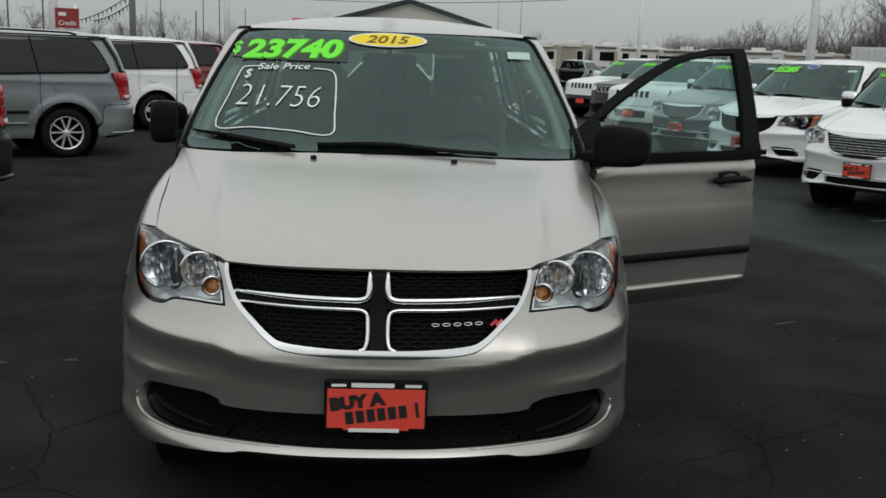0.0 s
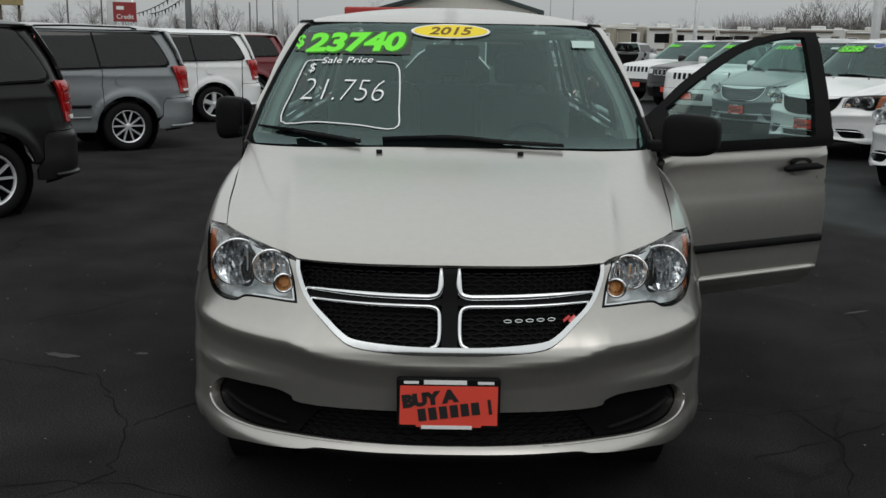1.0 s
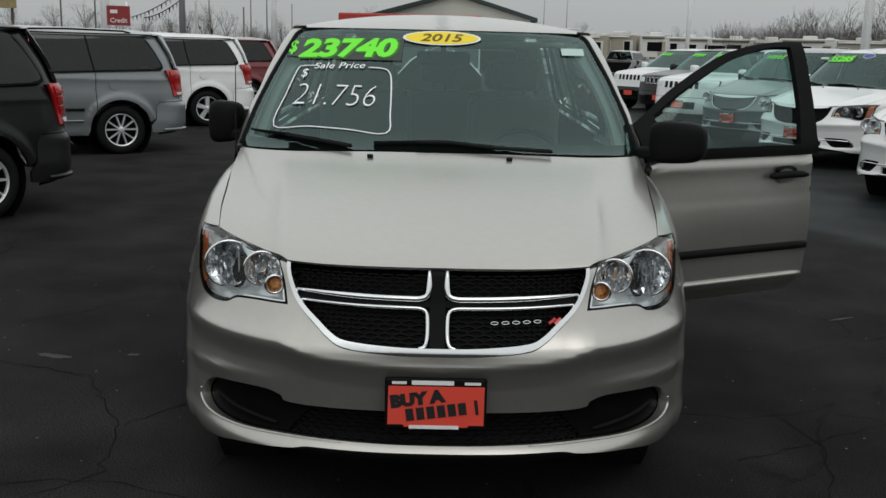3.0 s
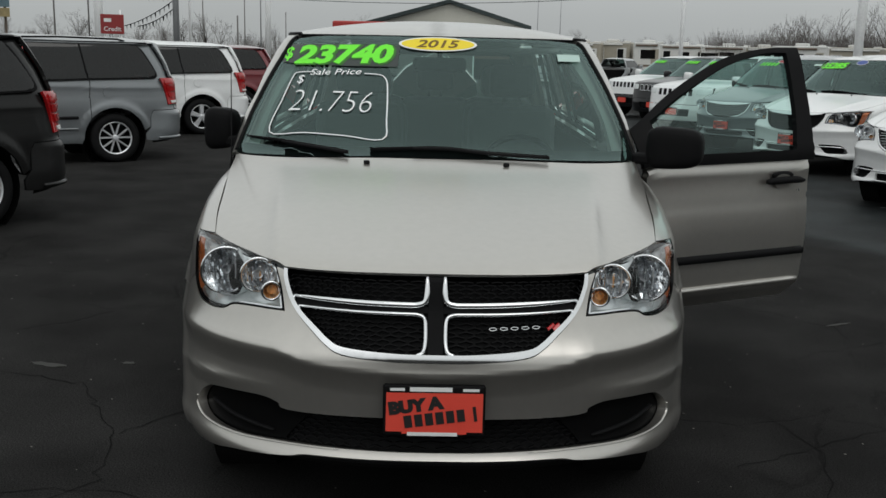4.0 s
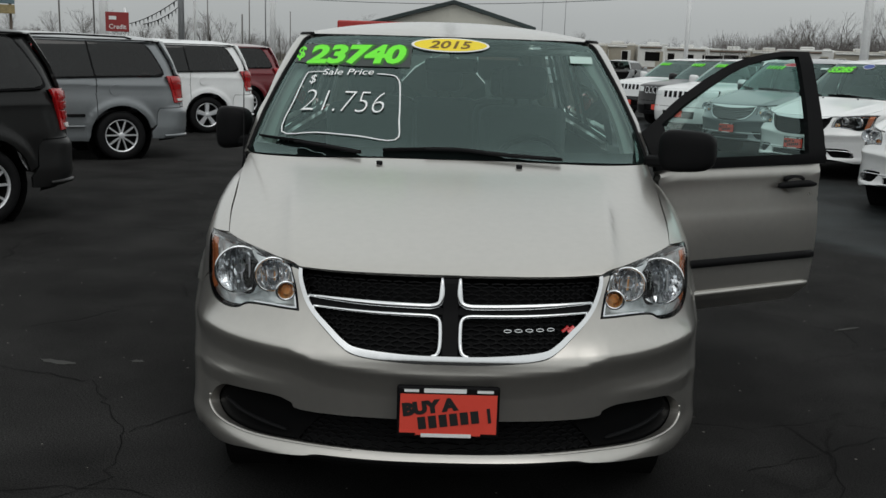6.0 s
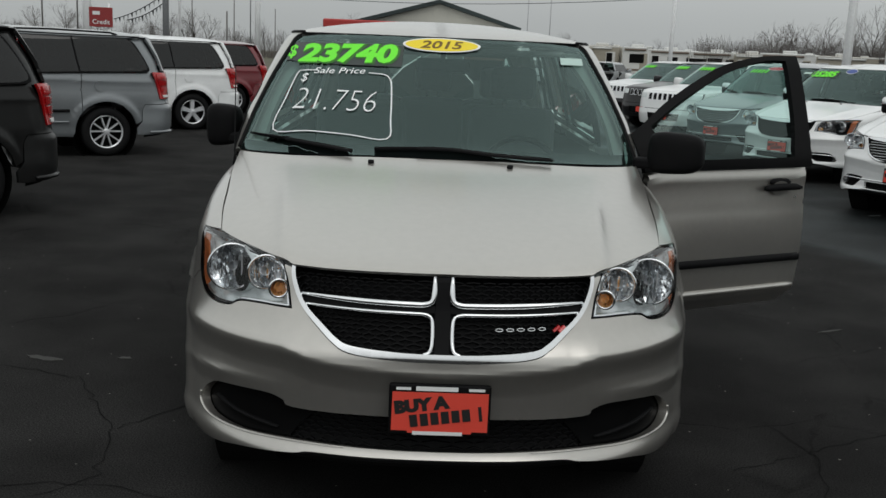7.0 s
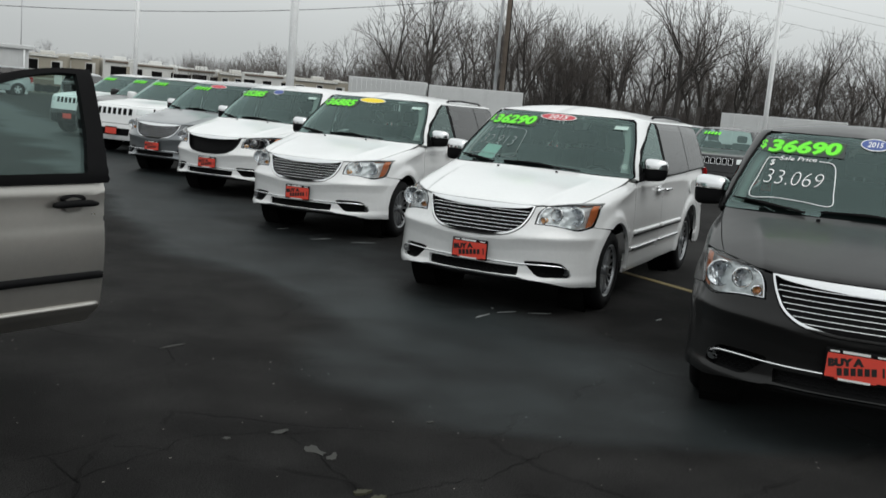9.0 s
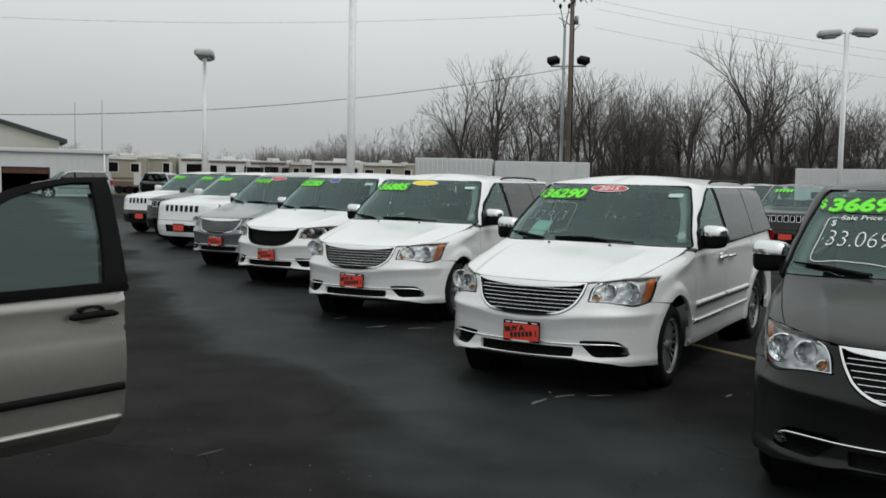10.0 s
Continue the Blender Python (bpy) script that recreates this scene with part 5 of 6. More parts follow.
van("minivan", "chrysler", WHITE, at_lot(4.98, 11.4, 38), "white minivan with black grille and dark headlights, price 35285", "$35285", "", BLUEFILM, "", wheels="many", dark_nose=True, group="minivans for sale", tint=PRIVACY)
van("minivan", "chrysler", GREYMET, at_lot(4.84, 14.45, 38), "grey metallic minivan with chrome grille", "bars", "", REDFILM, "", wheels="many", group="minivans for sale", tint=PRIVACY)
van("minivan", "dodge", CHARCOAL, at_lot(-7.01, 2.5, 57), "dark charcoal minivan with red tail lights", wheels="ten", group="minivans for sale", tint=PRIVACY)
van("minivan", "dodge", SILVER, at_lot(-8.57, 9.27, 34), "silver minivan with privacy glass and alloy wheels", wheels="ten", group="minivans for sale", tint=PRIVACY, rack=True)
van("minivan", "dodge", WHITE, at_lot(-8.7, 14.5, 31), "white minivan with privacy glass", wheels="five", group="minivans for sale", tint=PRIVACY)
van("minivan", "dodge", MAROON, at_lot(-9.0, 19.6, 31), "maroon minivan with dark windows", wheels="ten", group="minivans for sale", tint=PRIVACY)

# ---- marks on the asphalt ----
LINEPAINT = mat("worn_yellow_line", (.22, .17, .07), .8, noise_amt=.4, noise_scale=12)
CHIP = mat("pale_scuffs", (.030, .030, .027), .9, noise_amt=.4, noise_scale=30)
SCRAWL = mat("faint_white_scrawl", (.16, .17, .17), .9, noise_amt=.5, noise_scale=30)
MOSS = mat("dry_grass_tuft", (.032, .031, .016), .95, noise_amt=.4, noise_scale=40)


def blot(name, x, y, lx, ly, turn, material, label, seed, z=.004):
    """A thin, ragged patch on the ground."""
    rnd = random.Random(seed)
    n = 14
    pts = []
    for i in range(n):
        t = 2 * math.pi * i / n
        r = rnd.uniform(.45, 1.0)
        pts.append((lx * r * math.cos(t), ly * r * math.sin(t)))
    a = radians(turn)
    v = [(x + p * math.cos(a) - q * math.sin(a), y + p * math.sin(a) + q * math.cos(a), zz) for zz in (z, 0.0005) for p, q in pts]
    f = [tuple(range(n))] + [(i, i + n, (i + 1) % n + n, (i + 1) % n) for i in range(n)]
    tagged(put(name, mesh_of(name, v, f, False), material), label, "ground mark", "marks on the asphalt")


tagged(put("parking_line", box_me("line", (-.05, -.62, 0), (.05, .62, .004), 0), LINEPAINT, m=pose(7.97, 4.6, 0, rz=2)), "worn yellow parking line on the asphalt", "line marking", kind="structure")
for i, (x, y, lx, ly, a) in enumerate(((2.58, 1.30, .06, .03, 20), (2.65, 1.02, .05, .09, 15), (2.70, .92, .06, .03, 50), (2.31, 1.28, .03, .02, 0), (3.39, 1.24, .03, .02, 10), (2.46, 2.95, .13, .015, 25),
                                       (-1.98, 1.82, .12, .04, -15), (-1.59, 1.87, .05, .03, 5))):
    blot("asphalt_chip", x, y, lx, ly, a, CHIP, "small pale scuff on the dark asphalt", i)
for i, (x, y, lx, ly, a) in enumerate(((5.05, 3.45, .16, .02, 30), (5.35, 3.55, .14, .018, 5), (5.62, 3.46, .13, .02, -10), (5.30, 3.70, .05, .015, 70), (5.01, 8.08, .16, .02, 20), (5.61, 7.06, .22, .02, -8), (5.2, 7.3, .15, .02, 15),
                                       (6.6, 3.1, .10, .02, 30))):
    blot("chalk_mark", x, y, lx, ly, a, SCRAWL, "faint white paint scrawl on the asphalt under a bumper", 40 + i)
for i, (x, y) in enumerate(((2.66, .50), (2.70, .42), (2.65, .30))):
    blot("grass_tuft", x, y, .05, .03, 30 * i, MOSS, "dry grass tuft growing in an asphalt crack", 70 + i, .012)
CRACKM = mat("crack_tar", (.0065, .0065, .0065), .9, spec=.05)


def crack(pts, seed, wide=.0028):
    """A jagged open crack, sunk dark into the surface."""
    rnd = random.Random(seed)
    line = []
    for (ax, ay), (bx, by) in zip(pts, pts[1:]):
        n = max(3, int(math.hypot(bx - ax, by - ay) / .06))
        line += [(ax + (bx - ax) * i / n + rnd.gauss(0, .012), ay + (by - ay) * i / n + rnd.gauss(0, .012)) for i in range(n)]
    v, f = [], []
    for i, (x, y) in enumerate(line):
        w = wide * rnd.uniform(.3, 1.0)
        qx, qy = line[min(i + 1, len(line) - 1)]
        px, py = line[max(i - 1, 0)]
        d = math.hypot(qx - px, qy - py) or 1
        nx, ny = -(qy - py) / d, (qx - px) / d
        v += [(x + nx * w, y + ny * w, .003), (x - nx * w, y - ny * w, .003)]
        if i:
            k = 2 * i
            f.append((k - 2, k - 1, k + 1, k))
    tagged(put("crack", mesh_of("crack", v, f, False), CRACKM), "thin jagged crack in the asphalt", "crack", "cracks in the asphalt")


for i, pts in enumerate((((-2.3, 1.75), (-1.7, 1.55), (-1.35, .95), (-1.25, .5), (-1.6, .1)), ((-1.9, .35), (-1.2, .42), (-.9, .30), (-.5, .1)), ((-1.35, .95), (-1.05, 1.3), (-1.0, 1.9)), ((1.2, .75), (1.7, 1.05), (2.2, 1.35), (2.9, 1.25)),
                         ((1.45, .45), (1.6, .9), (1.5, 1.4)), ((2.2, .1), (2.7, .45), (3.3, .5), (4.0, .8)), ((1.9, 2.2), (2.6, 2.6), (3.3, 2.5)), ((2.6, 5.2), (3.6, 5.0), (4.6, 5.3)), ((3.3, 3.6), (4.2, 3.4)),
                         ((2.67, .2), (2.66, .9), (2.58, 1.35)), ((-2.6, 3.2), (-2.0, 2.9), (-1.5, 3.1)))):
    crack(pts, i)


# ---- upright sports utility cars further down the row ----
def jeep(body, m, label, price="bars", lower=None):
    c = JEEP
    car = thing("suv", label, "suv", m, "suvs for sale")
    lower = lower or body

    def two(nm, key, make, material, lab=""):
        me = kept(("jeep", key), make)
        put(nm, me, material, car, lab)
        put(nm, kept(("jeep", key, "m"), lambda: mirrored(me)), material, car, lab)

    put("nose", kept("j_nose", lambda: patch("nose", c, sym([X(c, 0, 1.045), X(c, .60, 1.04), X(c, .84, 1.03, 1), X(c, .84, .66, 1), X(c, 0, .66)]),
        [[X(c, x - .046, .990, 1), X(c, x - .046, .850, 1), X(c, x + .046, .850, 1), X(c, x + .046, .990, 1)] for x in (-.42, -.28, -.14, .0, .14, .28, .42)], g=.06)), body, car)
    put("grille", kept("j_grille", lambda: patch("grille", c, sym([X(c, 0, 1.0), X(c, .53, .997, 1), X(c, .52, .835, 1), X(c, 0, .835)]), off=-.03, thick=.01, g=.08)), BLACK, car)
    for x in (-.42, -.28, -.14, .0, .14, .28, .42):
        put("slot_trim", kept(("j_slot", x), lambda: mesh_of("slot", *strip(c, [X(c, x - .048, .848)[:2] + (1,), X(c, x - .048, .992)[:2] + (1,), X(c, x + .048, .992)[:2] + (1,), X(c, x + .048, .848)[:2] + (1,), X(c, x - .044, .848)[:2] + (1,)], .013, .008, .012, 2, False), False)), CHROME, car)
    two("headlight", "head", lambda: patch("head", c, [X(c, .56, .99, 1), X(c, .56, .88, 1), X(c, .80, .88), X(c, .855, .93, 1), X(c, .85, 1.0, 1)], off=.006, thick=.03, g=.05), REFLECT, "clear headlight")
    put("bumper", kept("j_bumper", lambda: patch("bumper", c, sym([X(c, 0, .65), X(c, .86, .65, 1), *[Y(c, .46, z, 1) for z in (.62, .40)], X(c, .86, .34), X(c, 0, .30)]), [sym([X(c, 0, .56), X(c, .45, .56, 1), X(c, .42, .40, 1), X(c, 0, .40)])], g=.06)), lower, car)
    put("intake", kept("j_intake", lambda: patch("intake", c, sym([X(c, 0, .58), X(c, .50, .58, 1), X(c, .48, .38, 1), X(c, 0, .38)]), off=-.03, thick=.01, g=.08)), BLACK, car)
    put("hood", kept("j_hood", lambda: patch("hood", c, sym([X(c, 0, 1.05), X(c, .60, 1.045), X(c, .78, 1.04, 1), X(c, .82, 1.12), X(c, .82, 1.185, 1), X(c, 0, 1.20)]), g=.07)), body, car)
    shield = sym([X(c, 0, 1.675), X(c, .40, 1.675), X(c, .61, 1.655, 1), X(c, .74, 1.38), X(c, .82, 1.205, 1), X(c, 0, 1.215)])
    ws = put("windshield", kept("j_ws", lambda: patch("ws", c, shield, off=-.004, thick=.004, g=.1)), WINDSCREEN, car)
    ws.visible_shadow = False
    two("fender", "fender", lambda: patch("fender", c, [X(c, .785, 1.04, 1), X(c, .825, 1.12), X(c, .825, 1.185, 1)] + flank(c, [(1.60, 1.17, 1), (1.60, .28, 1)], 10) + arch(c, .88, .43, -8, 165, 12, .36) + [Y(c, .47, .64, 1), X(c, .865, .66, 1), X(c, .865, 1.03, 1)], g=.05, thick=.03), body)
    two("pillar", "pillar", lambda: patch("pillar", c, [X(c, .825, 1.205, 1)] + flank(c, [(1.62, 1.175, 1), (1.95, 1.42), (2.25, 1.61, 1), (2.25, 1.69, 1)]) + [X(c, .60, 1.69, 1), X(c, .615, 1.66, 1), X(c, .745, 1.38)], g=.06, thick=.03), body)
    two("door", "door", lambda: patch("door", c, flank(c, [(1.61, .27, 1), (2.68, .27, 1), (2.68, 1.16, 1), (1.61, 1.165, 1)], 10, True), g=.09, thick=.03), body)
    two("rear_door", "rdoor", lambda: patch("rdoor", c, flank(c, [(2.69, .27, 1), (3.38, .27, 1)]) + arch(c, 3.80, .43, 190, 115, 6, .36) + flank(c, [(3.62, 1.16, 1), (2.69, 1.16, 1), (2.69, .3, 1)], 8), g=.09, thick=.03), body)
    two("quarter_panel", "quarter", lambda: patch("quarter", c, flank(c, [(3.63, 1.16, 1), (3.63, .76, 1)], 6) + arch(c, 3.80, .43, 112, -8, 8, .36) + [Y(c, 4.30, .27, 1), RX(c, .0, .30, 1), RX(c, 0, 1.16, 1)] + flank(c, [(4.3, 1.16, 1), (3.7, 1.16, 1)]), g=.08, thick=.03), body)
    two("side_window", "sglass", lambda: patch("sg", c, flank(c, [(1.70, 1.17, 1), (4.20, 1.165, 1), (4.05, 1.60, 1), (2.28, 1.60, 1), (1.98, 1.42)], 8, True), off=-.01, thick=.004, g=.12), PRIVACY)
    two("cant_rail", "rail", lambda: patch("rail", c, flank(c, [(2.26, 1.605, 1), (4.06, 1.605, 1), (4.2, 1.175, 1), (4.28, 1.175, 1), (4.20, 1.69, 1), (2.26, 1.69, 1)], 8, True), g=.08, thick=.03), body)

    def roof():
        us = np.concatenate([np.linspace(0, 1.2, 12), np.linspace(1.3, 4.6, 26)])
        loop = skin(c, np.concatenate([us, -us[::-1]]), c["top"])
        v, f, ks = [], [], np.linspace(0, 1, 8)
        for t in ks:
            for p in loop:
                my = min(max(p[1], 2.7), 4.0)
                v.append((p[0] * (1 - t), p[1] + (my - p[1]) * t, c["top"] + c["rise"] * math.sin(t * math.pi / 2) ** .8))
        n = len(loop)
        f = [(i * n + j, i * n + (j + 1) % n, (i + 1) * n + (j + 1) % n, (i + 1) * n + j) for i in range(len(ks) - 1) for j in range(n)]
        return mesh_of("roof", v, f)
    put("roof", kept("j_roof", roof), body, car)
    put("cabin", kept("j_cabin", lambda: box_me("cabin", (-.72, 1.55, .40), (.72, 4.3, 1.12), .05)), TRIM, car)
    for s in (-1, 1):
        put("seat", kept("j_seat", lambda: mesh_of("s", *joined("s", [box((-.24, 0, .9), (.24, .14, 1.36), .05), box((-.13, .03, 1.38), (.13, .12, 1.56), .04)]), False)), CLOTH, car, m=pose(s * .38, 2.45, 0))
        put("mirror", kept("mirror", lambda: None), body, car, m=pose(s * 1.04, 1.78, 1.24))
        for y in (c["fore"], c["aft"]):
            wheel(car, s * .80, y, .365, "five", s)
    put("underbody", kept("j_under", lambda: box_me("u", (-.78, .3, .30), (.78, 4.5, 1.0), .02)), DEEP, car)
    p = put("licence_plate", kept("plate", lambda: None), BLACK, car, m=pose(0, -.02, 0))
    put("red_panel", kept("plate_red", lambda: None), PLATE_RED, p, m=pose(0, -.028, 0))
    if price:
        def bars():
            return mesh_of("p", *joined("p", [strip(c, [X(c, -.50 + i * .09 - .02, 1.54)[:2], X(c, -.50 + i * .09, 1.575)[:2], X(c, -.50 + i * .09 + .02, 1.61)[:2]], .06, .008, .002, 2, False) for i in range(5)]), False)
        put("price_lettering", kept("j_price", bars), LIME, ws, "lime green price figures")
    return car


jeep(WHITE, at_lot(4.96, 18.9, 38), "white suv with seven-slot grille and green price")
jeep(BLACKP, at_lot(5.12, 21.9, 38), "black suv with seven-slot grille and green price")
jeep(WHITE, at_lot(4.90, 24.9, 38), "white suv with black lower bumper and green price", lower=BLACKP)
jeep(BLACKP, at_lot(18.2, 14.4, 38), "black suv with chrome slots parked in the row behind")
jeep(LIGHTSILVER, pose(12.6, 64.6, 0, rz=150), "silver suv parked before the campers, far off", price="")
jeep(GREYMET, at_lot(20.6, 18.6, 38), "dark grey suv parked in the row behind")

# ---- lamp posts ----
POLE = mat("white_pole_paint", (.84, .85, .85), .5, noise_amt=.12, noise_scale=2)
POLEGREY = mat("galvanised_pole", (.33, .34, .35), .5, .4, noise_amt=.15, noise_scale=2)
WOOD = mat("weathered_pole_wood", (.13, .105, .085), .9, noise_amt=.35, noise_scale=3, bump=.4, bump_scale=20)
HEADM = mat("lamp_head_paint", (.48, .48, .48), .5, noise_amt=.15, noise_scale=5)


def lamp_post(x, y, h, r, turn, label, size=1.0):
    t = thing("street_lamp", label, "street lamp", pose(x, y, 0, rz=turn), "lot lamp posts")
    put("pole", mesh_of("pole", *tube([(0, 0, 0), (0, 0, h * .5), (0, 0, h)], [r, r * .92, r * .82], 12)), POLE, t)
    put("base", mesh_of("base", *tube([(0, 0, 0), (0, 0, .55), (0, 0, .56)], [.26, .26, .22], 16)), mat("concrete", (.30, .29, .28), .9, noise_amt=.2, noise_scale=6), t)
    for s in (-1, 1):
        hd = put("lamp_head", box_me("head", (-.36, -.25, -.11), (.36, .25, .10), .085, 4), HEADM, t, m=pose(s * .52, 0, h - .06 + (.02 if s > 0 else -.03), ry=s * 4))
        hd.scale = (size, size, size)
        put("lens", box_me("lens", (-.22, -.17, -.16), (.22, .17, -.09), .05, 3), PAPERGREEN, hd)
        put("arm", mesh_of("arm", *tube([(0, 0, h - .08), (s * .25, 0, h - .06)], .035, 8)), POLE, t)
    return t


lamp_post(8.75, 18.4, 6.55, .098, 25, "white twin-headed lot lamp post")
lamp_post(7.68, 30.2, 5.78, .075, 75, "white twin-headed lot lamp post, far off", 1.15)
lamp_post(25.53, 19.66, 6.6, .085, -35, "white twin-headed lot lamp post by the second row")

# ---- utility pole, flood lights and wires ----
util = thing("utility_pole", "weathered wooden utility pole with crossarm and flood lights", "utility pole", pose(32.3, 46.5, 0, rz=-35))
put("pole", mesh_of("pole", *tube([(0, 0, 0), (0, 0, 7), (0, 0, 13)], [.17, .15, .12], 10)), WOOD, util)
put("crossarm", box_me("arm", (-.62, -.9, 12.2), (-.50, .9, 12.34), .01), WOOD, util, m=pose(.56, 0, 0, rz=12))
for k in range(9):
    r_ = random.Random(k)
    a_, z_ = r_.uniform(0, 6.28), r_.uniform(11.3, 12.6)
    ex = Vector((math.cos(a_) * .9, math.sin(a_) * .9, r_.uniform(-.4, .3)))
    put("lead_wire", mesh_of("lead", *tube([(0, 0, z_), (ex.x * .5, ex.y * .5, z_ + .3), (ex.x, ex.y, z_ + ex.z)], .022, 5)), BLACK, util)
put("transformer", mesh_of("tr", *tube([(.26, .1, 11.0), (.26, .1, 11.45), (.26, .1, 11.5)], [.12, .12, .08], 12)), POLEGREY, util)
for i, x in enumerate((-1.1, -.5, .5, 1.1)):
    put("insulator", mesh_of("ins", *tube([(x, 0, 12.3), (x, 0, 12.42), (x, 0, 12.5)], [.05, .07, .04], 8)), HEADM, util)
put("steel_mast", mesh_of("mast", *tube([(-.42, .1, 0), (-.42, .1, 10.8)], [.11, .08], 10)), POLEGREY, util)
for x in (-.72, -.20):
    put("mast_fork", mesh_of("fork", *tube([(-.42, .1, 10.7), (x, .1, 12.0)], [.045, .03], 6)), POLEGREY, util)
    put("insulator", mesh_of("ins", *tube([(x, .1, 11.95), (x, .1, 12.1), (x, .1, 12.22)], [.07, .10, .05], 8)), BLACK, util)
put("riser_cable", mesh_of("riser", *tube([(.17, -.06, 0), (.16, -.06, 5), (.13, -.05, 11.2)], .03, 6)), BLACK, util)
put("mast_arm", mesh_of("marm", *tube([(-1.2, .1, 8.55), (.9, .1, 8.55)], .05, 8)), POLEGREY, util)
for x in (-1.05, .75):
    put("flood_light", box_me("flood", (-.34, -.28, -.20), (.34, .22, .20), .08, 2), BLACK, util, m=pose(x, .1, 8.9, rx=30, ry=14 if x > 0 else -14, rz=-30 if x > 0 else 30))
for k, (x, z) in enumerate(((-.8, 11.4), (.5, 11.0), (.0, 11.7))):
    put("bracket", mesh_of("br", *tube([(0, 0, z - .5), (x, .0, z)], .03, 6)), POLEGREY, util)


def wire(a, b, sag, r, label):
    a, b = Vector(a), Vector(b)
    pts = [a.lerp(b, t) - Vector((0, 0, sag * 4 * t * (1 - t))) for t in np.linspace(0, 1, 25)]
    tagged(put("cable", mesh_of("cable", *tube(pts, r, 5)), BLACK), label, "cable", "overhead cables")


wire((32.0, 46.4, 8.4), (-32, 62, 7.4), 3.3, .016, "thick black overhead cable from the utility pole")
wire((32, 46.4, 12.9), (-36, 70, 16.9), 1.6, .007, "thin overhead wire from the utility pole")
wire((32.2, 46.2, 11.6), (-30, 74, 13.2), 1.8, .007, "thin overhead wire from the utility pole")
for dz in (0, -.5, -1.6):
    wire((33.5, 45.8, 12.4 + dz), (92, 30, 9.5 + dz), 1.5, .006, "thin overhead wire towards the woods")

# ---- the building behind, its annex, and what stands by it ----
SIDING = mat("beige_metal_siding", (.46, .45, .40), .6, noise_amt=.08, noise_scale=1.2)
WHITESIDE = mat("white_metal_siding", (.62, .63, .63), .6, noise_amt=.08, noise_scale=1.2)
ROOFTRIM = mat("dark_green_trim", (.018, .030, .030), .5, noise_amt=.1)
hall = thing("metal_building", "beige metal building with dark green roof trim", "building", pose(0, 0, 0))
put("gable_wall", flat_me("gable", [(-6.9, -.1), (5.5, -.1), (5.5, 3.85), (-.3, 5.55), (-6.9, 3.75)], 18.0), SIDING, hall, m=pose(0, 73, 0))
for s, (x, z) in ((-1, (-7.4, 3.62)), (1, (6.0, 3.72))):
    def slab(x=x, z=z):
        a, b = Vector((-.3, 0, 5.58)), Vector((x, 0, z))
        up = Vector((0, 0, .30))
        pts = [a, b, b + up, a + up]
        v = [(p.x, yy, p.z) for yy in (72.6, 91.4) for p in pts]
        f = [(0, 1, 2, 3), (7, 6, 5, 4), (0, 4, 5, 1), (1, 5, 6, 2), (2, 6, 7, 3), (3, 7, 4, 0)]
        return mesh_of("slab", v, f, False)
    put("roof", slab(), ROOFTRIM, hall)
for i in range(23):
    x = -6.5 + i * .52
    top = 5.45 - abs(x + .3) * .28
    put("rib", box_me("rib", (x - .03, 72.955, -.1), (x + .03, 73, top), 0), SIDING, hall)
annex = thing("annex", "low white metal annex with a dark open bay", "building", pose(0, 0, 0))
put("wall", flat_me("annexw", [(-1.5, -.1), (8.4, -.1), (8.4, 2.95), (-1.5, 2.95)], 4.6, [[(1.6, -.05), (1.6, 1.95), (4.6, 1.95), (4.6, -.05)]]), WHITESIDE, annex, m=pose(0, 68, 0))
put("fascia", box_me("fascia", (-1.7, 67.8, 2.95), (8.7, 72.5, 3.22), .04), WHITESIDE, annex)
put("bay_back", box_me("bay", (1.4, 71.0, -.1), (4.8, 71.1, 2.1), 0), DEEP, annex)
put("bay_door", box_me("bayd", (1.65, 68.1, 1.5), (4.55, 68.16, 1.92), .02), mat("rust_brown", (.10, .045, .03), .8, noise_amt=.3, noise_scale=2), annex)
put("downpipe", mesh_of("dp", *tube([(8.1, 67.9, 0), (8.1, 67.9, 3.0)], .06, 8)), POLE, annex)
for i in range(24):
    x = -1.2 + i * .45
    if x < 8.3 and not 1.5 < x < 4.7:
        put("rib", box_me("rib", (x - .025, 67.96, -.05), (x + .025, 68, 2.93), 0), WHITESIDE, annex)
# a red covered trailer between the lot and the building
REDTARP = mat("red_tarpaulin", (.42, .035, .03), .6, noise_amt=.12, noise_scale=1.5)
trailer = thing("red_trailer", "long dark trailer with a red top cover behind the minivan", "trailer", pose(-2.6, 45, 0))
put("body", box_me("tb", (-3.0, -.95, .7), (3.6, .95, 2.78), .05, 2), mat("trailer_side", (.09, .085, .08), .6, noise_amt=.15), trailer)
put("top_cover", box_me("tt", (-3.1, -1.0, 2.74), (3.7, 1.0, 3.15), .08, 3), REDTARP, trailer)
put("frame", box_me("tf", (-2.8, -.9, .5), (3.0, .9, .68), .02), BLACK, trailer)
for x in (-.5, .5):
    for s in (-1, 1):
        put("wheel", mesh_of("tw", *lathe([(-.1, .2), (-.11, .3), (-.08, .35), (.08, .35), (.11, .3), (.1, .2), (.09, .001)], 24)), RUBBER, trailer, m=pose(x, s * .95, .35, rz=90 * s))
van("minivan", "dodge", LIGHTSILVER, pose(3.2, 63.8, 0, rz=-84), "silver minivan parked by the annex, far off", wheels="five", group="far vehicles", tint=PRIVACY)

# ---- camper trailers and box trailers beyond the lot ----
CAMPW = mat("camper_white", (.66, .66, .64), .5, noise_amt=.1, noise_scale=1)
CAMPB = mat("camper_beige", (.36, .33, .27), .5, noise_amt=.1, noise_scale=1)
CAMPS = mat("camper_brown_stripe", (.16, .12, .09), .5)


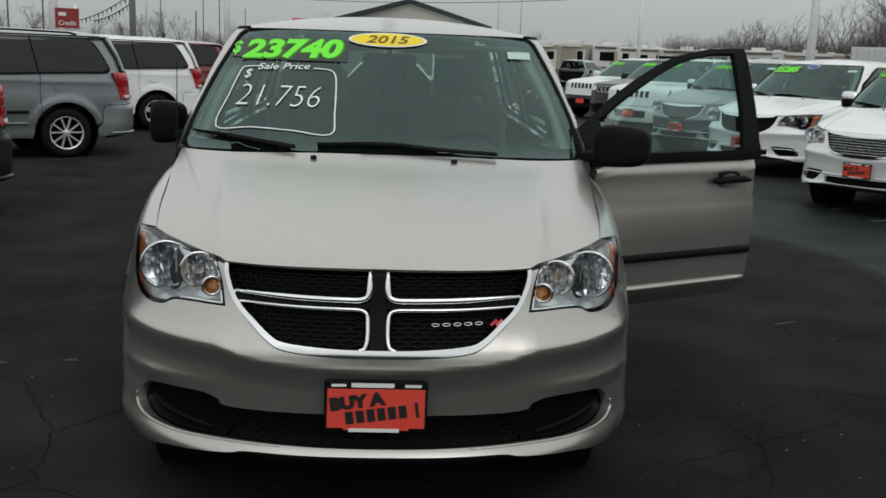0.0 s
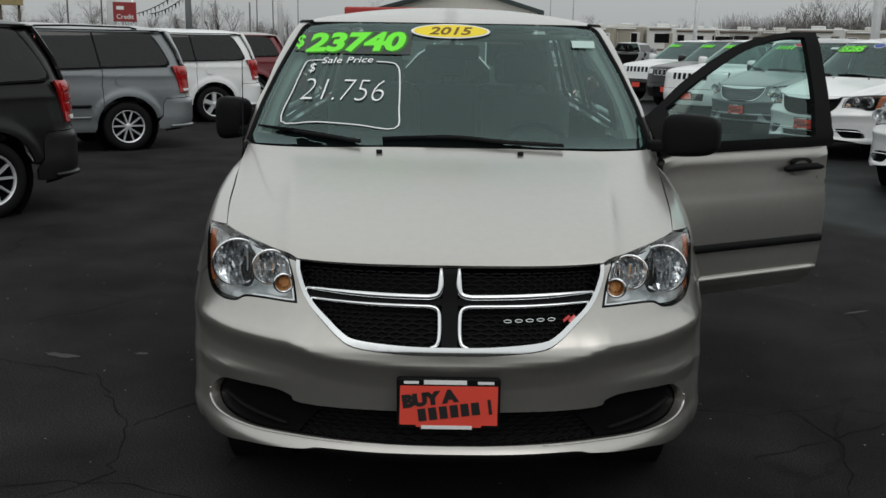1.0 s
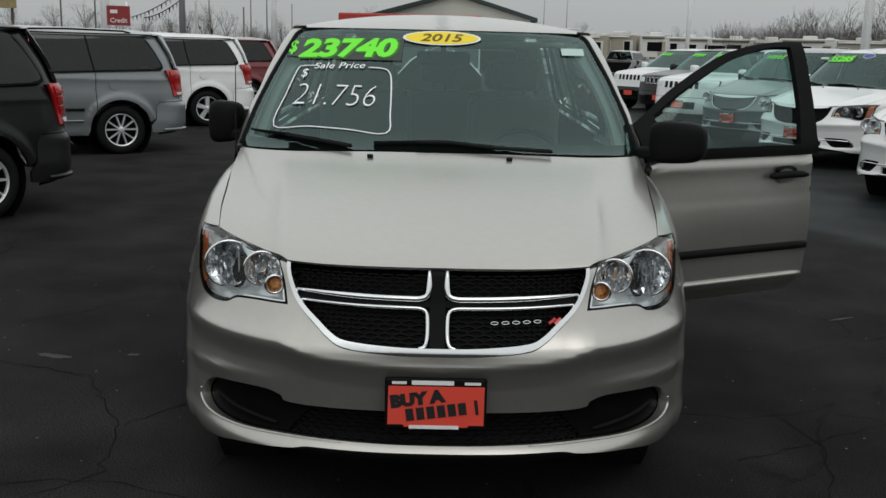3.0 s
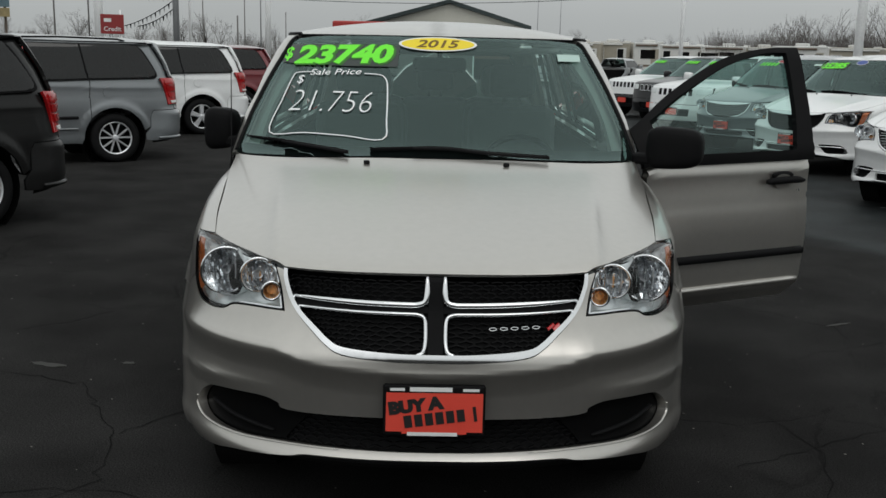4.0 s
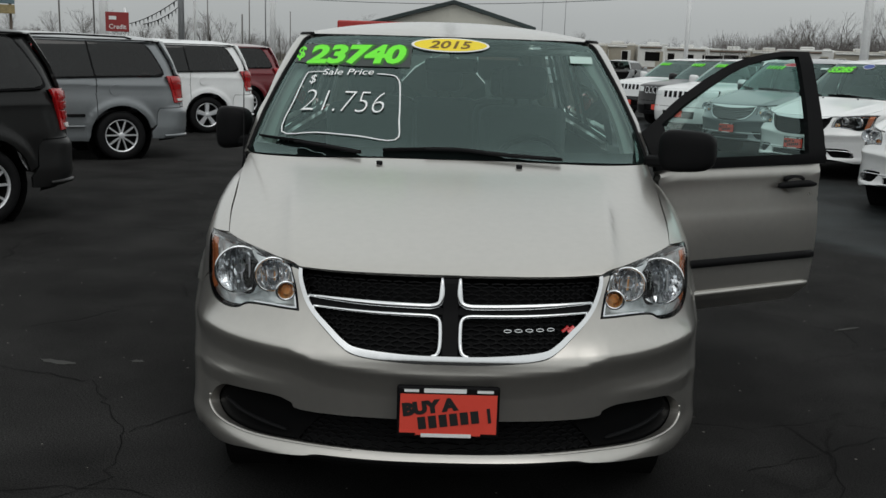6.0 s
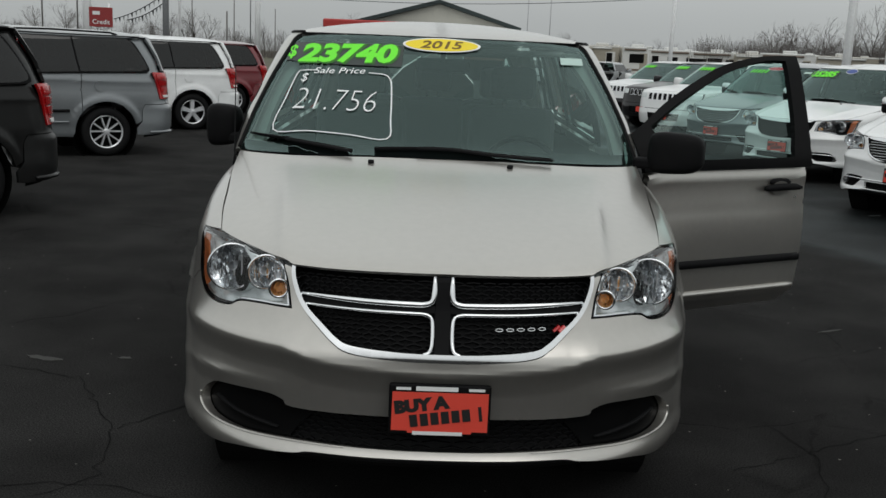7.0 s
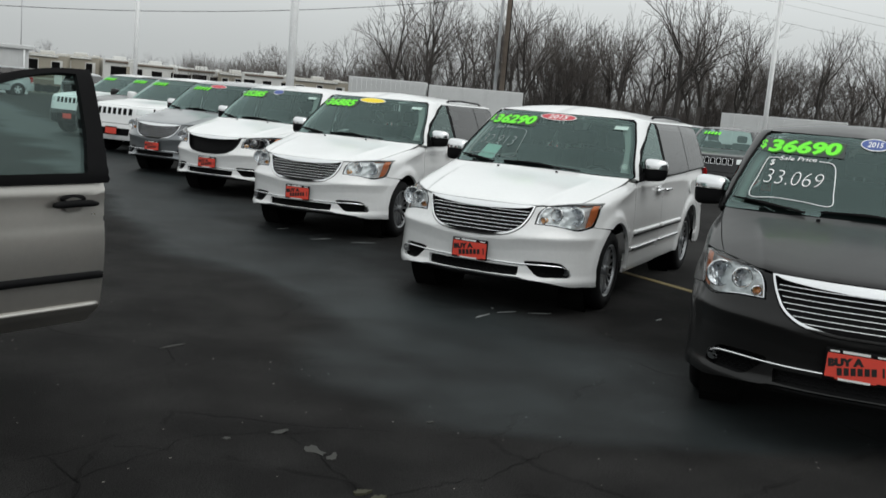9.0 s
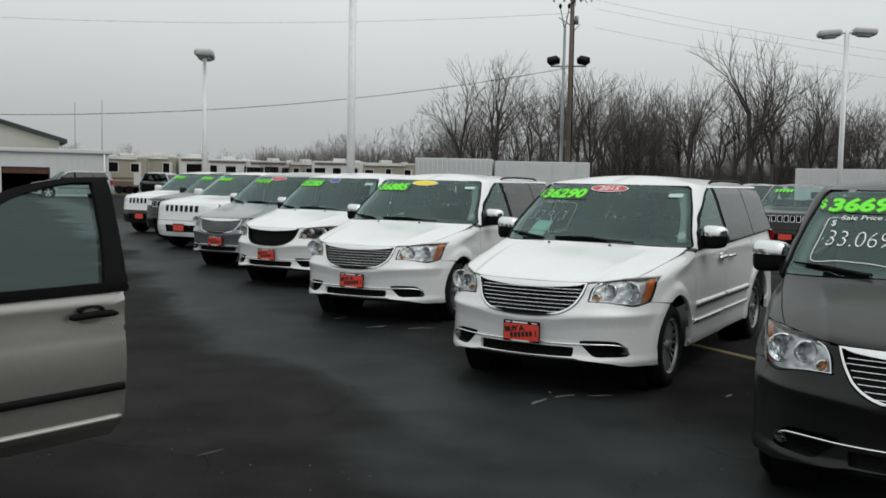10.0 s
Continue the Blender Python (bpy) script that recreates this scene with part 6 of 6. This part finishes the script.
def camper(x, y, turn, length, h, body, motor=False):
    t = thing("camper_trailer", "pale camper trailer with dark windows" if body is CAMPB else "white camper trailer with dark windows", "camper", pose(x, y, 0, rz=turn), "campers")
    v, f = box((-length / 2, -1.2, .55), (length / 2, 1.2, h), .16, 3)
    v = [(a + (-.5 * (d - .55) / h if a > length / 2 - .6 and motor else 0), b, d) for a, b, d in v]
    put("body", mesh_of("camper", v, f, False), body, t)
    put("stripe", box_me("stripe", (-length / 2 + .3, -1.215, 1.15), (length / 2 - .5, -1.2, 1.32), 0), CAMPS, t)
    rnd = random.Random(int(x * 7 + y))
    n = max(1, int(length // 1.3))
    for i in range(n):
        w = rnd.uniform(.45, .95) if not motor else rnd.uniform(1.0, 1.5)
        cx = -length / 2 + (i + .5) * length / n
        lo, hi = h - rnd.uniform(1.20, 1.50), h - rnd.uniform(.50, .62)
        put("window_frame", box_me("winb", (cx - w / 2 - .05, -1.215, lo - .05), (cx + w / 2 + .05, -1.195, hi + .05), 0), CAMPW, t)
        put("window", box_me("win", (cx - w / 2, -1.23, lo), (cx + w / 2, -1.19, hi), .02), DEEP, t)
    put("door", box_me("door", (length / 2 - .95, -1.222, .7), (length / 2 - .35, -1.19, h - .5), .02), CAMPW if body is CAMPB else CAMPB, t)
    put("awning", mesh_of("awning", *tube([(-length * .42, -1.27, h - .22), (length * .30, -1.27, h - .22)], .07, 8)), CAMPS if body is CAMPW else CAMPW, t)
    put("skirt", box_me("skirt", (-length / 2 + .05, -1.218, .56), (length / 2 - .05, -1.19, 1.0), .01), CAMPS if not motor else CAMPB, t)
    put("roof_edge", box_me("edge", (-length / 2 + .08, -1.225, h - .12), (length / 2 - .08, -1.18, h - .04), .01), CAMPW, t)
    put("end_window", box_me("ew", (-length / 2 - .02, -.7, 1.7), (-length / 2 + .02, .7, 2.5), .02), DEEP, t)
    put("roof_unit", box_me("ru", (-.5, -.4, h - .02), (.5, .4, h + .24), .06, 2), CAMPW, t)
    put("roof_vent", box_me("rv", (length * .28, -.25, h - .02), (length * .28 + .5, .25, h + .12), .03), CAMPW, t)
    put("chassis", box_me("ch", (-length / 2 + .2, -1.0, .35), (length / 2 - .2, 1.0, .56), .02), BLACK, t)
    for s in (-1, 1):
        for dx in (-.4, .4):
            put("wheel", mesh_of("cw", *lathe([(-.1, .2), (-.11, .28), (-.08, .34), (.08, .34), (.11, .28), (.1, .2), (.09, .001)], 20)), RUBBER, t, m=pose(dx, s * 1.12, .34, rz=90 * s))


rr = random.Random(4)
for az, wide, h, body, motor in ((6.7, 3.4, 3.03, CAMPB, False), (8.4, 3.3, 3.13, CAMPB, False), (10.4, 2.4, 3.08, CAMPW, True), (12.3, 4.4, 3.03, CAMPW, False), (14.85, 4.2, 2.98, CAMPW, True), (16.7, 2.6, 2.93, CAMPB, False),
                                 (18.7, 4.4, 3.03, CAMPW, False), (21.4, 5.0, 2.98, CAMPB, False), (24.2, 5.4, 3.03, CAMPW, False)):
    d = 85 + rr.uniform(-2.5, 2.5)
    a = radians(az)
    camper(1.3 + d * math.sin(a), -2.8 + d * math.cos(a), -az + rr.uniform(-14, 14), wide, h, body, motor)


def box_trailer(x, y, turn, length, h, ribbed):
    t = thing("box_trailer", "white corrugated box trailer by the woods" if ribbed else "plain white box trailer by the woods", "trailer", pose(x, y, 0, rz=turn), "box trailers")
    put("body", box_me("bt", (-length / 2, -1.2, .9), (length / 2, 1.2, h), .03), WHITESIDE, t)
    put("chassis", box_me("btc", (-length / 2 + .4, -.9, .5), (length / 2 - .4, .9, .9), .02), BLACK, t)
    n = int(length / (.28 if ribbed else 1.3))
    for i in range(n):
        xx = -length / 2 + (i + .5) * length / n
        put("rib", kept(("btr", h, ribbed), lambda: box_me("r", (-.06, -1.25, .95), (.06, -1.2, h - .05), 0)), WHITESIDE, t, m=pose(xx, 0, 0))
    for s in (-1, 1):
        put("wheel", kept("btw", lambda: mesh_of("w", *lathe([(-.1, .25), (-.12, .4), (-.08, .48), (.08, .48), (.12, .4), (.1, .25), (.09, .001)], 20))), RUBBER, t, m=pose(-length / 2 + 1.2, s * 1.0, .48, rz=90 * s))


box_trailer(26.6, 50.2, -30, 4.6, 2.95, True)
box_trailer(31.2, 47.6, -32, 5.6, 2.85, False)
box_trailer(46.6, 37.6, -52, 7.0, 2.75, False)

# ---- bare woods ----
BARK = mat("grey_bark", (.055, .049, .045), .95, noise_amt=.25, noise_scale=2)
TWIG = mat("brown_twigs", (.088, .076, .070), .95, noise_amt=.25, noise_scale=1)


def bare_tree(seed, height, spread, bole=.3, stems=1):
    """Stems and limbs as one mesh, fine twigs as another: tapered three-sided rods that fork again and again."""
    rnd = random.Random(seed)
    trunk, twigs = ([], []), ([], [])

    def rod(out, a, b, r0, r1):
        v, f = out
        d = (b - a).normalized()
        u = d.orthogonal().normalized()
        w = d.cross(u)
        k = len(v)
        for p, r in ((a, r0), (b, r1)):
            for t in (0, 2.094, 4.189):
                v.append(p + r * (math.cos(t) * u + math.sin(t) * w))
        f += [(k, k + 1, k + 4, k + 3), (k + 1, k + 2, k + 5, k + 4), (k + 2, k, k + 3, k + 5)]

    def turned(d, angle):
        o = Matrix.Rotation(rnd.uniform(0, 6.283), 3, d) @ d.orthogonal().normalized()
        e = d * math.cos(angle) + o * math.sin(angle)
        return (e + Vector((0, 0, .10))).normalized()

    def grow(p, d, length, r, lev):
        out = trunk if lev < 3 else twigs
        for half in (0, 1):
            q = p + (d + Vector((rnd.gauss(0, .10), rnd.gauss(0, .10), rnd.gauss(.03, .05)))).normalized() * length * .5
            rod(out, p, q, r, r * .86)
            p, r = q, r * .86
            if half == 0 and lev and rnd.random() < .6:
                grow_on(p, d, length * rnd.uniform(.45, .75), r * .5, lev + 1, rnd.uniform(.6, 1.1))
        for _ in range(rnd.choice((2, 2, 3)) if lev < 4 else rnd.choice((2, 3))):
            grow_on(p, d, length * rnd.uniform(.66, .88), r * rnd.uniform(.60, .80), lev + 1, rnd.uniform(.22, .62) * spread)

    def grow_on(p, d, length, r, lev, angle):
        if lev < 6 and length > .12:
            grow(p, turned(d, angle), length, max(r, .0100), lev)

    for k in range(stems):
        a = 6.283 * k / stems + rnd.uniform(-.4, .4)
        lean = Vector((math.cos(a), math.sin(a), 0)) * (rnd.uniform(.12, .30) if stems > 1 else rnd.uniform(0, .05))
        p, r = Vector((0, 0, -.1)) + lean * .4, height * .0185 * rnd.uniform(.8, 1.1) / stems ** .4
        d = (Vector((0, 0, 1)) + lean).normalized()
        for _ in range(3):
            q = p + (d + Vector((rnd.gauss(0, .05), rnd.gauss(0, .05), 0))).normalized() * height * bole / 3
            rod(trunk, p, q, r, r * .93)
            p, r = q, r * .93
        for _ in range(rnd.choice((3, 4))):
            grow_on(p, d, height * rnd.uniform(.17, .23), r * rnd.uniform(.5, .72), 1, rnd.uniform(.18, .60) * spread)
        grow_on(p, d, height * .24, r * .75, 1, .08)
    tall = max(v.z for v in twigs[0])
    for v in trunk[0] + twigs[0]:
        v.z *= height / tall
    return mesh_of("trunk", *trunk, False), mesh_of("twigs", *twigs, False)


KINDS = [bare_tree(*k) for k in ((3, 12, 1.0, .34), (11, 11, 1.2, .26), (23, 12.5, .85, .40), (31, 10.5, 1.0, .12, 3), (47, 12, 1.1, .30), (59, 9.5, 1.2, .10, 3), (71, 12, .75, .36), (83, 9, 1.3, .2))]


def tree(i, x, y, size, turn, group):
    t = thing("tree", "leafless grey tree in the winter wood", "tree", pose(x, y, 0, rz=turn), group)
    for nm, me, m in (("trunk", KINDS[i][0], BARK), ("crown", KINDS[i][1], TWIG)):
        if not me.materials:
            me.materials.append(m)
        o = new(nm, me)
        o.parent, o.scale = t, (size, size, size)


rt = random.Random(9)


def wood(a, d, size, i, group="trees of the wood"):
    tree(i, 1 + d * math.sin(radians(a)), -3 + d * math.cos(radians(a)), size, rt.uniform(0, 360), group)


for k in range(104):
    a = 17.5 + k * .39 + rt.uniform(-.3, .3)
    wood(a, rt.uniform(84, 116) + max(0, 25 - a) * 4.0, rt.uniform(.76, 1.14) if a > 30 else rt.uniform(.70, 1.0) if a > 25 else rt.uniform(.48, .72), rt.randrange(8))
for a, d, s, i in ((26.0, 80, .98, 0), (27.6, 82, 1.0, 2), (29.4, 82, .86, 6), (32.0, 80, 1.05, 3), (33.6, 80, 1.06, 1), (35.0, 82, 1.0, 3), (36.6, 84, .90, 5), (39.0, 82, .96, 6), (42.4, 78, 1.08, 2), (43.6, 79, 1.02, 4), (46.2, 84, .98, 4)):
    wood(a, d, s, i)
for k in range(56):
    a = -28 + k * .82 + rt.uniform(-.4, .4)
    wood(a, rt.uniform(165, 240), rt.uniform(.42, .80), rt.randrange(8), "far trees")


def thicket(name, a0, a1, d0, d1, n, h0, h1, label):
    """Brushwood: very many thin leaning stems."""
    rnd = random.Random(17)
    v, f = [], []
    for _ in range(n):
        a, d = radians(rnd.uniform(a0, a1)), rnd.uniform(d0, d1)
        p = Vector((1 + d * math.sin(a), -3 + d * math.cos(a), -.1))
        h = rnd.uniform(h0, h1)
        q = p + Vector((rnd.gauss(0, .22) * h, rnd.gauss(0, .22) * h, h))
        r = rnd.uniform(.010, .03)
        k = len(v)
        for c0, rr_ in ((p, r), (q, r * .3)):
            v += [c0 + Vector((rr_, 0, 0)), c0 + Vector((-rr_ * .5, rr_ * .87, 0)), c0 + Vector((-rr_ * .5, -rr_ * .87, 0))]
        f += [(k, k + 1, k + 4, k + 3), (k + 1, k + 2, k + 5, k + 4), (k + 2, k, k + 3, k + 5)]
    tagged(put(name, mesh_of(name, v, f, False), TWIG), label, "brushwood", kind="stuff")


thicket("brushwood", 14, 60, 84, 118, 38000, .6, 4.6, "dense brown winter brushwood under the trees")
thicket("far_brushwood", -40, 18, 180, 260, 15000, .8, 5.6, "far grey winter woods on the horizon")


# ---- far poles, signs and pennants to the west ----
def far_spot(az, d):
    return d * math.sin(radians(az)), -2.83 + d * math.cos(radians(az))


FARWOOD = mat("silvered_pole_wood", (.15, .145, .14), .9, noise_amt=.3, noise_scale=3)


def far_pole(az, d, h, r, material, label, arm=0.0):
    x, y = far_spot(az, d)
    if material is WOOD:
        material, r = FARWOOD, r * .6
    t = thing("pole", label, "pole", pose(x, y, 0), "far poles")
    put("shaft", mesh_of("shaft", *tube([(0, 0, 0), (0, 0, h / 2), (0, 0, h)], [r, r * .9, r * .75], 10)), material, t)
    put("footing", mesh_of("footing", *tube([(0, 0, -.05), (0, 0, .25)], [r * 1.8, r * 1.7], 12)), POLEGREY, t)
    if arm:
        put("crossarm", box_me("ca", (-arm, -.06, h - .9), (arm, .06, h - .74), .01), material, t)
        for s in (-.8, -.3, .3, .8):
            put("insulator", mesh_of("ins", *tube([(s * arm, 0, h - .75), (s * arm, 0, h - .6)], [.05, .06], 6)), HEADM, t)


for az, d, h, r, m, label, arm in ((-22.0, 90, 9.5, .13, WOOD, "far wooden utility pole with crossarm", 1.0), (-20.25, 60, 9.0, .08, WOOD, "plain grey steel pole far off", 0), (-19.75, 66, 9.0, .30, POLE, "broad white steel sign column", 0),
                                   (-15.65, 46, 9.0, .15, POLEGREY, "thick grey steel pole", 0), (-14.9, 47, 7.4, .06, POLE, "slim white pole by the lot", 0), (-14.2, 90, 6.0, .10, WOOD, "far weathered wooden utility pole", 0),
                                   (-12.3, 85, 4.6, .14, WOOD, "short dark wooden post far off", 0), (-11.9, 85, 6.0, .09, WOOD, "dark pole with a lamp", 0), (-11.0, 70, 10, .045, POLEGREY, "thin grey steel mast far off", 0),
                                   (-10.6, 75, 9.5, .22, POLE, "broad white pole far off", 0), (-9.6, 110, 6.0, .10, WOOD, "far weathered wooden utility pole", 0), (6.2, 90, 8.0, .045, POLEGREY, "thin grey mast behind the building", 0), (4.9, 80, 7.0, .04, POLEGREY, "thin grey mast behind the annex", 0)):
    far_pole(az, d, h, r, m, label, arm)

x, y = far_spot(-19.05, 60)
sign = thing("sign", "red roadside sign with white lettering", "sign", pose(x, y, 0, rz=19))
put("post", mesh_of("post", *tube([(.45, .06, 0), (.45, .06, 3.8)], .06, 8)), POLE, sign)
put("panel", box_me("panel", (-.64, -.08, 2.45), (.64, .08, 3.55), .02), mat("sign_red", (.28, .03, .03), .6, noise_amt=.15), sign)
v_, f_ = lettering("Credit", .36, 0, .004)
put("lettering", mesh_of("let", [(p[0], -.09, p[1] + 2.72) for p in v_], f_, False), PAPER, sign)
put("name_bar", box_me("bar", (-.45, -.09, 3.12), (-.05, -.08, 3.32), 0), PAPER, sign)
x, y = far_spot(-25.1, 100)
board = thing("billboard", "far billboard on wooden posts", "billboard", pose(x, y, 0, rz=22))
put("panel", box_me("panel", (-3.0, -.15, 5.2), (1.6, .15, 7.2), .03), mat("billboard_blue", (.10, .16, .19), .6, noise_amt=.3, noise_scale=1.2), board)
put("ledge", box_me("ledge", (-3.0, -.4, 4.3), (1.6, .1, 5.1), .03), mat("billboard_tan", (.30, .24, .12), .7, noise_amt=.3, noise_scale=1.5), board)
for px in (-2.2, -.4, 1.2):
    put("post", mesh_of("post", *tube([(px, .2, 0), (px, .2, 7)], .13, 8)), WOOD, board)


def pennants(a, b, n, sag, label):
    """A cord hung with small shining flags."""
    t = thing("pennant_string", label, "pennants", pose(0, 0, 0), "strings of pennants")
    a, b = Vector(a), Vector(b)
    at_ = lambda u: a.lerp(b, u) - Vector((0, 0, sag * 4 * u * (1 - u)))
    put("cord", mesh_of("cord", *tube([at_(u) for u in np.linspace(0, 1, 17)], .02, 5)), BLACK, t)
    d = (b - a).normalized()
    for i in range(n):
        p = at_((i + .5) / n)
        me = kept(("flag", i % 3), lambda: mesh_of("flag", [(-.12, 0, 0), (.12, 0, 0), (0, .02, -.24), (-.12, .006, 0), (.12, .006, 0), (0, .026, -.24)], [(0, 1, 2), (5, 4, 3), (0, 3, 4, 1), (1, 4, 5, 2), (2, 5, 3, 0)], False))
        put("flag", me, (HEADM, BLACK, POLEGREY)[i % 3], t, m=Matrix.Translation(p) @ Matrix.Rotation(math.atan2(d.y, d.x), 4, "Z"))


top = Vector((*far_spot(-15.65, 46), 0))
for (az, d, z0), z1, n in (((-18.4, 52, 2.75), 3.85, 12), ((-17.7, 50, 2.7), 3.5, 11), ((-19.2, 60, 4.9), 4.0, 16), ((-18.9, 66, 5.4), 4.4, 16)):
    pennants((*far_spot(az, d), z0), (top.x, top.y, z1), n, .15, "string of small shiny pennants tied to the steel pole")
